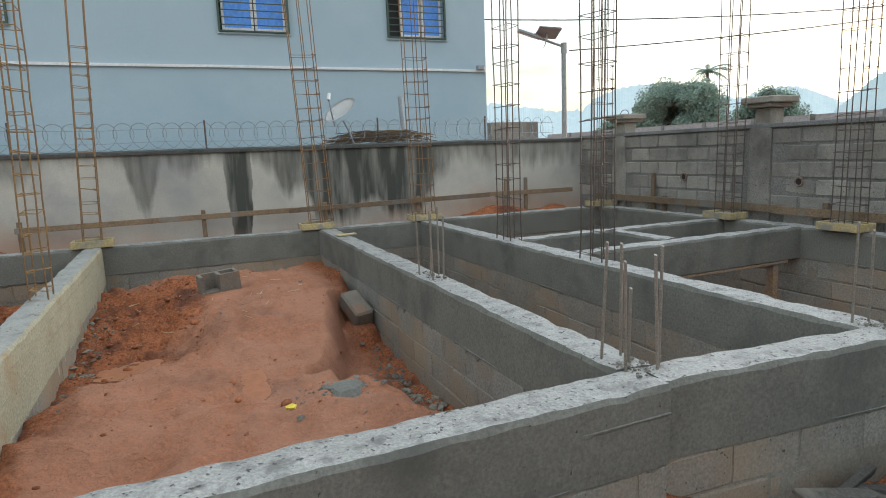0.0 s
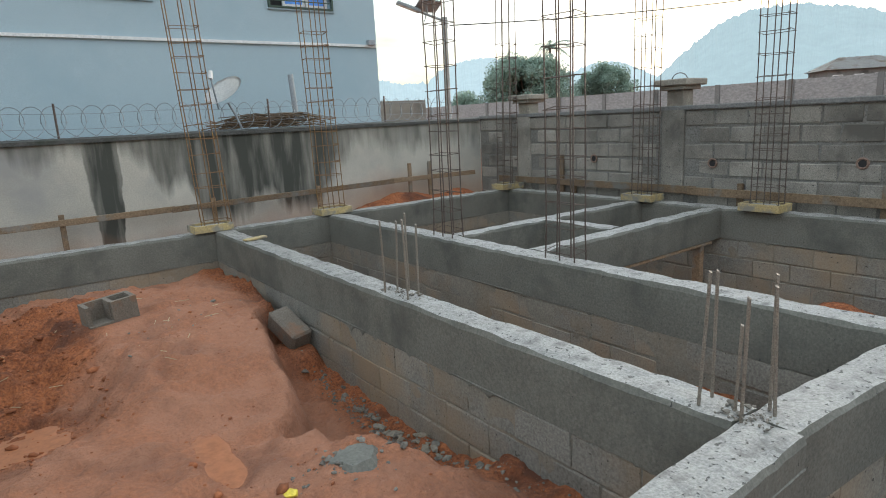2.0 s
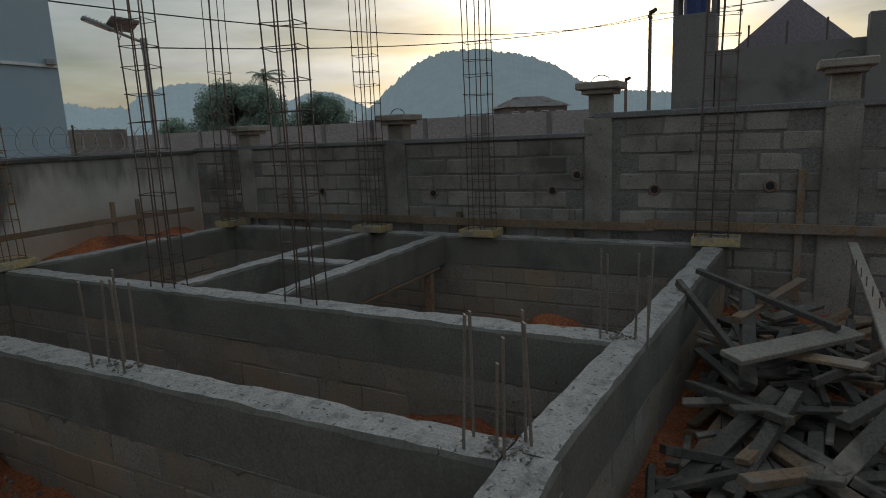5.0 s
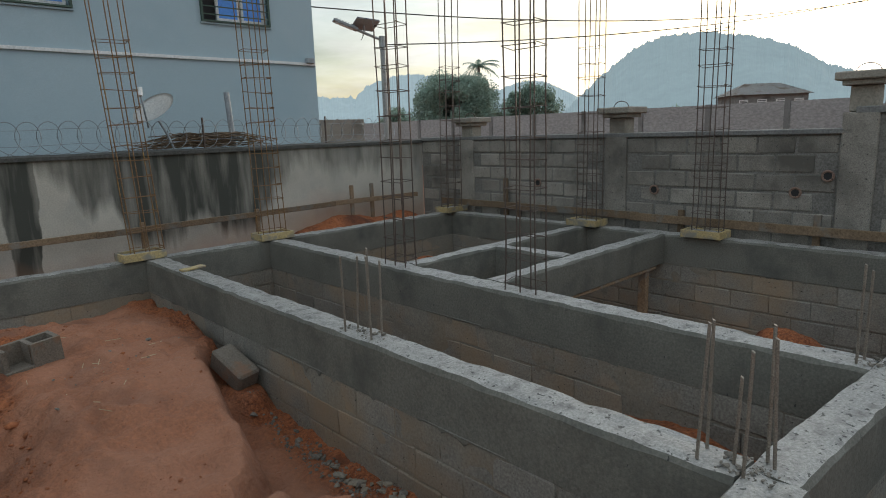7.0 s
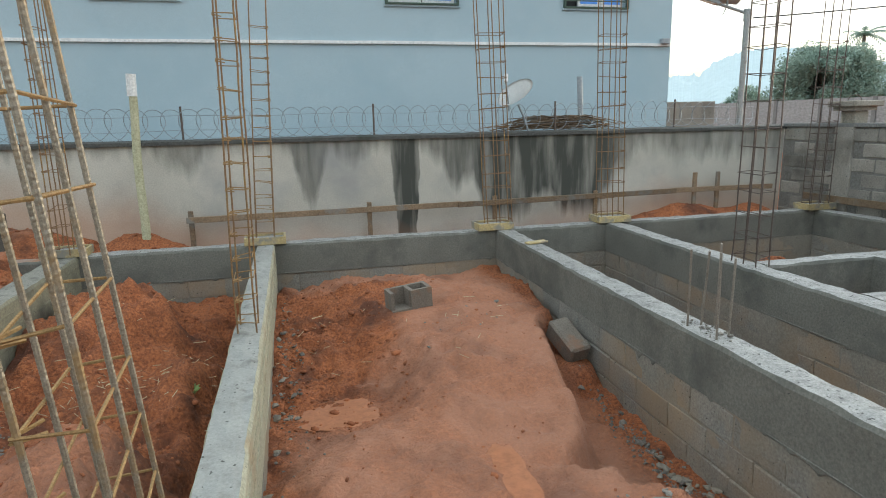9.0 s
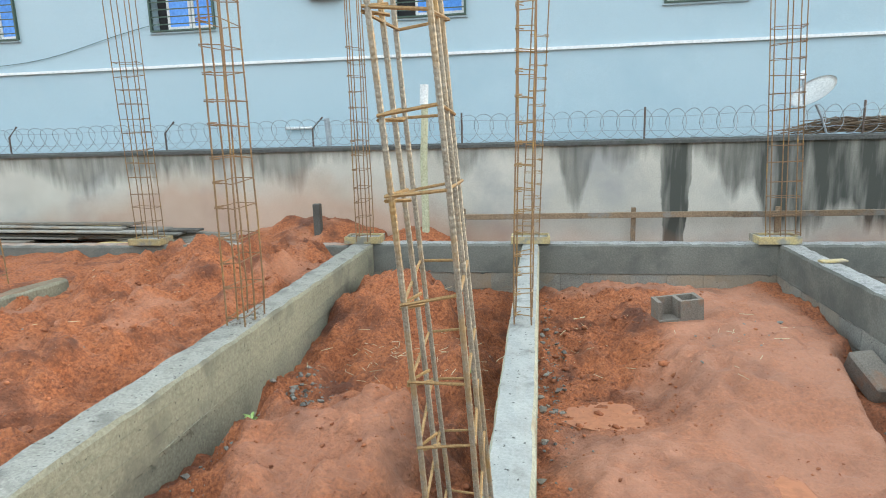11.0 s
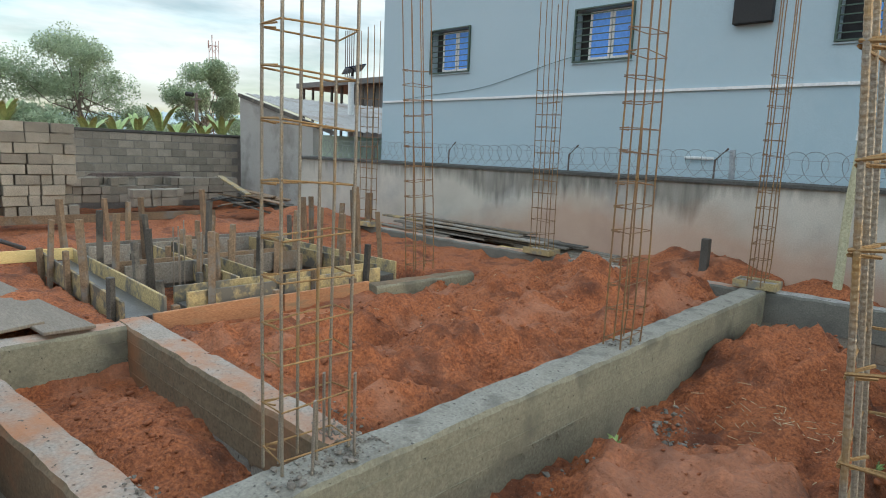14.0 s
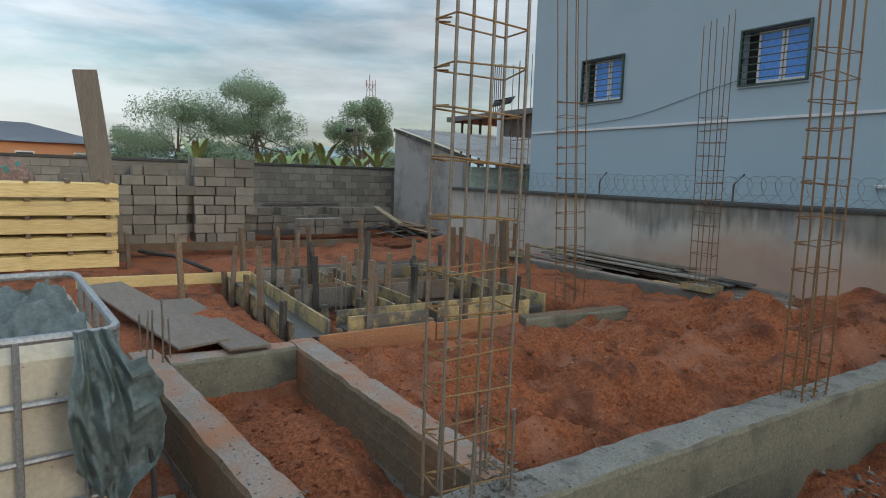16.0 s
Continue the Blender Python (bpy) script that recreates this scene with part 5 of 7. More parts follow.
def banana(label, m, h, seed):
    rr = random.Random(seed)
    ob = thing("banana_plant", label, "banana plant", m, "banana plants behind the wall")
    part("stem", tube([(0, 0, 0), (0.03, 0, h * 0.6)], 0.12, 8, taper=0.07), LEAF_BANANA, ob)
    for k in range(9):
        a, l, w = rr.uniform(0, 6.28), h * rr.uniform(0.4, 0.6), 0.12
        bm = bmesh.new()
        prev = None
        for i in range(8):
            f = i / 7
            c = Vector((math.cos(a) * l * f * 0.42, math.sin(a) * l * f * 0.42, h * 0.55 + l * (1.05 * f - 0.5 * f * f)))
            ww = w * math.sin(math.pi * min(0.98, 0.12 + 0.86 * f))
            side = Vector((-math.sin(a), math.cos(a), 0)) * ww
            cur = [bm.verts.new(c - side + Vector((0, 0, -0.3 * ww))), bm.verts.new(c), bm.verts.new(c + side + Vector((0, 0, -0.3 * ww)))]
            if prev:
                bm.faces.new((prev[0], cur[0], cur[1], prev[1]))
                bm.faces.new((prev[1], cur[1], cur[2], prev[2]))
            prev = cur
        part("leaf", bm, LEAF_BANANA, ob)
    return ob


for k, az in enumerate((-73.5, -71.6, -70.0, -68.4, -67.0, -65.0, -63.6, -79)):
    banana("broad-leaved green banana plant", at_az(az, 26 + 2 * (k % 3), -0.4), 3.0 + 0.22 * (k % 4), 60 + k)

tree("leafy green bush behind the wall", at_az(-77.5, 34, -0.5), 3.3, 2.4, LEAF, 24, leaves=3600, leaf=0.26, clumps=30, base=0.08)
tree("leafy green bush between the trees", at_az(-68.0, 34, -0.5), 2.9, 1.9, LEAF, 25, leaves=3200, leaf=0.26, clumps=26, base=0.08)
mast = thing("radio_mast", "slender red steel lattice mast behind the trees", "mast", at_az(-63.8, 120, -1.2))
MAST = material("faded_red_steel", (0.30, 0.20, 0.19), (0.40, 0.29, 0.27), 1, 0.7, 0.0, 10)
for sx in (-0.6, 0.6):
    for sy in (-0.6, 0.6):
        part("leg", tube([(sx, sy, 0), (sx, sy, 20.5)], 0.06, 5), MAST, mast)
for k in range(17):
    z = 0.4 + 1.2 * k
    for a, b in (((-0.6, -0.6), (0.6, -0.6)), ((0.6, -0.6), (0.6, 0.6)), ((0.6, 0.6), (-0.6, 0.6)), ((-0.6, 0.6), (-0.6, -0.6))):
        part("brace", tube([(*a, z), (*b, z + (1.1 if k % 2 else 0.0))], 0.04, 4), MAST, mast)
for sx, z in ((-0.75, 19.2), (0.75, 18.6), (0.7, 20.0)):
    part("antenna", box((sx - 0.12, -0.7, z), (sx + 0.12, -0.62, z + 1.3), 0.02), MAST, mast)
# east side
tree("broad dark dome of a far tree", at_az(45.0, 75, -1.0), 8.5, 5.0, LEAF_FAR_HAZE, 7, leaves=80000, leaf=0.34, clumps=150, base=0.08, trunk=0.4, flat=0.5)
tree("dark far tree beside the palm", at_az(51.6, 80, -1.0), 7.3, 3.6, LEAF_FAR_HAZE, 8, leaves=40000, leaf=0.32, clumps=80, base=0.1, trunk=0.3, flat=0.6)
tree("small dark far tree", at_az(39.6, 80, -1.0), 4.9, 3.2, LEAF_FAR_HAZE, 9, leaves=12000, leaf=0.42, clumps=50, base=0.1, trunk=0.3)
tree("round far tree by the roofs", at_az(64.2, 70, -1.0), 3.8, 2.2, LEAF_FAR_HAZE, 10, leaves=2600, leaf=0.4, clumps=26, base=0.1)
tree("round far tree under the hill", at_az(79.5, 75, -1.0), 3.4, 2.6, LEAF_FAR_HAZE, 14, leaves=2600, leaf=0.4, clumps=26, base=0.1)
tree("low far tree under the hill", at_az(56.0, 90, -1.0), 2.8, 3.0, LEAF_FAR_HAZE, 15, leaves=2200, leaf=0.4, clumps=22, base=0.1)
tree("low far hedge of trees", at_az(60.0, 90, -1.0), 2.4, 3.4, LEAF_FAR_HAZE, 16, leaves=2200, leaf=0.4, clumps=22, base=0.1)

palm = thing("palm_tree", "tall dark oil palm against the sky", "palm", at_az(46.9, 78, -1.0))
part("trunk", tube([(0, 0, 0), (0.15, 0, 4), (0.1, 0, 9.9)], 0.22, 8, taper=0.16), BARK, palm)
rr = random.Random(4)
for k in range(20):
    a, e, l = rr.uniform(0, 6.28), rr.uniform(-0.1, 1.1), rr.uniform(1.9, 2.7)
    bm = bmesh.new()
    axis_pts = [Vector((math.cos(a) * l * f * math.cos(e * (1 - f)), math.sin(a) * l * f * math.cos(e * (1 - f)), 9.9 + l * (math.sin(e) * f - 0.5 * f * f))) for f in [i / 9 for i in range(10)]]
    add_tube(bm, axis_pts, 0.03, 4, taper=0.01)
    side = Vector((-math.sin(a), math.cos(a), 0))
    for i in range(1, 10):
        for s in (-1, 1):
            p = axis_pts[i]
            q = p + side * s * 0.6 * (1.1 - i / 12) + Vector((0, 0, -0.2)) + (axis_pts[i] - axis_pts[i - 1]) * 0.8
            v = [bm.verts.new(x) for x in (p + Vector((0, 0, 0.03)), q, p - (axis_pts[i] - axis_pts[i - 1]) * 0.8)]
            bm.faces.new(v)
    part("frond", bm, LEAF_FAR_HAZE, palm)

# wall, houses and poles beyond the east wall
far_wall = thing("boundary_wall", "long pale grey block wall beyond the plot", "wall", Matrix.Identity(4), kind="structure")
FW = material("far_block_wall", (0.24, 0.235, 0.23), (0.36, 0.35, 0.34), 0.6, 0.9, 0.4, 6, stretch=(1, 1, 2))
part("render", box((25.0, 9.0, -1), (25.2, 41, 2.0)), FW, far_wall)
part("render", box((25.0, -8.0, -1), (25.2, 8.998, 1.75)), FW, far_wall)
for k in range(10):
    part("post", box((24.94, 11 + 3 * k, -1), (24.998, 11.2 + 3 * k, 2.02)), OLD_CONC, far_wall)
low = thing("block_hut", "small unfinished grey block hut", "hut", pose(6.9, 14.2, -0.8))
part("wall", box((-0.62, -0.1, 0), (0.62, 0.1, 2.42), 0.01), BLOCK, low)
part("wall", box((0.42, 0.102, 0), (0.62, 1.6, 2.3), 0.01), BLOCK, low)


def far_house(label, m, w, d, h, rise, wallm, roofm, cols=4):
    ob = thing("house", label, "house", m, "houses beyond the walls")
    part("wall", box((-w / 2, -d / 2, 0), (w / 2, d / 2, h)), wallm, ob)
    bm = bmesh.new()
    o = 0.5
    v = [bm.verts.new(p) for p in ((-w / 2 - o, -d / 2 - o, h), (w / 2 + o, -d / 2 - o, h), (w / 2 + o, d / 2 + o, h), (-w / 2 - o, d / 2 + o, h), (-w / 4, 0, h + rise), (w / 4, 0, h + rise))]
    for f in ((0, 1, 5, 4), (1, 2, 5), (2, 3, 4, 5), (3, 0, 4), (3, 2, 1, 0)):
        bm.faces.new([v[k] for k in f])
    bmesh.ops.solidify(bm, geom=bm.faces[:], thickness=0.08)
    part("roof", bm, roofm, ob)
    for k in range(cols):
        x = -w / 2 + w * (k + 0.5) / cols
        win = part("window", box((-0.55, -0.06, 0), (0.55, -0.01, 0.9)), WHITE, ob, "pale shuttered window", m=pose(x, -d / 2, h - 1.5))
        for j in range(4):
            part("slat", box((-0.48, -0.08, 0.1 + 0.2 * j), (0.48, -0.062, 0.2 + 0.2 * j)), DARK, win)
    return ob


def facing(az, dist, z=-0.8, extra=0):
    return at_az(az, dist, z) @ Matrix.Rotation(-radians(az) + radians(extra), 4, "Z")


far_house("long orange bungalow with a grey-blue hipped roof", facing(-96, 55, -0.5, -8), 20, 9, 3.4, 1.5, ORANGE_WALL, ROOF_BLUE, 6)
far_house("far pale house under the hill", facing(70.3, 95, -0.8, 20), 9, 7, 5.4, 1.6, OLD_CONC, ROOF_METAL, 4)
far_house("far low house with a pale roof", facing(73.8, 100, -0.8, -10), 7, 6, 3.6, 1.1, WHITE, ROOF_METAL, 3)
far_house("far low roof among trees", facing(62, 110, -0.8, 0), 8, 6, 3.0, 1.0, OLD_CONC, ROOF_METAL, 3)

# unfinished concrete house and tower
tower = thing("concrete_tower", "tall grey concrete water tower with a blue tank", "tower", pose(14.6, 4.35, -1.0))
part("shaft", box((-0.45, -0.43, 0), (0.45, 0.43, 4.55), 0.02), OLD_CONC, tower)
for sx in (-0.4, 0.4):
    for sy in (-0.38, 0.38):
        part("post", box((sx - 0.05, sy - 0.05, 4.552), (sx + 0.05, sy + 0.05, 5.25)), OLD_CONC, tower)
part("tank", tube([(0, 0, 4.56), (0, 0, 5.1)], 0.27, 16), material("blue_tank", (0.03, 0.06, 0.2), (0.05, 0.09, 0.28), 2, 0.4, 0, 20), tower, "blue plastic water tank")
bm = bmesh.new()
v = [bm.verts.new(p) for p in ((-0.75, -0.75, 5.2), (0.75, -0.75, 5.2), (0.75, 0.75, 5.2), (-0.75, 0.75, 5.2), (0, 0, 5.75))]
for f in ((0, 1, 4), (1, 2, 4), (2, 3, 4), (3, 0, 4), (3, 2, 1, 0)):
    bm.faces.new([v[k] for k in f])
part("roof", bm, ROOF_BLUE, tower)
shell = thing("unfinished_house", "unfinished two-storey concrete house streaked with damp", "house", pose(14.2, 0, -1.0))
part("wall", box((0, -7.0, 0), (0.22, 3.9, 3.75)), OLD_CONC, shell)
part("wall", box((0.222, 3.7, 0), (8, 3.9, 3.75)), OLD_CONC, shell)
part("wall", box((-0.4, -7.2, 0), (-0.002, 1.25, 4.15)), OLD_CONC, shell)
for y0 in (0.2, -1.6, -3.4):
    # flat near-black panel on the wall, drawn for the shade of an opening
    part("window_opening", box((-0.41, y0 - 0.42, 2.5), (-0.398, y0 + 0.42, 3.6)), DARK, shell, "near-black panel in place of an unlit window hole")
bm = bmesh.new()
v = [bm.verts.new(p) for p in ((2.0, 3.95, 3.7), (2.0, 1.0, 3.7), (2.0, 2.45, 5.0), (9.0, 3.95, 3.7), (9.0, 1.0, 3.7), (9.0, 2.45, 5.0))]
for f in ((0, 1, 2), (3, 5, 4), (0, 2, 5, 3), (1, 4, 5, 2), (0, 3, 4, 1)):
    bm.faces.new([v[k] for k in f])
part("roof", bm, PINK_ROOF, shell, "maroon gabled roof")
for k in range(6):
    part("balcony_rail", tube([(0.1, -0.2 + 0.7 * k, 3.752), (0.1, -0.2 + 0.7 * k, 4.2)], 0.02, 6), REBAR_DARK, shell)


def power_pole(label, m, h):
    ob = thing("utility_pole", label, "utility pole", m, "utility poles")
    part("shaft", tube([(0, 0, 0), (0.02, 0, h)], 0.11, 8, taper=0.08), BARK, ob)
    part("crossarm", box((-0.4, -0.05, h - 0.35), (0.4, 0.05, h - 0.25)), BARK, ob)
    part("lamp", tube([(-0.1, -0.1, h - 0.1), (-0.4, -0.3, h - 0.05)], 0.1, 8), DARK, ob)
    return ob


power_pole("dark timber utility pole with lamp", at_az(80.5, 34, -0.8), 7.6)
power_pole("short leaning utility pole", at_az(78.6, 40, -0.8), 4.9)
power_pole("thin timber pole among the trees", at_az(-65.5, 32, -0.5), 4.2)
WIREB = material("black_cable", (0.03, 0.03, 0.03), (0.05, 0.05, 0.05), 3, 0.6, 0, 40)
for (x0, y0, z0), (x1, y1, z1), sag in (((9.0, 15, 3.4), (32.5, 8.3, 6.6), 0.5), ((4.5, 16, 4.2), (32.5, 8.2, 6.5), 0.9), ((32.5, 8.3, 6.6), (36, -12, 8.5), 0.5), ((32.5, 8.3, 6.3), (36, -12, 9.3), 0.4)):
    cab = thing("overhead_cable", "thin black overhead cable", "cable", group="overhead cables")
    part("line", tube([(x0 + (x1 - x0) * f, y0 + (y1 - y0) * f, z0 + (z1 - z0) * f - sag * 4 * f * (1 - f)) for f in [k / 20 for k in range(21)]], 0.014, 4), WIREB, cab)
# shed at the north-west corner and the frame behind it
shed = thing("shed", "grey rendered shed with a corrugated metal roof", "shed", pose(0, 0, 0))
bm = bmesh.new()
v = [bm.verts.new(p) for p in ((-17.9, 11.6, -0.5), (-14.3, 11.6, -0.5), (-14.3, 11.6, 1.95), (-17.9, 11.6, 2.78), (-17.9, 11.8, -0.5), (-14.3, 11.8, -0.5), (-14.3, 11.8, 1.95), (-17.9, 11.8, 2.78))]
for f in ((0, 1, 2, 3), (4, 7, 6, 5), (0, 3, 7, 4), (1, 5, 6, 2), (3, 2, 6, 7), (0, 4, 5, 1)):
    bm.faces.new([v[k] for k in f])
part("wall", bm, material("pale_damp_render", (0.27, 0.262, 0.24), (0.40, 0.39, 0.36), 1.0, 0.9, 0.2, 50, stain=(0.2, 0.19, 0.17), stain_scale=0.9), shed, "damp grey rendered gable wall")
bm = bmesh.new()
n = 90
for i in range(n):
    y0, y1 = 11.802 + 5.5 * i / n, 11.802 + 5.5 * (i + 1) / n
    o0, o1 = (0.02 * math.sin(i * math.pi / 2), 0.02 * math.sin((i + 1) * math.pi / 2))
    q = [bm.verts.new(p) for p in ((-17.95, y0, 2.83 + o0), (-17.95, y1, 2.83 + o1), (-13.4, y1, 1.8 + o1), (-13.4, y0, 1.8 + o0))]
    bm.faces.new(q)
bmesh.ops.remove_doubles(bm, verts=bm.verts, dist=0.001)
bmesh.ops.solidify(bm, geom=bm.faces[:], thickness=0.01)
part("roof", bm, ROOF_METAL, shed, "pale corrugated metal roof")
part("fascia", box((-17.95, 11.56, 0), (-13.3, 11.598, 0.1), 0, Matrix.Translation((-17.9, 0, 2.72)) @ Matrix.Rotation(0.226, 4, "Y") @ Matrix.Translation((17.9, 0, 0))), WOOD_DARK, shed)
part("wall", box((-14.4, 11.81, -0.5), (-14.2, 17, 1.7)), material("pale_green_render", (0.42, 0.5, 0.4), (0.52, 0.6, 0.48), 1, 0.85, 0.1, 20), shed, "pale green side wall")
frame_b = thing("unfinished_building", "unfinished concrete frame with timber props and bars", "building", pose(-21.5, 20.5, -0.5))
part("slab", box((-2.6, -3, 4.3), (3.2, 3, 4.5)), OLD_CONC, frame_b)
for k in range(9):
    part("prop", tube([(-2.4 + 0.65 * k, -2.8, 0), (-2.4 + 0.65 * k, -2.75, 4.3)], 0.06, 6), WOOD_DARK, frame_b)
part("wall", box((0.6, -2.6, 0), (3.2, -2.4, 4.3)), OLD_CONC, frame_b)
for k in range(5):
    part("bar", tube([(0.2 + 0.13 * k, -2.6, 4.5), (0.2 + 0.13 * k, -2.6, 6.4)], 0.018, 5), REBAR_DARK, frame_b)

# ---- loose things on the site ----


def plank(name, L, w, t, mat, parent, m, label=""):
    """A sawn board along x, slightly cupped and with softened edges."""
    bm = box((-L / 2, -w / 2, -t / 2), (L / 2, w / 2, t / 2), min(0.004, t * 0.2))
    return part(name, bm, mat, parent, label, m)


def along(a, b, roll=0.0):
    """The pose of a board whose x axis runs from a to b."""
    a, b = Vector(a), Vector(b)
    d = b - a
    yaw, pitch = math.atan2(d.y, d.x), -math.atan2(d.z, math.hypot(d.x, d.y))
    return Matrix.Translation((a + b) / 2) @ Matrix.Rotation(yaw, 4, "Z") @ Matrix.Rotation(pitch, 4, "Y") @ Matrix.Rotation(radians(roll), 4, "X"), d.length


def hollow_block(label, m):
    """A cement block with two open cells."""
    ob = thing("cement_block", label, "block", m, "loose cement blocks")
    bm = bmesh.new()
    for lo, hi in (((-0.01, -0.1, 0), (0.2, -0.07, 0.2)), ((-0.2, -0.1, 0), (-0.01, -0.07, 0.035)), ((-0.2, 0.07, 0), (0.2, 0.1, 0.2)), ((-0.2, -0.07, 0), (-0.165, 0.07, 0.2)), ((0.165, -0.07, 0), (0.2, 0.07, 0.2)), ((-0.018, -0.07, 0), (0.018, 0.07, 0.2)), ((-0.165, -0.07, 0), (0.165, 0.07, 0.03))):
        add_box(bm, lo, hi)
    bmesh.ops.remove_doubles(bm, verts=bm.verts, dist=0.0005)
    part("body", bm, MUDDY_BLOCK, ob)
    return ob


hollow_block("grey hollow cement block standing on red soil", pose(0.0, 8.36, -0.372, 3, -4, 12))
solid = thing("cement_block", "grey cement block tipped against the beam", "block", pose(1.27, 7.6, -0.565, 26, -5, 10), "loose cement blocks")
part("body", box((-0.1, -0.2, -0.095), (0.1, 0.2, 0.095), 0.02), MUDDY_BLOCK, solid)


def pool(label, cx, cy, rx, ry, z, seed):
    bm = bmesh.new()
    c = bm.verts.new((0, 0, 0))
    ring = []
    for k in range(48):
        a = 2 * math.pi * k / 48
        s = 1.08 + 0.5 * noise.noise((math.cos(a) * 1.5 + seed, math.sin(a) * 1.5, seed)) + 0.15 * noise.noise((math.cos(a) * 5 + seed, math.sin(a) * 5, seed))
        ring.append(bm.verts.new((rx * 1.12 * s * math.cos(a), ry * 1.12 * s * math.sin(a), 0)))
    for k in range(48):
        bm.faces.new((c, ring[k], ring[(k + 1) % 48]))
    ob = new("puddle", mesh_of("puddle", bm, PUDDLE))
    ob.matrix_basis = pose(cx, cy, z + 0.004)
    tagged(ob, label, "puddle", "puddles", "structure")


pool("shallow orange muddy puddle", -0.78, 6.9, 0.29, 0.16, -0.655, 1.0)
pool("narrow orange muddy puddle", 0.05, 5.6, 0.10, 0.30, -0.485, 4.0)
pool("flat orange muddy puddle beside the beam", -5.9, 5.5, 0.32, 0.62, -0.16, 9.0)


def lump(rr, s):
    bm = bmesh.new()
    bmesh.ops.create_icosphere(bm, subdivisions=1, radius=s)
    for v in bm.verts:
        v.co *= rr.uniform(0.55, 1.25)
        v.co.z *= 0.55
    vs = [tuple(v.co) for v in bm.verts]
    fs = [tuple(v.index for v in f.verts) for f in bm.faces]
    bm.free()
    return vs, fs


def scatter(name, label, category, mat, spots, seed, kind="stuff", level=None, soft=False):
    """Many small lumps in one mesh, each resting on the soil."""
    rr = random.Random(seed)
    forms = [lump(rr, 1.0) for _ in range(8)]
    vs, fs = [], []
    for x, y, s in spots(rr):
        fv, ff = forms[rr.randrange(8)]
        q = Euler((rr.uniform(-0.4, 0.4), rr.uniform(-0.4, 0.4), rr.uniform(0, 6.28))).to_matrix()
        z = (ground_z(x, y) if level is None else level) + s * 0.25
        i = len(vs)
        vs += [tuple(Vector((x, y, z)) + q @ (Vector(v) * s)) for v in fv]
        fs += [tuple(i + k for k in f) for f in ff]
    me = bpy.data.meshes.new(name)
    me.from_pydata(vs, [], fs)
    me.materials.append(mat)
    me.polygons.foreach_set("use_smooth", [soft] * len(me.polygons))
    return tagged(new(name, me), label, category, kind=kind)


def clod_spots(rr):
    for x0, x1, y0, y1, n in ((-6.1, -3.6, 4.6, 10.0, 4200), (-3.2, -1.5, 4.2, 10.0, 1600), (-1.2, -0.2, 6.6, 9.8, 1400), (-1.2, 1.35, 4.2, 10.0, 500), (-10.5, -6.2, 3.7, 10.9, 1300), (-6.1, -3.5, 3.7, 4.2, 700), (1.7, 2.9, 3.8, 9.9, 250), (3.3, 6.1, 3.6, 9.9, 250), (2.2, 6.4, 2.3, 3.0, 200), (-4.8, -2.6, 10.3, 11.1, 260)):
        for _ in range(n):
            yield rr.uniform(x0, x1), rr.uniform(y0, y1), 0.004 + 0.014 * rr.random() ** 5 + 0.03 * rr.random() ** 28


scatter("soil_clods", "loose clods and crumbs of red soil", "soil", CLOD, clod_spots, 3, soft=True)


def gravel_spots(rr):
    for cx, cy, rx, ry, n in ((0.48, 5.02, 0.22, 0.16, 120), (1.27, 6.3, 0.1, 0.8, 600), (-1.12, 7.6, 0.1, 1.6, 420), (1.3, 5.2, 0.1, 0.8, 160), (-2.95, 6.75, 0.2, 0.4, 420), (-3.1, 6.1, 0.14, 1.2, 220), (-3.7, 4.6, 0.35, 0.12, 220), (0.3, 8.0, 0.6, 0.8, 50), (-5.0, 6.0, 0.9, 1.2, 70)):
        for _ in range(n):
            yield cx + rr.gauss(0, rx * 0.6), cy + rr.gauss(0, ry * 0.6), 0.004 + 0.012 * rr.random() ** 4 + 0.03 * rr.random() ** 20


patch = bmesh.new()
_c = patch.verts.new((0, 0, 0.028))
_r = []
for k in range(40):
    a = 2 * math.pi * k / 40
    q = 1 + 0.35 * noise.noise((math.cos(a) * 1.8, math.sin(a) * 1.8, 6)) + 0.15 * noise.noise((math.cos(a) * 6, math.sin(a) * 6, 2))
    _r.append((patch.verts.new((0.11 * q * math.cos(a), 0.08 * q * math.sin(a), 0.022)), patch.verts.new((0.16 * q * math.cos(a), 0.12 * q * math.sin(a), -0.03))))
for k in range(40):
    (a0, a1), (b0, b1) = _r[k], _r[(k + 1) % 40]
    patch.faces.new((_c, a0, b0))
    patch.faces.new((a0, a1, b1, b0))
spill = thing("mortar_patch", "flat grey patch of spilt mortar on red soil", "mortar", pose(0.52, 5.02, ground_z(0.52, 5.02) + 0.006))
part("crust", patch, CONC_SIDE, spill)
def mortar_lump_spots(rr):
    for cx, cy, rx, ry, n in ((1.3, 5.9, 0.07, 0.7, 34), (1.18, 5.6, 0.12, 0.3, 8), (-1.17, 7.2, 0.04, 1.2, 16), (-3.05, 6.8, 0.12, 0.3, 16)):
        for _ in range(n):
            yield cx + rr.gauss(0, rx * 0.6), cy + rr.gauss(0, ry * 0.6), rr.uniform(0.012, 0.04)


scatter("mortar_lumps", "broken lumps of grey mortar at the foot of the beams", "rubble", SLURRY, mortar_lump_spots, 28)
scatter("mortar_rubble", "grey crumbs of spilt mortar and rubble", "rubble", GRAVEL, gravel_spots, 8)


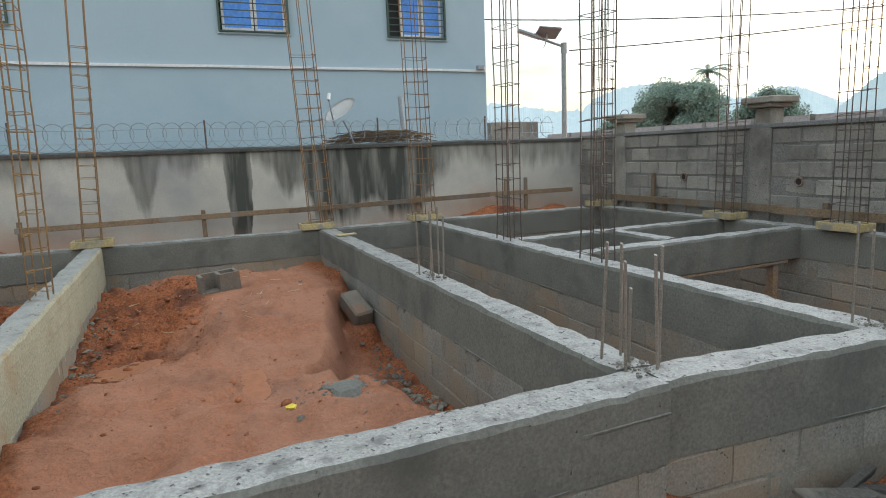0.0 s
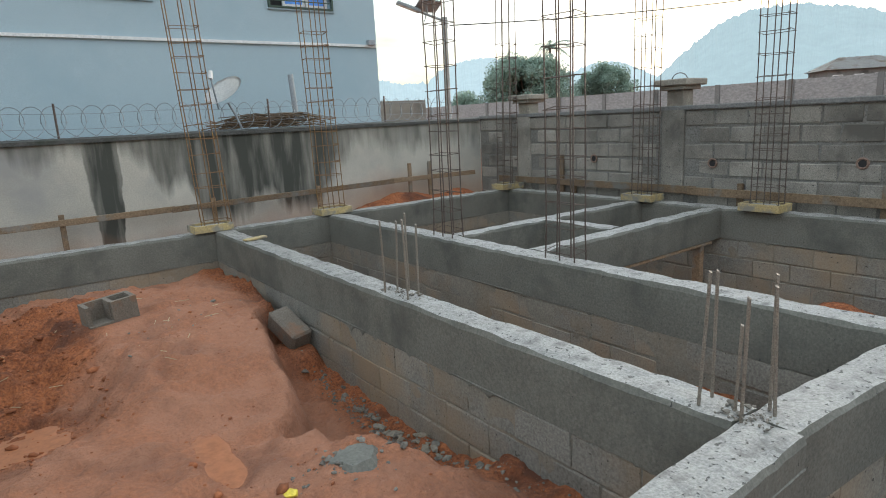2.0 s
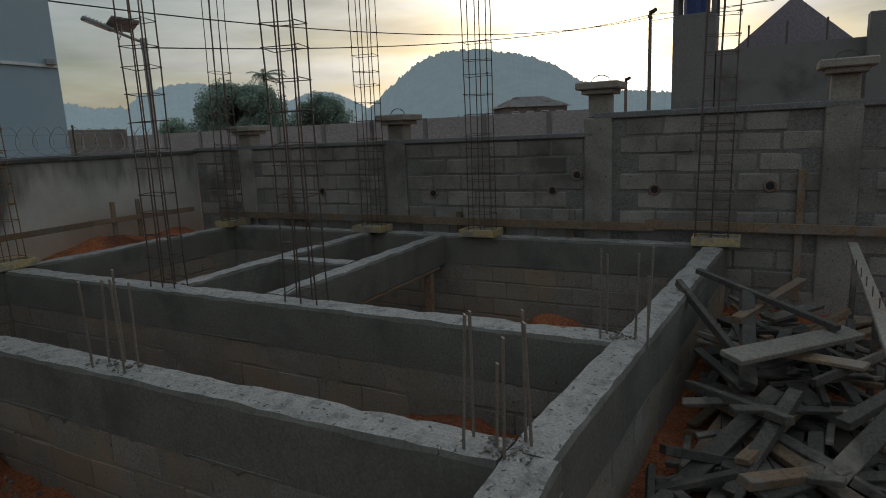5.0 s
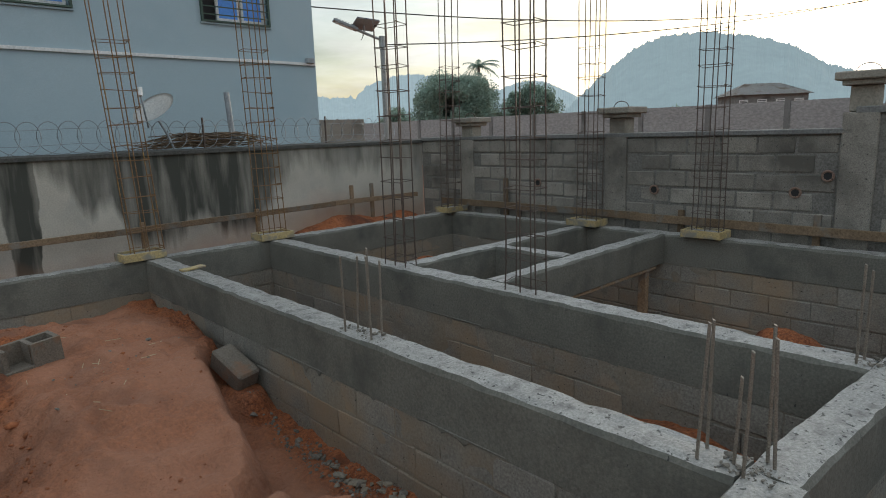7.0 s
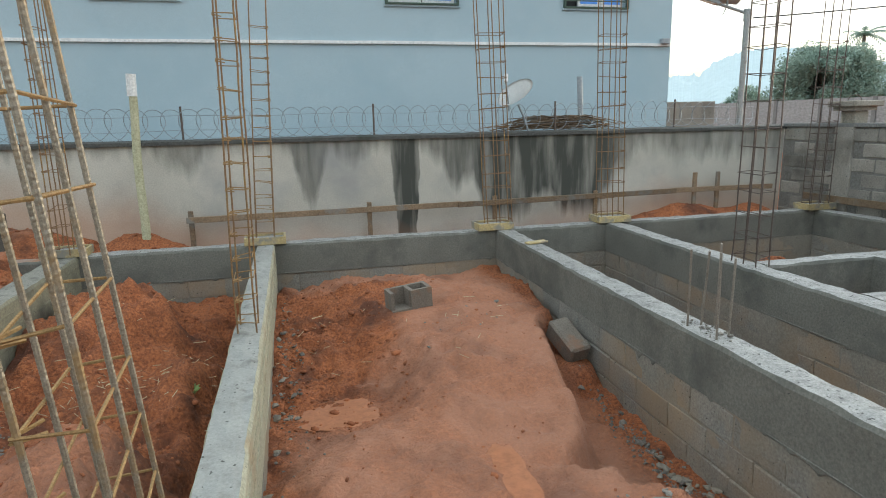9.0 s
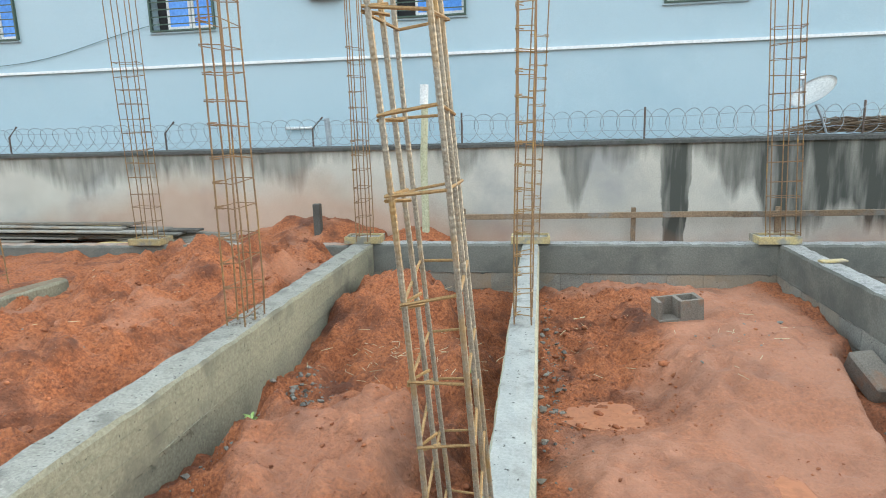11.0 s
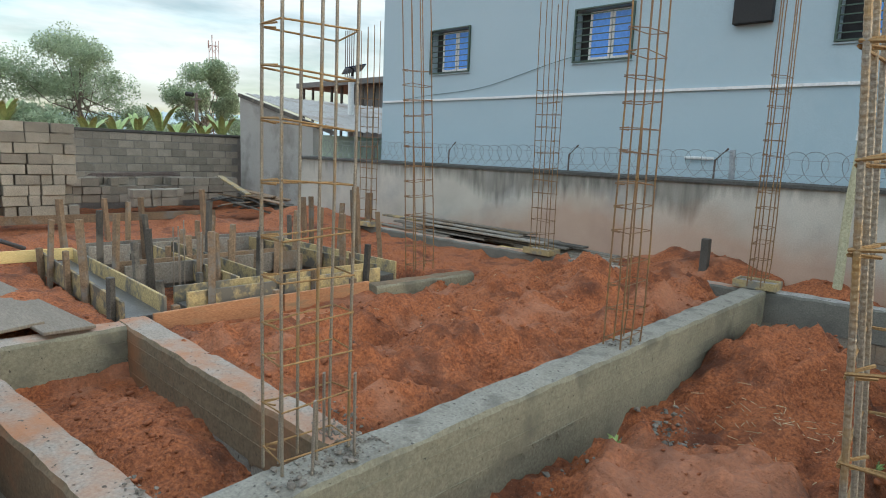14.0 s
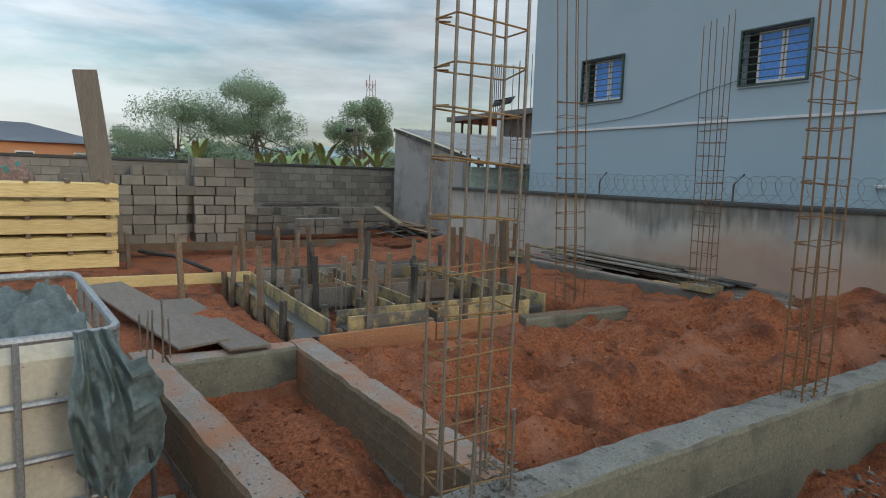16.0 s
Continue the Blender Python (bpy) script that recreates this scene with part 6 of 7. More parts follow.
def beam_crumb_spots(rr):
    for cx, cy, rx, ry, n in ((-3.42, 4.2, 0.09, 0.3, 260), (-3.5, 3.5, 0.35, 0.06, 160), (-3.42, 6.95, 0.08, 0.25, 120), (-3.62, 4.4, 0.16, 0.07, 240), (1.54, 3.66, 0.08, 0.1, 120), (1.54, 6.1, 0.07, 0.22, 90), (3.05, 3.55, 0.08, 0.12, 100), (-1.36, 4.3, 0.06, 0.3, 80)):
        for _ in range(n):
            yield cx + max(-rx, min(rx, rr.gauss(0, rx * 0.6))), cy + max(-ry, min(ry, rr.gauss(0, ry * 0.6))), 0.003 + 0.009 * rr.random() ** 4 + 0.02 * rr.random() ** 18


scatter("mortar_crumbs", "grey mortar crumbs left on the beam tops", "rubble", GRAVEL, beam_crumb_spots, 18, level=0.004)


def straw():
    rr = random.Random(31)
    bm = bmesh.new()
    for cx, cy, rx, ry, n in ((-2.5, 7.3, 0.5, 0.5, 60), (-2.0, 8.0, 0.5, 0.6, 40), (-0.9, 8.3, 0.3, 0.8, 25), (0.3, 7.9, 0.7, 0.8, 20), (-4.6, 7.0, 1.0, 1.5, 30)):
        for _ in range(n):
            x, y = cx + rr.gauss(0, rx * 0.6), cy + rr.gauss(0, ry * 0.6)
            if abs(x + 1.345) < 0.15:
                continue
            a, l = rr.uniform(0, 6.28), rr.uniform(0.03, 0.12)
            z = ground_z(x, y) + 0.012
            add_tube(bm, [(x, y, z), (x + l * math.cos(a), y + l * math.sin(a), z + rr.uniform(0, 0.03))], 0.0025, 3)
    ob = new("straw", mesh_of("straw", bm, material("dry_straw", (0.42, 0.34, 0.2), (0.6, 0.5, 0.32), 5, 0.8, 0, 40)))
    tagged(ob, "scattered dry straw and twigs on the soil", "straw", kind="stuff")


straw()
rag = thing("plastic_scrap", "crumpled yellow plastic scrap on the soil", "litter", pose(0.19, 5.04, ground_z(0.19, 5.04) + 0.01))
vs, fs = lump(random.Random(2), 0.045)
bm = bmesh.new()
bv = [bm.verts.new(v) for v in vs]
for f in fs:
    bm.faces.new([bv[k] for k in f])
part("scrap", bm, material("yellow_plastic", (0.6, 0.45, 0.04), (0.75, 0.6, 0.08), 9, 0.5, 0.2, 60), rag)


def weed(m, seed, h=0.07):
    rr = random.Random(seed)
    ob = thing("weed_tuft", "small green weed tuft in the soil", "weed", m, "weeds")
    bm = bmesh.new()
    for k in range(16):
        a, l = rr.uniform(0, 6.28), h * rr.uniform(0.6, 1.2)
        c, s = math.cos(a), math.sin(a)
        w = 0.008
        v = [bm.verts.new(p) for p in ((-s * w, c * w, 0), (s * w, -c * w, 0), (c * l * 0.4 + s * w, s * l * 0.4 - c * w, l * 0.7), (c * l * 0.8, s * l * 0.8, l * 0.75), (c * l * 0.4 - s * w, s * l * 0.4 + c * w, l * 0.7))]
        bm.faces.new(v)
    part("blades", bm, LEAF_BANANA, ob)


for k, (x, y) in enumerate(((-2.9, 5.9), (-1.8, 7.4), (-9.7, 4.1), (-10.1, 4.3), (-2.2, 6.9))):
    weed(pose(x, y, ground_z(x, y) - 0.01), k)

# boards laid out along the walls
ledger = thing("batter_board", "weathered setting-out board on stakes along the rendered wall", "batter board", group="setting-out boards")
for a, b in (((-2.32, 11.0, 0.19), (1.25, 11.02, 0.215)), ((1.2, 10.99, 0.21), (4.6, 11.0, 0.245)), ((4.55, 11.02, 0.25), (6.3, 11.0, 0.24))):
    m, L = along(a, b, 90)
    plank("board", L, 0.075, 0.03, WOOD_BROWN, ledger, m)
for x in (-2.27, -0.02, 1.75, 3.3, 4.95, 5.35):
    h = 0.30 if x < 4 else 0.5
    part("stake", box((x - 0.03, 11.035, -0.4), (x + 0.03, 11.075, h), 0.004), WOOD_BROWN, ledger)
ledger = thing("batter_board", "dark setting-out board on stakes along the block wall", "batter board", group="setting-out boards")
for a, b in (((6.52, 10.6, 0.13), (6.52, 6.9, 0.14)), ((6.50, 7.0, 0.13), (6.51, 3.9, 0.13)), ((6.52, 4.0, 0.16), (6.52, 1.6, 0.15))):
    m, L = along(a, b, 90)
    plank("board", L, 0.1, 0.03, WOOD_BROWN, ledger, m)
for y, h in ((9.2, 0.55), (8.95, 0.2), (6.35, 0.25), (4.85, 0.3), (2.5, 0.75)):
    part("stake", box((6.55, y - 0.035, -0.6), (6.595, y + 0.035, h), 0.004), WOOD_BROWN, ledger)
ledger = thing("batter_board", "pale setting-out board with nails on stakes", "batter board", group="setting-out boards")
m, L = along((5.95, 2.1, 0.12), (2.55, 2.24, 0.12), 4)
plank("board", L, 0.075, 0.035, WOOD_GREY, ledger, m)
for x in (5.6, 4.3, 2.7):
    part("stake", box((x - 0.03, 2.15 - 0.06, -0.95), (x + 0.03, 2.15 - 0.02, 0.1), 0.004), WOOD_DARK, ledger)
for k in range(6):
    x = 3.4 + 0.28 * k
    part("nail", tube([(x, 2.19, 0.13), (x + 0.01, 2.19, 0.2)], 0.004, 5), REBAR_DARK, ledger)

# heap of offcuts outside the front beam
heap = thing("timber_heap", "tangled heap of dark timber offcuts and boards, coloured darker for shade", "timber pile", pose(0, 0, 0))
rr = random.Random(17)
BIG = (((3.25, 2.95, -0.12), (4.15, 2.25, -0.16), 0.16, 0.035, WOOD_GREY, 8), ((3.9, 2.95, -0.08), (5.4, 2.5, -0.12), 0.08, 0.05, WOOD_BROWN, 0), ((4.4, 2.75, -0.2), (5.0, 2.4, -0.22), 0.10, 0.03, WOOD_DARK, 5),
       ((3.3, 2.85, -0.3), (4.4, 2.9, -0.02), 0.09, 0.06, WOOD_DARK, 20), ((3.0, 2.4, -0.32), (3.5, 2.0, -0.2), 0.08, 0.05, WOOD_DARK, 0), ((3.6, 2.1, -0.4), (4.6, 1.95, -0.1), 0.08, 0.06, WOOD_DARK, 10),
       ((4.35, 3.38, 0.05), (3.55, 2.85, -0.3), 0.045, 0.06, WOOD_DARK, 0), ((4.75, 3.28, 0.06), (4.0, 2.35, -0.1), 0.05, 0.04, WOOD_DARK, 0), ((2.5, 3.2, -0.68), (3.4, 2.7, -0.35), 0.1, 0.05, WOOD_DARK, 15), ((2.6, 2.9, -0.62), (3.3, 2.6, -0.3), 0.08, 0.06, WOOD_DARK, 0))
for a, b, w, t, mt, roll in BIG:
    m, L = along(a, b, roll)
    plank("board", L, w, t, mt, heap, m)
# dark boards, added up to the beam, stand in for the shade there
for k in range(190):
    cx, cy = rr.uniform(2.0, 5.6), rr.uniform(2.1, 3.35)
    lvl = -0.72 + 0.5 * rr.random() * math.exp(-((cx - 4.1) / 1.3) ** 2)
    L, yaw = rr.uniform(0.35, 1.05), rr.choice((rr.gauss(0.6, 0.5), rr.gauss(-0.7, 0.5), rr.uniform(0, 3.1)))
    tilt = rr.gauss(0, 0.16)
    dy = abs(math.sin(yaw)) * L / 2
    cy = min(cy, 3.34 - 0.0687 * (cx - 1.54) - dy)
    m = Matrix.Translation((cx, cy, lvl + abs(tilt) * L * 0.3)) @ Euler((rr.uniform(-0.4, 0.4), tilt, yaw)).to_matrix().to_4x4()
    plank("board", L, rr.choice((0.04, 0.06, 0.08, 0.11)), rr.choice((0.025, 0.035, 0.05)), rr.choice((WOOD_DARK, WOOD_DARK, WOOD_DARK, WOOD_DARK, WOOD_BROWN)), heap, m)
sheetp = thing("plank_bundle", "cement-smeared planks lying below the front beam", "planks", pose(0, 0, 0))
for k in range(6):
    m, L = along((2.3 + 0.1 * k, 2.2 + 0.12 * k, -0.66 + 0.012 * k), (3.6 + 0.08 * k, 2.05 + 0.12 * k, -0.64 + 0.012 * k))
    plank("board", L, 0.11, 0.03, WOOD_DARK, sheetp, m)

# long boards stacked at the foot of the north wall
stackn = thing("plank_stack", "long weathered scaffold planks stacked along the wall", "planks", pose(0, 0, 0))
rr = random.Random(23)
for k in range(20):
    x0 = -10.6 + rr.uniform(0, 2.4)
    L = rr.uniform(1.8, 3.0)
    y = 10.52 + rr.uniform(-0.14, 0.36)
    z = -0.08 + 0.02 * k * rr.uniform(0.6, 0.8)
    m, L = along((x0, y, z), (min(x0 + L, -5.7), y - rr.uniform(0.0, 0.12), z - rr.uniform(0, 0.03)), rr.uniform(-3, 3))
    plank("board", L, rr.choice((0.15, 0.2, 0.24)), 0.028, rr.choice((WOOD_GREY, WOOD_GREY, WOOD_PLANK, WOOD_FORM, WOOD_DARK)), stackn, m)
for k in range(8):
    m, L = along((-7.6 + 0.1 * k, 10.72 - 0.045 * k, 0.08 - 0.022 * k), (-5.4 + 0.02 * k, 10.62 - 0.05 * k, 0.02 - 0.018 * k))
    plank("board", L, 0.14, 0.028, WOOD_PLANK if k % 2 else WOOD_GREY, stackn, m)
m, L = along((-7.3, 10.35, -0.06), (-6.3, 10.28, -0.05))
plank("board", L, 0.12, 0.03, WOOD_YELLOW, stackn, m, "freshly cut pale board")
postd = thing("short_post", "short dark timber post by the wall", "post", pose(-4.25, 10.75, -0.2))
part("shaft", box((-0.05, -0.05, 0), (0.05, 0.05, 0.62), 0.008), WOOD_DARK, postd)
postd = thing("short_post", "short brown timber post in the soil", "post", pose(-11.0, 10.7, -0.2))
part("shaft", box((-0.05, -0.05, 0), (0.05, 0.05, 0.72), 0.008), WOOD_BROWN, postd)

# props under the tie beam
prop = thing("timber_prop", "rough timber prop under the tie beam", "prop", pose(5.85, 6.44, -1.2))
part("shaft", box((-0.04, -0.05, 0), (0.04, 0.05, 0.84), 0.006), WOOD_BROWN, prop)
m, L = along((4.2, 6.45, -0.385), (6.0, 6.46, -0.385))
soffit = thing("soffit_board", "timber soffit board under the tie beam", "formwork", pose(0, 0, 0))
plank("board", L, 0.2, 0.03, WOOD_BROWN, soffit, m)
offcuts = thing("timber_offcuts", "a few timber offcuts lying in the far pit", "timber", pose(0, 0, 0))
for k, (x, y, rz) in enumerate(((4.3, 6.05, 20), (4.7, 5.9, -35), (5.0, 6.1, 70), (4.5, 5.7, 5))):
    plank("board", 0.5 + 0.1 * k, 0.08, 0.04, WOOD_BROWN, offcuts, pose(x, y, ground_z(x, y) + 0.07, 0, -8, rz))
loose = thing("board_offcut", "small pale board lying across the beam", "board", pose(1.58, 9.1, 0.016, 0, 0, 15))
plank("board", 0.26, 0.09, 0.02, WOOD_COLLAR, loose, Matrix.Identity(4))

# ---- footing formwork in the west ----


def formwork(label, a, b, gap, stakes, seed, top=0.06, h=0.24):
    """Two board faces held by stakes, with damp concrete between."""
    rr = random.Random(seed)
    ob = thing("formwork", label, "formwork", group="footing formwork")
    a, b = Vector((*a, 0)), Vector((*b, 0))
    d = (b - a).normalized()
    n = Vector((-d.y, d.x, 0))
    for s in (-1, 1):
        m, L = along(a + n * s * gap / 2 + Vector((0, 0, top - h / 2)), b + n * s * gap / 2 + Vector((0, 0, top - h / 2)), 90)
        plank("board", L, h, 0.028, rr.choice((WOOD_FORM, WOOD_FORM, WOOD_COLLAR, WOOD_BROWN, WOOD_GREY)), ob, m)
        for k in range(stakes):
            f = (k + rr.uniform(0.2, 0.8)) / stakes
            p = a + (b - a) * f + n * s * (gap / 2 + 0.05)
            hh = rr.choice((0.08, 0.2, 0.35, 0.55)) * rr.uniform(0.8, 1.2)
            part("stake", box((-0.03, -0.025, -0.5), (0.03, 0.025, top + hh), 0.004), rr.choice((WOOD_BROWN, WOOD_BROWN, WOOD_DARK)), ob, m=Matrix.Translation(p) @ Euler((rr.gauss(0, 0.04), rr.gauss(0, 0.04), rr.uniform(0, 1))).to_matrix().to_4x4())
    m, L = along(a + Vector((0, 0, top - 0.22)), b + Vector((0, 0, top - 0.22)))
    plank("concrete", L - 0.04, gap - 0.032, 0.14, WET_CONC, ob, m, "dark wet concrete in the trench")
    return ob


FORML = "footing formwork of cement-stained boards held by stakes"
formwork(FORML, (-9.7, 4.75), (-6.62, 4.62), 0.34, 5, 1)
formwork(FORML, (-9.6, 5.95), (-7.0, 5.85), 0.32, 4, 2)
formwork(FORML, (-9.5, 7.35), (-6.75, 7.45), 0.32, 4, 3)
formwork(FORML, (-6.8, 5.0), (-6.72, 7.2), 0.3, 4, 4)
formwork(FORML, (-8.3, 5.0), (-8.25, 7.1), 0.3, 3, 5)
formwork(FORML, (-9.8, 5.1), (-9.7, 7.9), 0.3, 3, 6)
starter_bars("thin steel bars standing in the footing formwork", pose(-7.55, 5.3, -0.1), ((-0.1, 0, 0.62), (0.05, 0.05, 0.7), (0.15, -0.05, 0.66), (0.3, 0.1, 0.6), (0.26, -0.08, 0.5)), 11)
for k, (x, y, h, rz) in enumerate(((-9.0, 3.95, 0.62, 5), (-10.2, 5.0, 0.66, 20), (-11.4, 5.9, 0.55, 10), (-11.2, 4.3, 0.5, 0), (-10.9, 7.2, 0.7, 15), (-10.0, 8.5, 0.62, 30), (-8.4, 8.3, 0.85, 0), (-7.7, 7.8, 0.95, 8), (-11.9, 3.7, 0.45, 0))):
    st = thing("stake", "rough timber stake driven into red soil", "stake", pose(x, y, -0.4, 2, -2, rz), "lone stakes")
    part("shaft", box((-0.04, -0.03, 0), (0.04, 0.03, h + 0.35), 0.005), WOOD_BROWN, st)
for label, a, b, mt in (("long reddish board staked across the soil", (-12.9, 3.6, 0.06), (-12.2, 8.0, 0.1), WOOD_BROWN), ("pale yellow form board on edge in the soil", (-9.85, 2.9, 0.0), (-9.55, 4.9, 0.01), WOOD_YELLOW)):
    bd = thing("form_board", label, "board")
    m, L = along(a, b, 90)
    plank("board", L, 0.14, 0.03, mt, bd, m)
WOOD_ORANGE = material("mud_washed_board", (0.30, 0.135, 0.06), (0.44, 0.22, 0.11), 2.5, 0.8, 0.4, 30, stretch=(1, 1, 4), stain=(0.24, 0.16, 0.09), stain_scale=2.5)
for a, b in (((-6.26, 4.55, -0.1), (-6.24, 5.72, -0.09)), ((-6.25, 5.74, -0.11), (-6.22, 6.74, -0.1))):
    bd = thing("form_board", "orange mud-washed form board on edge beside a puddle", "board", group="mud-washed boards")
    m, L = along(a, b, 90)
    plank("board", L, 0.24, 0.03, WOOD_ORANGE, bd, m)
for y in (4.75, 5.7, 6.6):
    st = thing("stake", "short muddy stake holding a form board", "stake", pose(-6.31, y, -0.4), "lone stakes")
    part("shaft", box((-0.03, -0.03, 0), (0.03, 0.03, 0.45), 0.004), WOOD_BROWN, st)
walk1 = thing("walkway_board", "grey cement-stained board laid as a ramp over soil", "board", group="walkway boards")
m, L = along((-9.4, 3.15, 0.05), (-6.3, 3.62, 0.05), 2)
plank("board", L, 0.40, 0.025, WOOD_PLANK, walk1, m)
walk1 = thing("walkway_board", "grey cement-stained board resting on the beam corner", "board", group="walkway boards")
m, L = along((-8.2, 3.72, 0.04), (-6.1, 3.92, 0.035), -2)
plank("board", L, 0.34, 0.025, WOOD_PLANK, walk1, m)

# ---- bundle of fresh timber, block stacks ----
bundle = thing("timber_bundle", "stack of fresh yellow timber planks with spacer sticks", "timber stack", pose(-11.8, 0, -0.16))
rr = random.Random(41)
for lay in range(5):
    z = 0.06 + lay * 0.262
    for k in range(5):
        y1 = 3.56 + rr.uniform(-0.03, 0.03)
        part("plank", box((-0.05 - 0.24 * k - 0.05, -0.6, z), (-0.24 * k + rr.uniform(-0.015, 0.015), y1, z + 0.205), 0.006), WOOD_BUNDLE, bundle)
    for y in (3.42, 2.92, 2.42, 1.92, 1.42, 0.9, 0.3):
        part("spacer_stick", box((-1.1, y - 0.03, z + 0.207), (0.03 + rr.uniform(0, 0.03), y + 0.03, z + 0.26)), WOOD_BROWN, bundle)
for y in (3.4, 2.0, 0.6):
    part("bearer", box((-1.1, y - 0.05, -0.05), (0.02, y + 0.05, 0.058)), WOOD_BROWN, bundle)
upright = thing("upright_plank", "weathered wide plank propped upright behind the timber", "plank", pose(-12.98, 3.62, -0.2, 6.5, -2, 5))
part("board", box((-0.03, -0.175, 0), (0.03, 0.175, 3.17), 0.006), WOOD_PLANK, upright)

STACK_BLOCKS = [block_mesh("block", 0.395, 0.195, 0.19, BLOCK_STACK, 120 + s) for s in range(5)]
STACK_ENDS = [block_mesh("block", 0.19, 0.195, 0.19, BLOCK_STACK, 140 + s) for s in range(4)]


def block_stack(label, x, y0, y1, courses, depth, z0, seed, ragged=0):
    """Dry-stacked cement blocks, laid flat or on end, with uneven faces."""
    rr = random.Random(seed)
    ob = thing("block_stack", label, "block stack", pose(0, 0, 0), "stacks of cement blocks")
    for d in range(depth):
        for c in range(courses - (d % 2) * ragged):
            y = y0 + rr.uniform(0, 0.03)
            while y < y1 - 0.15:
                if rr.random() < 0.8:
                    me, w = STACK_BLOCKS[rr.randrange(5)], 0.404
                else:
                    me, w = STACK_ENDS[rr.randrange(4)], 0.2
                if y + w > y1 + 0.1:
                    break
                if not (c == courses - 1 and ragged and rr.random() < 0.3):
                    shared("block", me, ob, Matrix.LocRotScale((x - d * 0.22 + rr.uniform(-0.035, 0.035), y + w / 2, z0 + (c + 0.5) * 0.2), Euler((0, 0, math.pi / 2 + rr.uniform(-0.05, 0.05))), (1, 1, rr.uniform(0.95, 1.03))))
                y += w + rr.uniform(0.003, 0.02)
    return ob


block_stack("tall dry stack of new grey cement blocks", -15.22, 3.7, 5.28, 8, 3, -0.14, 1, 1)
block_stack("tall dry stack of new grey cement blocks", -15.2, 5.29, 6.62, 9, 3, -0.14, 2)
block_stack("lower dry stack of grey cement blocks", -15.9, 0.6, 3.65, 7, 2, -0.14, 3, 1)
block_stack("low rows of grey cement blocks by the wall", -17.6, 6.9, 11.2, 3, 3, -0.14, 4, 1)
block_stack("low rows of grey cement blocks on the ground", -16.3, 8.0, 9.3, 2, 2, -0.14, 5)
mesh_pile = thing("mesh_pile", "pile of thin steel mesh mats on the blocks", "steel mesh", pose(-17.7, 8.6, 0.47))
bm = bmesh.new()
for k in range(26):
    add_tube(bm, [(-0.3, -1.0 + 0.08 * k, 0.02 + 0.02 * (k % 3)), (0.35, -1.0 + 0.08 * k, 0.05 + 0.02 * (k % 3))], 0.008, 4)
for k in range(9):
    add_tube(bm, [(-0.3 + 0.08 * k, -1.0, 0.03 + 0.02 * (k % 4)), (-0.3 + 0.08 * k, 1.0, 0.06 + 0.02 * (k % 4))], 0.008, 4)
part("mesh_mat", bm, REBAR_DARK, mesh_pile)
dark_pile = thing("timber_heap", "low heap of dark boards below the shed wall", "timber pile", pose(0, 0, 0))
rr = random.Random(52)
for k in range(26):
    a = rr.gauss(0.2, 0.5)
    m = Matrix.Translation((-15.0 + rr.uniform(-0.9, 0.9), 10.4 + rr.uniform(-0.4, 0.4), -0.08 + 0.4 * rr.random() * rr.random())) @ Euler((rr.uniform(-0.2, 0.2), rr.gauss(0, 0.12), a)).to_matrix().to_4x4()
    plank("board", rr.uniform(0.8, 1.7), 0.14, 0.03, rr.choice((WOOD_DARK, WOOD_DARK, WOOD_BROWN)), dark_pile, m)
m, L = along((-15.4, 9.7, 0.62), (-14.4, 9.9, 0.25))
plank("board", L, 0.16, 0.03, WOOD_COLLAR, dark_pile, m, "pale board leaning on the heap")
rubbish = thing("sack_heap", "heap of rubbish sacks and rags behind the timber", "rubbish", pose(-14.4, 1.9, 0.0))
bm = bmesh.new()
bmesh.ops.create_icosphere(bm, subdivisions=4, radius=1.0)
for v in bm.verts:
    v.co = Vector((v.co.x * 0.7, v.co.y * 0.8, max(-0.1, v.co.z * 1.5))) * (1 + 0.25 * noise.fractal(v.co * 2.4, 0.8, 2.1, 4))
part("mound", bm, material("mixed_rags", (0.16, 0.09, 0.07), (0.3, 0.2, 0.16), 4, 0.8, 0.6, 20, stain=(0.05, 0.22, 0.2), stain_scale=3, stain_at=(0.58, 0.64)), rubbish)
pipe = thing("hose", "bent black plastic pipe on the soil", "pipe", pose(-11.2, 4.15, -0.1))
part("tube", tube([(-1.2, -0.25, 0.16), (-0.5, -0.15, 0.2), (0.0, 0.05, 0.22), (0.35, 0.3, 0.12), (0.3, 0.55, 0.0)], 0.03, 8), WIREB, pipe)

# ---- liquid container with tarpaulin ----
ibc = thing("liquid_container", "dirty cream plastic tank in a galvanised tube cage", "liquid container", pose(-5.09, 2.28, -0.43, 0, 4.3, 6))
HX, HY, HT = 0.60, 0.52, 1.15
part("pallet", box((-HX, -HY, 0.0), (HX, HY, 0.12), 0.01), WOOD_BROWN, ibc)
bm = box((-HX + 0.04, -HY + 0.04, 0.13), (HX - 0.04, HY - 0.04, HT - 0.05), 0.06)
bmesh.ops.subdivide_edges(bm, edges=bm.edges[:], cuts=2, use_grid_fill=True)
for v in bm.verts:
    v.co += v.co.normalized() * 0.012 * noise.noise(v.co * 3)
for f in [f for f in bm.faces if f.normal.z > 0.9 and f.calc_center_median().z > HT - 0.12]:
    bm.faces.remove(f)
part("bottle", bm, PLASTIC_CREAM, ibc, "cream plastic tank cut open at the top")


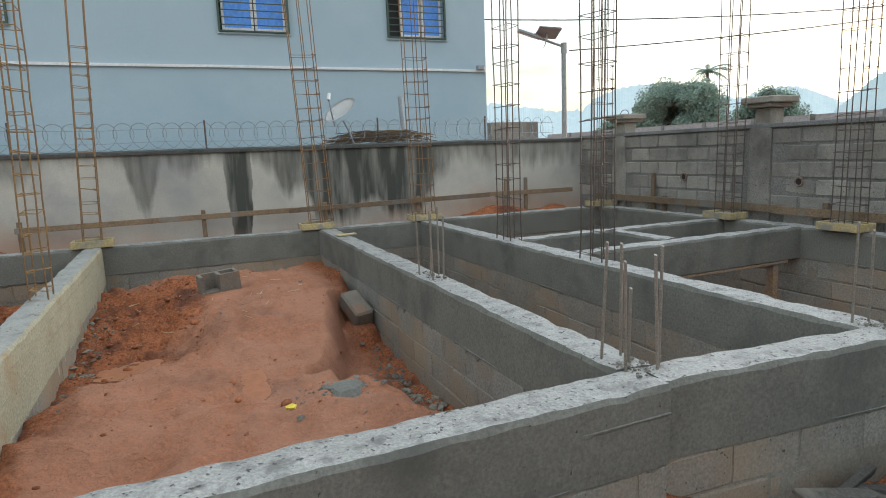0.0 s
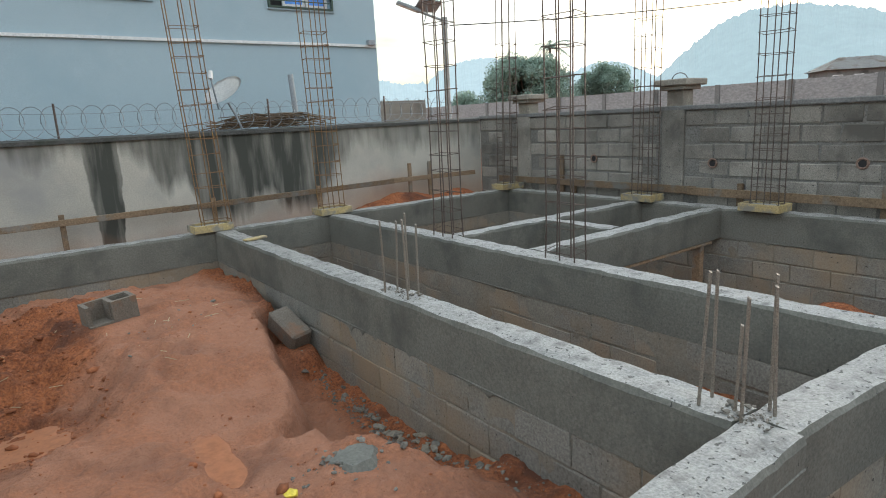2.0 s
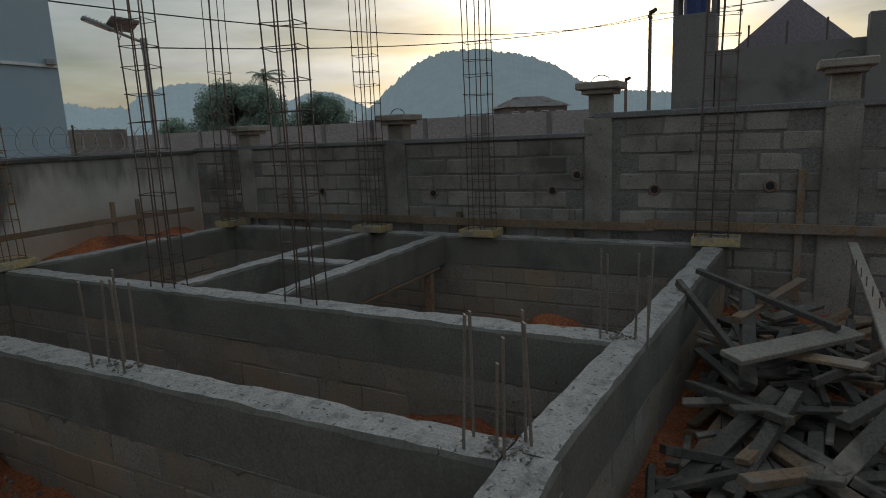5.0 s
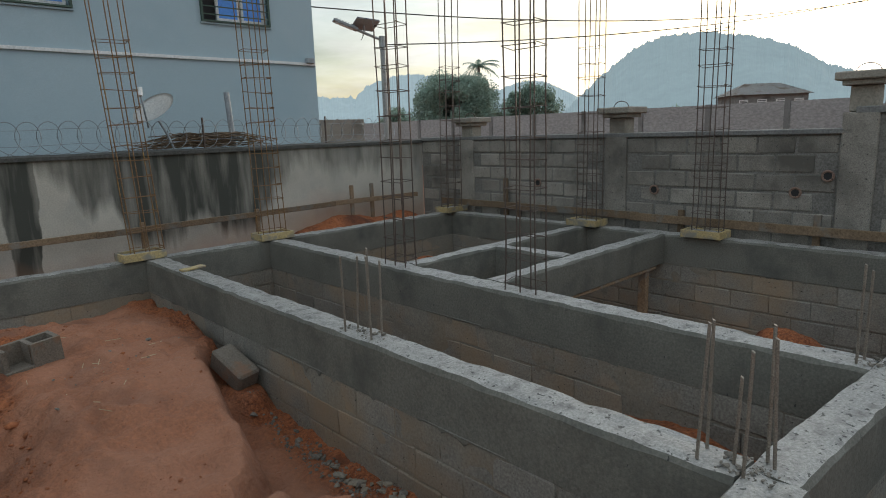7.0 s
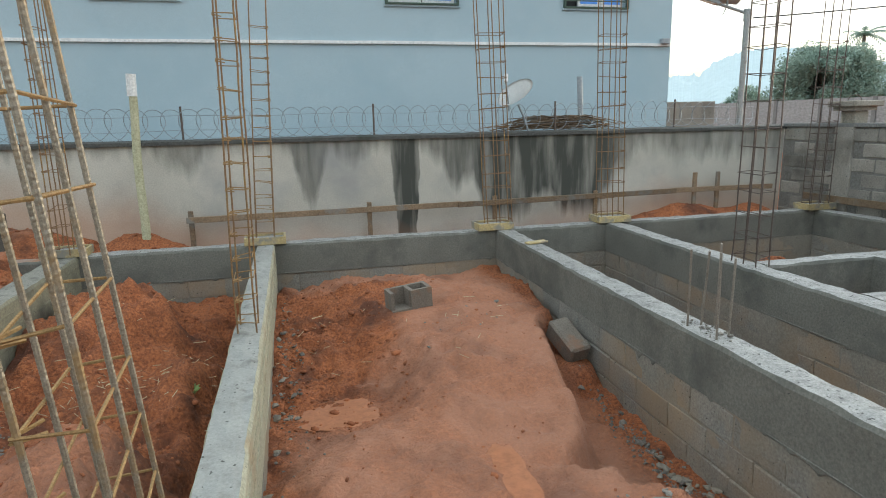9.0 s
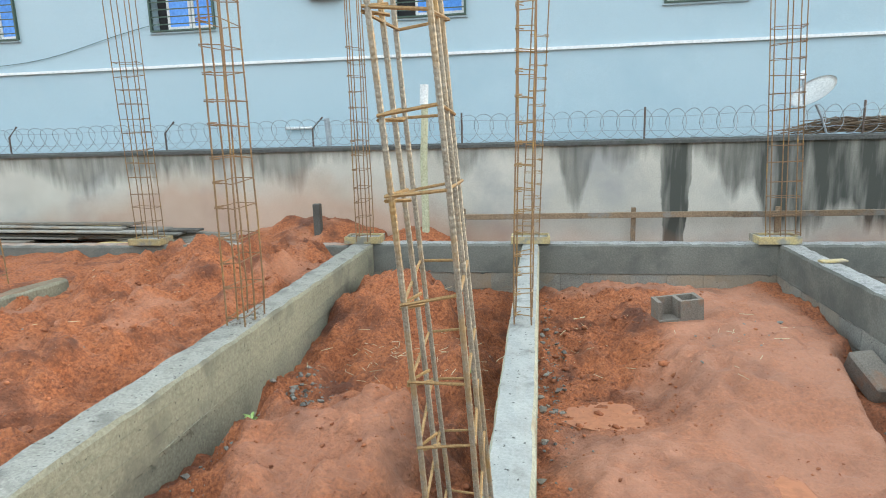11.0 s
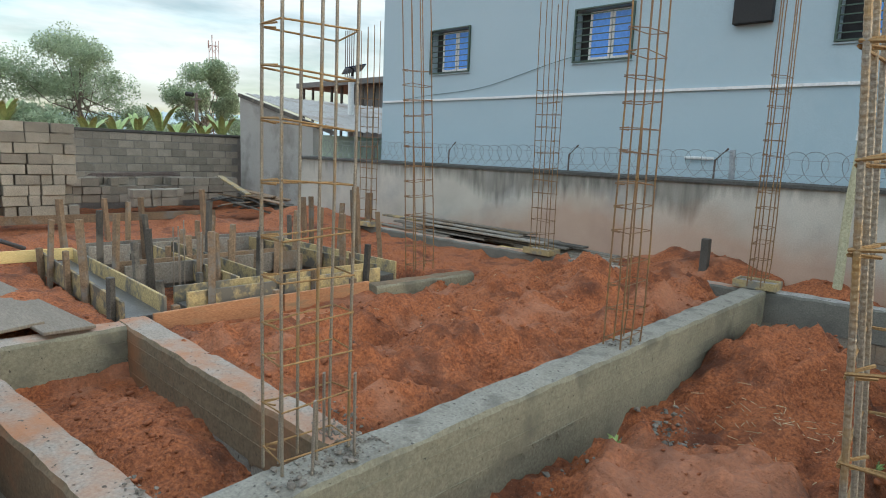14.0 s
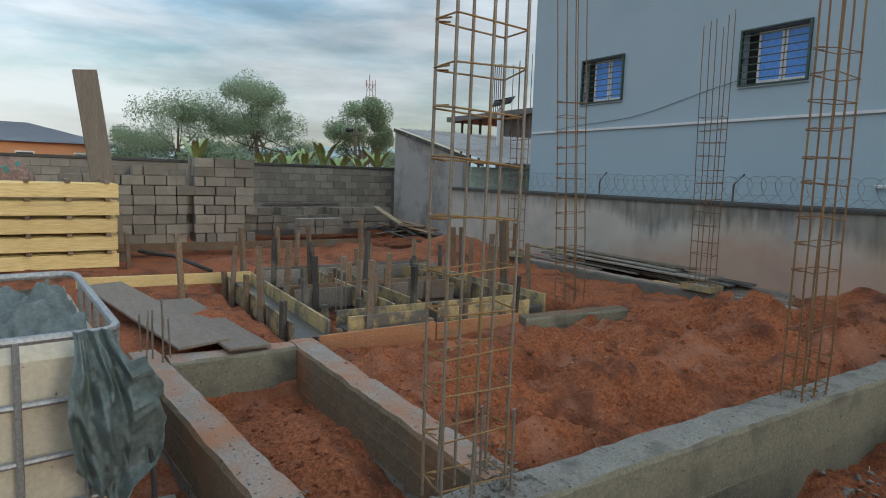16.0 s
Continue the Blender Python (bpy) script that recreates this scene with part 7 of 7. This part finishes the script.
def ring(z, r=0.016, inset=0.0):
    pts = []
    c = 0.09
    for cx, cy, a0 in ((HX - c, HY - c, 0), (-HX + c, HY - c, 90), (-HX + c, -HY + c, 180), (HX - c, -HY + c, 270)):
        for k in range(6):
            a = radians(a0 + 18 * k)
            pts.append((cx + (c - inset) * math.cos(a), cy + (c - inset) * math.sin(a), z))
    return tube(pts, r, 8, closed=True)


for z, r in ((HT, 0.021), (0.86, 0.016), (0.6, 0.016), (0.36, 0.016), (0.15, 0.021)):
    part("rail", ring(z, r), GALV, ibc)
for k in range(5):
    x = -HX + 0.12 + (2 * HX - 0.24) * k / 4
    for y in (-HY, HY):
        part("upright_tube", tube([(x, y * 1.02, 0.12), (x, y * 1.02, HT)], 0.0145, 8), GALV, ibc)
for k in range(4):
    y = -HY + 0.14 + (2 * HY - 0.28) * k / 3
    for x in (-HX, HX):
        part("upright_tube", tube([(x * 1.02, y, 0.12), (x * 1.02, y, HT)], 0.0145, 8), GALV, ibc)

tarp = thing("tarpaulin", "crumpled grey-green tarpaulin hanging over the tank rim", "tarpaulin", pose(-5.09, 2.28, -0.43, 0, 4.3, 6))


def cloth(rows, cols, fn, thick=0.004):
    bm = bmesh.new()
    g = [[bm.verts.new(fn(i / (rows - 1), j / (cols - 1))) for j in range(cols)] for i in range(rows)]
    for i in range(rows - 1):
        for j in range(cols - 1):
            bm.faces.new((g[i][j], g[i + 1][j], g[i + 1][j + 1], g[i][j + 1]))
    bmesh.ops.solidify(bm, geom=bm.faces[:], thickness=thick)
    return bm


def pleat(a):
    """A sharp-crested fold, 0 to 1."""
    return 1 - abs(2 * (a - math.floor(a)) - 1)


def hang(u, v):
    """u down the drop, v across the cloth: gathered at the rim, swinging clear of the corner, tied up like a bag at its foot."""
    wide = 0.42 + 0.58 * smooth(0.02, 0.5, u) - 0.5 * smooth(0.78, 1.0, u) ** 2
    s = -0.14 + (v - 0.42) * 0.36 * wide + 0.08 * u - 0.03 * smooth(0.8, 1.0, u)
    warp = 0.5 * noise.noise((v * 2.2, u * 2.4, 5)) + 0.12 * noise.noise((v * 6, u * 6, 9))
    fold = 0.10 * pleat(2.6 * v + 0.8 * u + warp) + 0.045 * pleat(5.3 * v - 1.1 * u + 1.7 * warp) + 0.05 * noise.noise((v * 3.5, u * 3.0, 1))
    fold += 0.03 * pleat(2.0 * u + 1.9 * v + 2 * warp) * smooth(0.15, 0.5, u) + 0.022 * pleat(3.4 * u - 3.2 * v + 3 * warp) + 0.03 * abs(noise.noise((v * 9, u * 8, 3)))
    off = 0.03 + (0.3 + 0.7 * smooth(0.0, 0.25, u)) * fold + 0.05 * math.sin(2.6 * u) * smooth(0.0, 0.2, u)
    drop = 0.78 * u * (0.86 + 0.14 * math.sin(3.1 * v)) + 0.04 * noise.noise((v * 5, 2, 2)) * u
    if s < 0:
        return (HX + 0.02 + off, HY + s + 0.01, HT + 0.035 - drop)
    return (HX - 0.45 * s + 0.02 + off * 0.55, HY + 0.02 + s * 0.6 + off * 0.4, HT + 0.035 - drop)


part("drape", cloth(64, 60, hang), TARP, tarp, smooth=True)


def crumple(u, v):
    x, y = -HX + 0.08 + (2 * HX - 0.18) * u, -HY + 0.2 + (2 * HY - 0.3) * v
    z = HT - 0.17 + 0.17 * smooth(0.15, 0.8, v) * smooth(0.0, 0.3, u) * smooth(1.0, 0.85, u) + 0.12 * noise.fractal((u * 5, v * 4, 2), 0.9, 2.1, 4)
    return (x, y, z)


part("bunched_top", cloth(60, 54, crumple), TARP, tarp, smooth=True)
hose = thing("hose", "blue-grey plastic pipe hanging beside the tank", "pipe", pose(-4.42, 2.98, ground_z(-4.42, 2.98)))
part("tube", tube([(0.0, 0.0, 0.62), (0.015, 0.01, 0.4), (0.03, 0.0, 0.18), (0.02, -0.03, 0.02), (0.1, -0.2, 0.02)], 0.013, 8), WIREB, hose)
scrap = thing("board_offcut", "splintered board ends beside the tank", "board", pose(-4.72, 3.03, ground_z(-4.72, 3.03) + 0.05, 0, 0, 12))
plank("board", 0.42, 0.1, 0.03, WOOD_BROWN, scrap, pose(0, 0, 0, 3, -4, 5))
plank("board", 0.36, 0.09, 0.03, WOOD_GREY, scrap, pose(0.05, 0.05, 0.035, 0, 3, -18))
plank("board", 0.5, 0.07, 0.04, WOOD_DARK, scrap, pose(-0.15, -0.06, 0.0, 0, 0, 75))
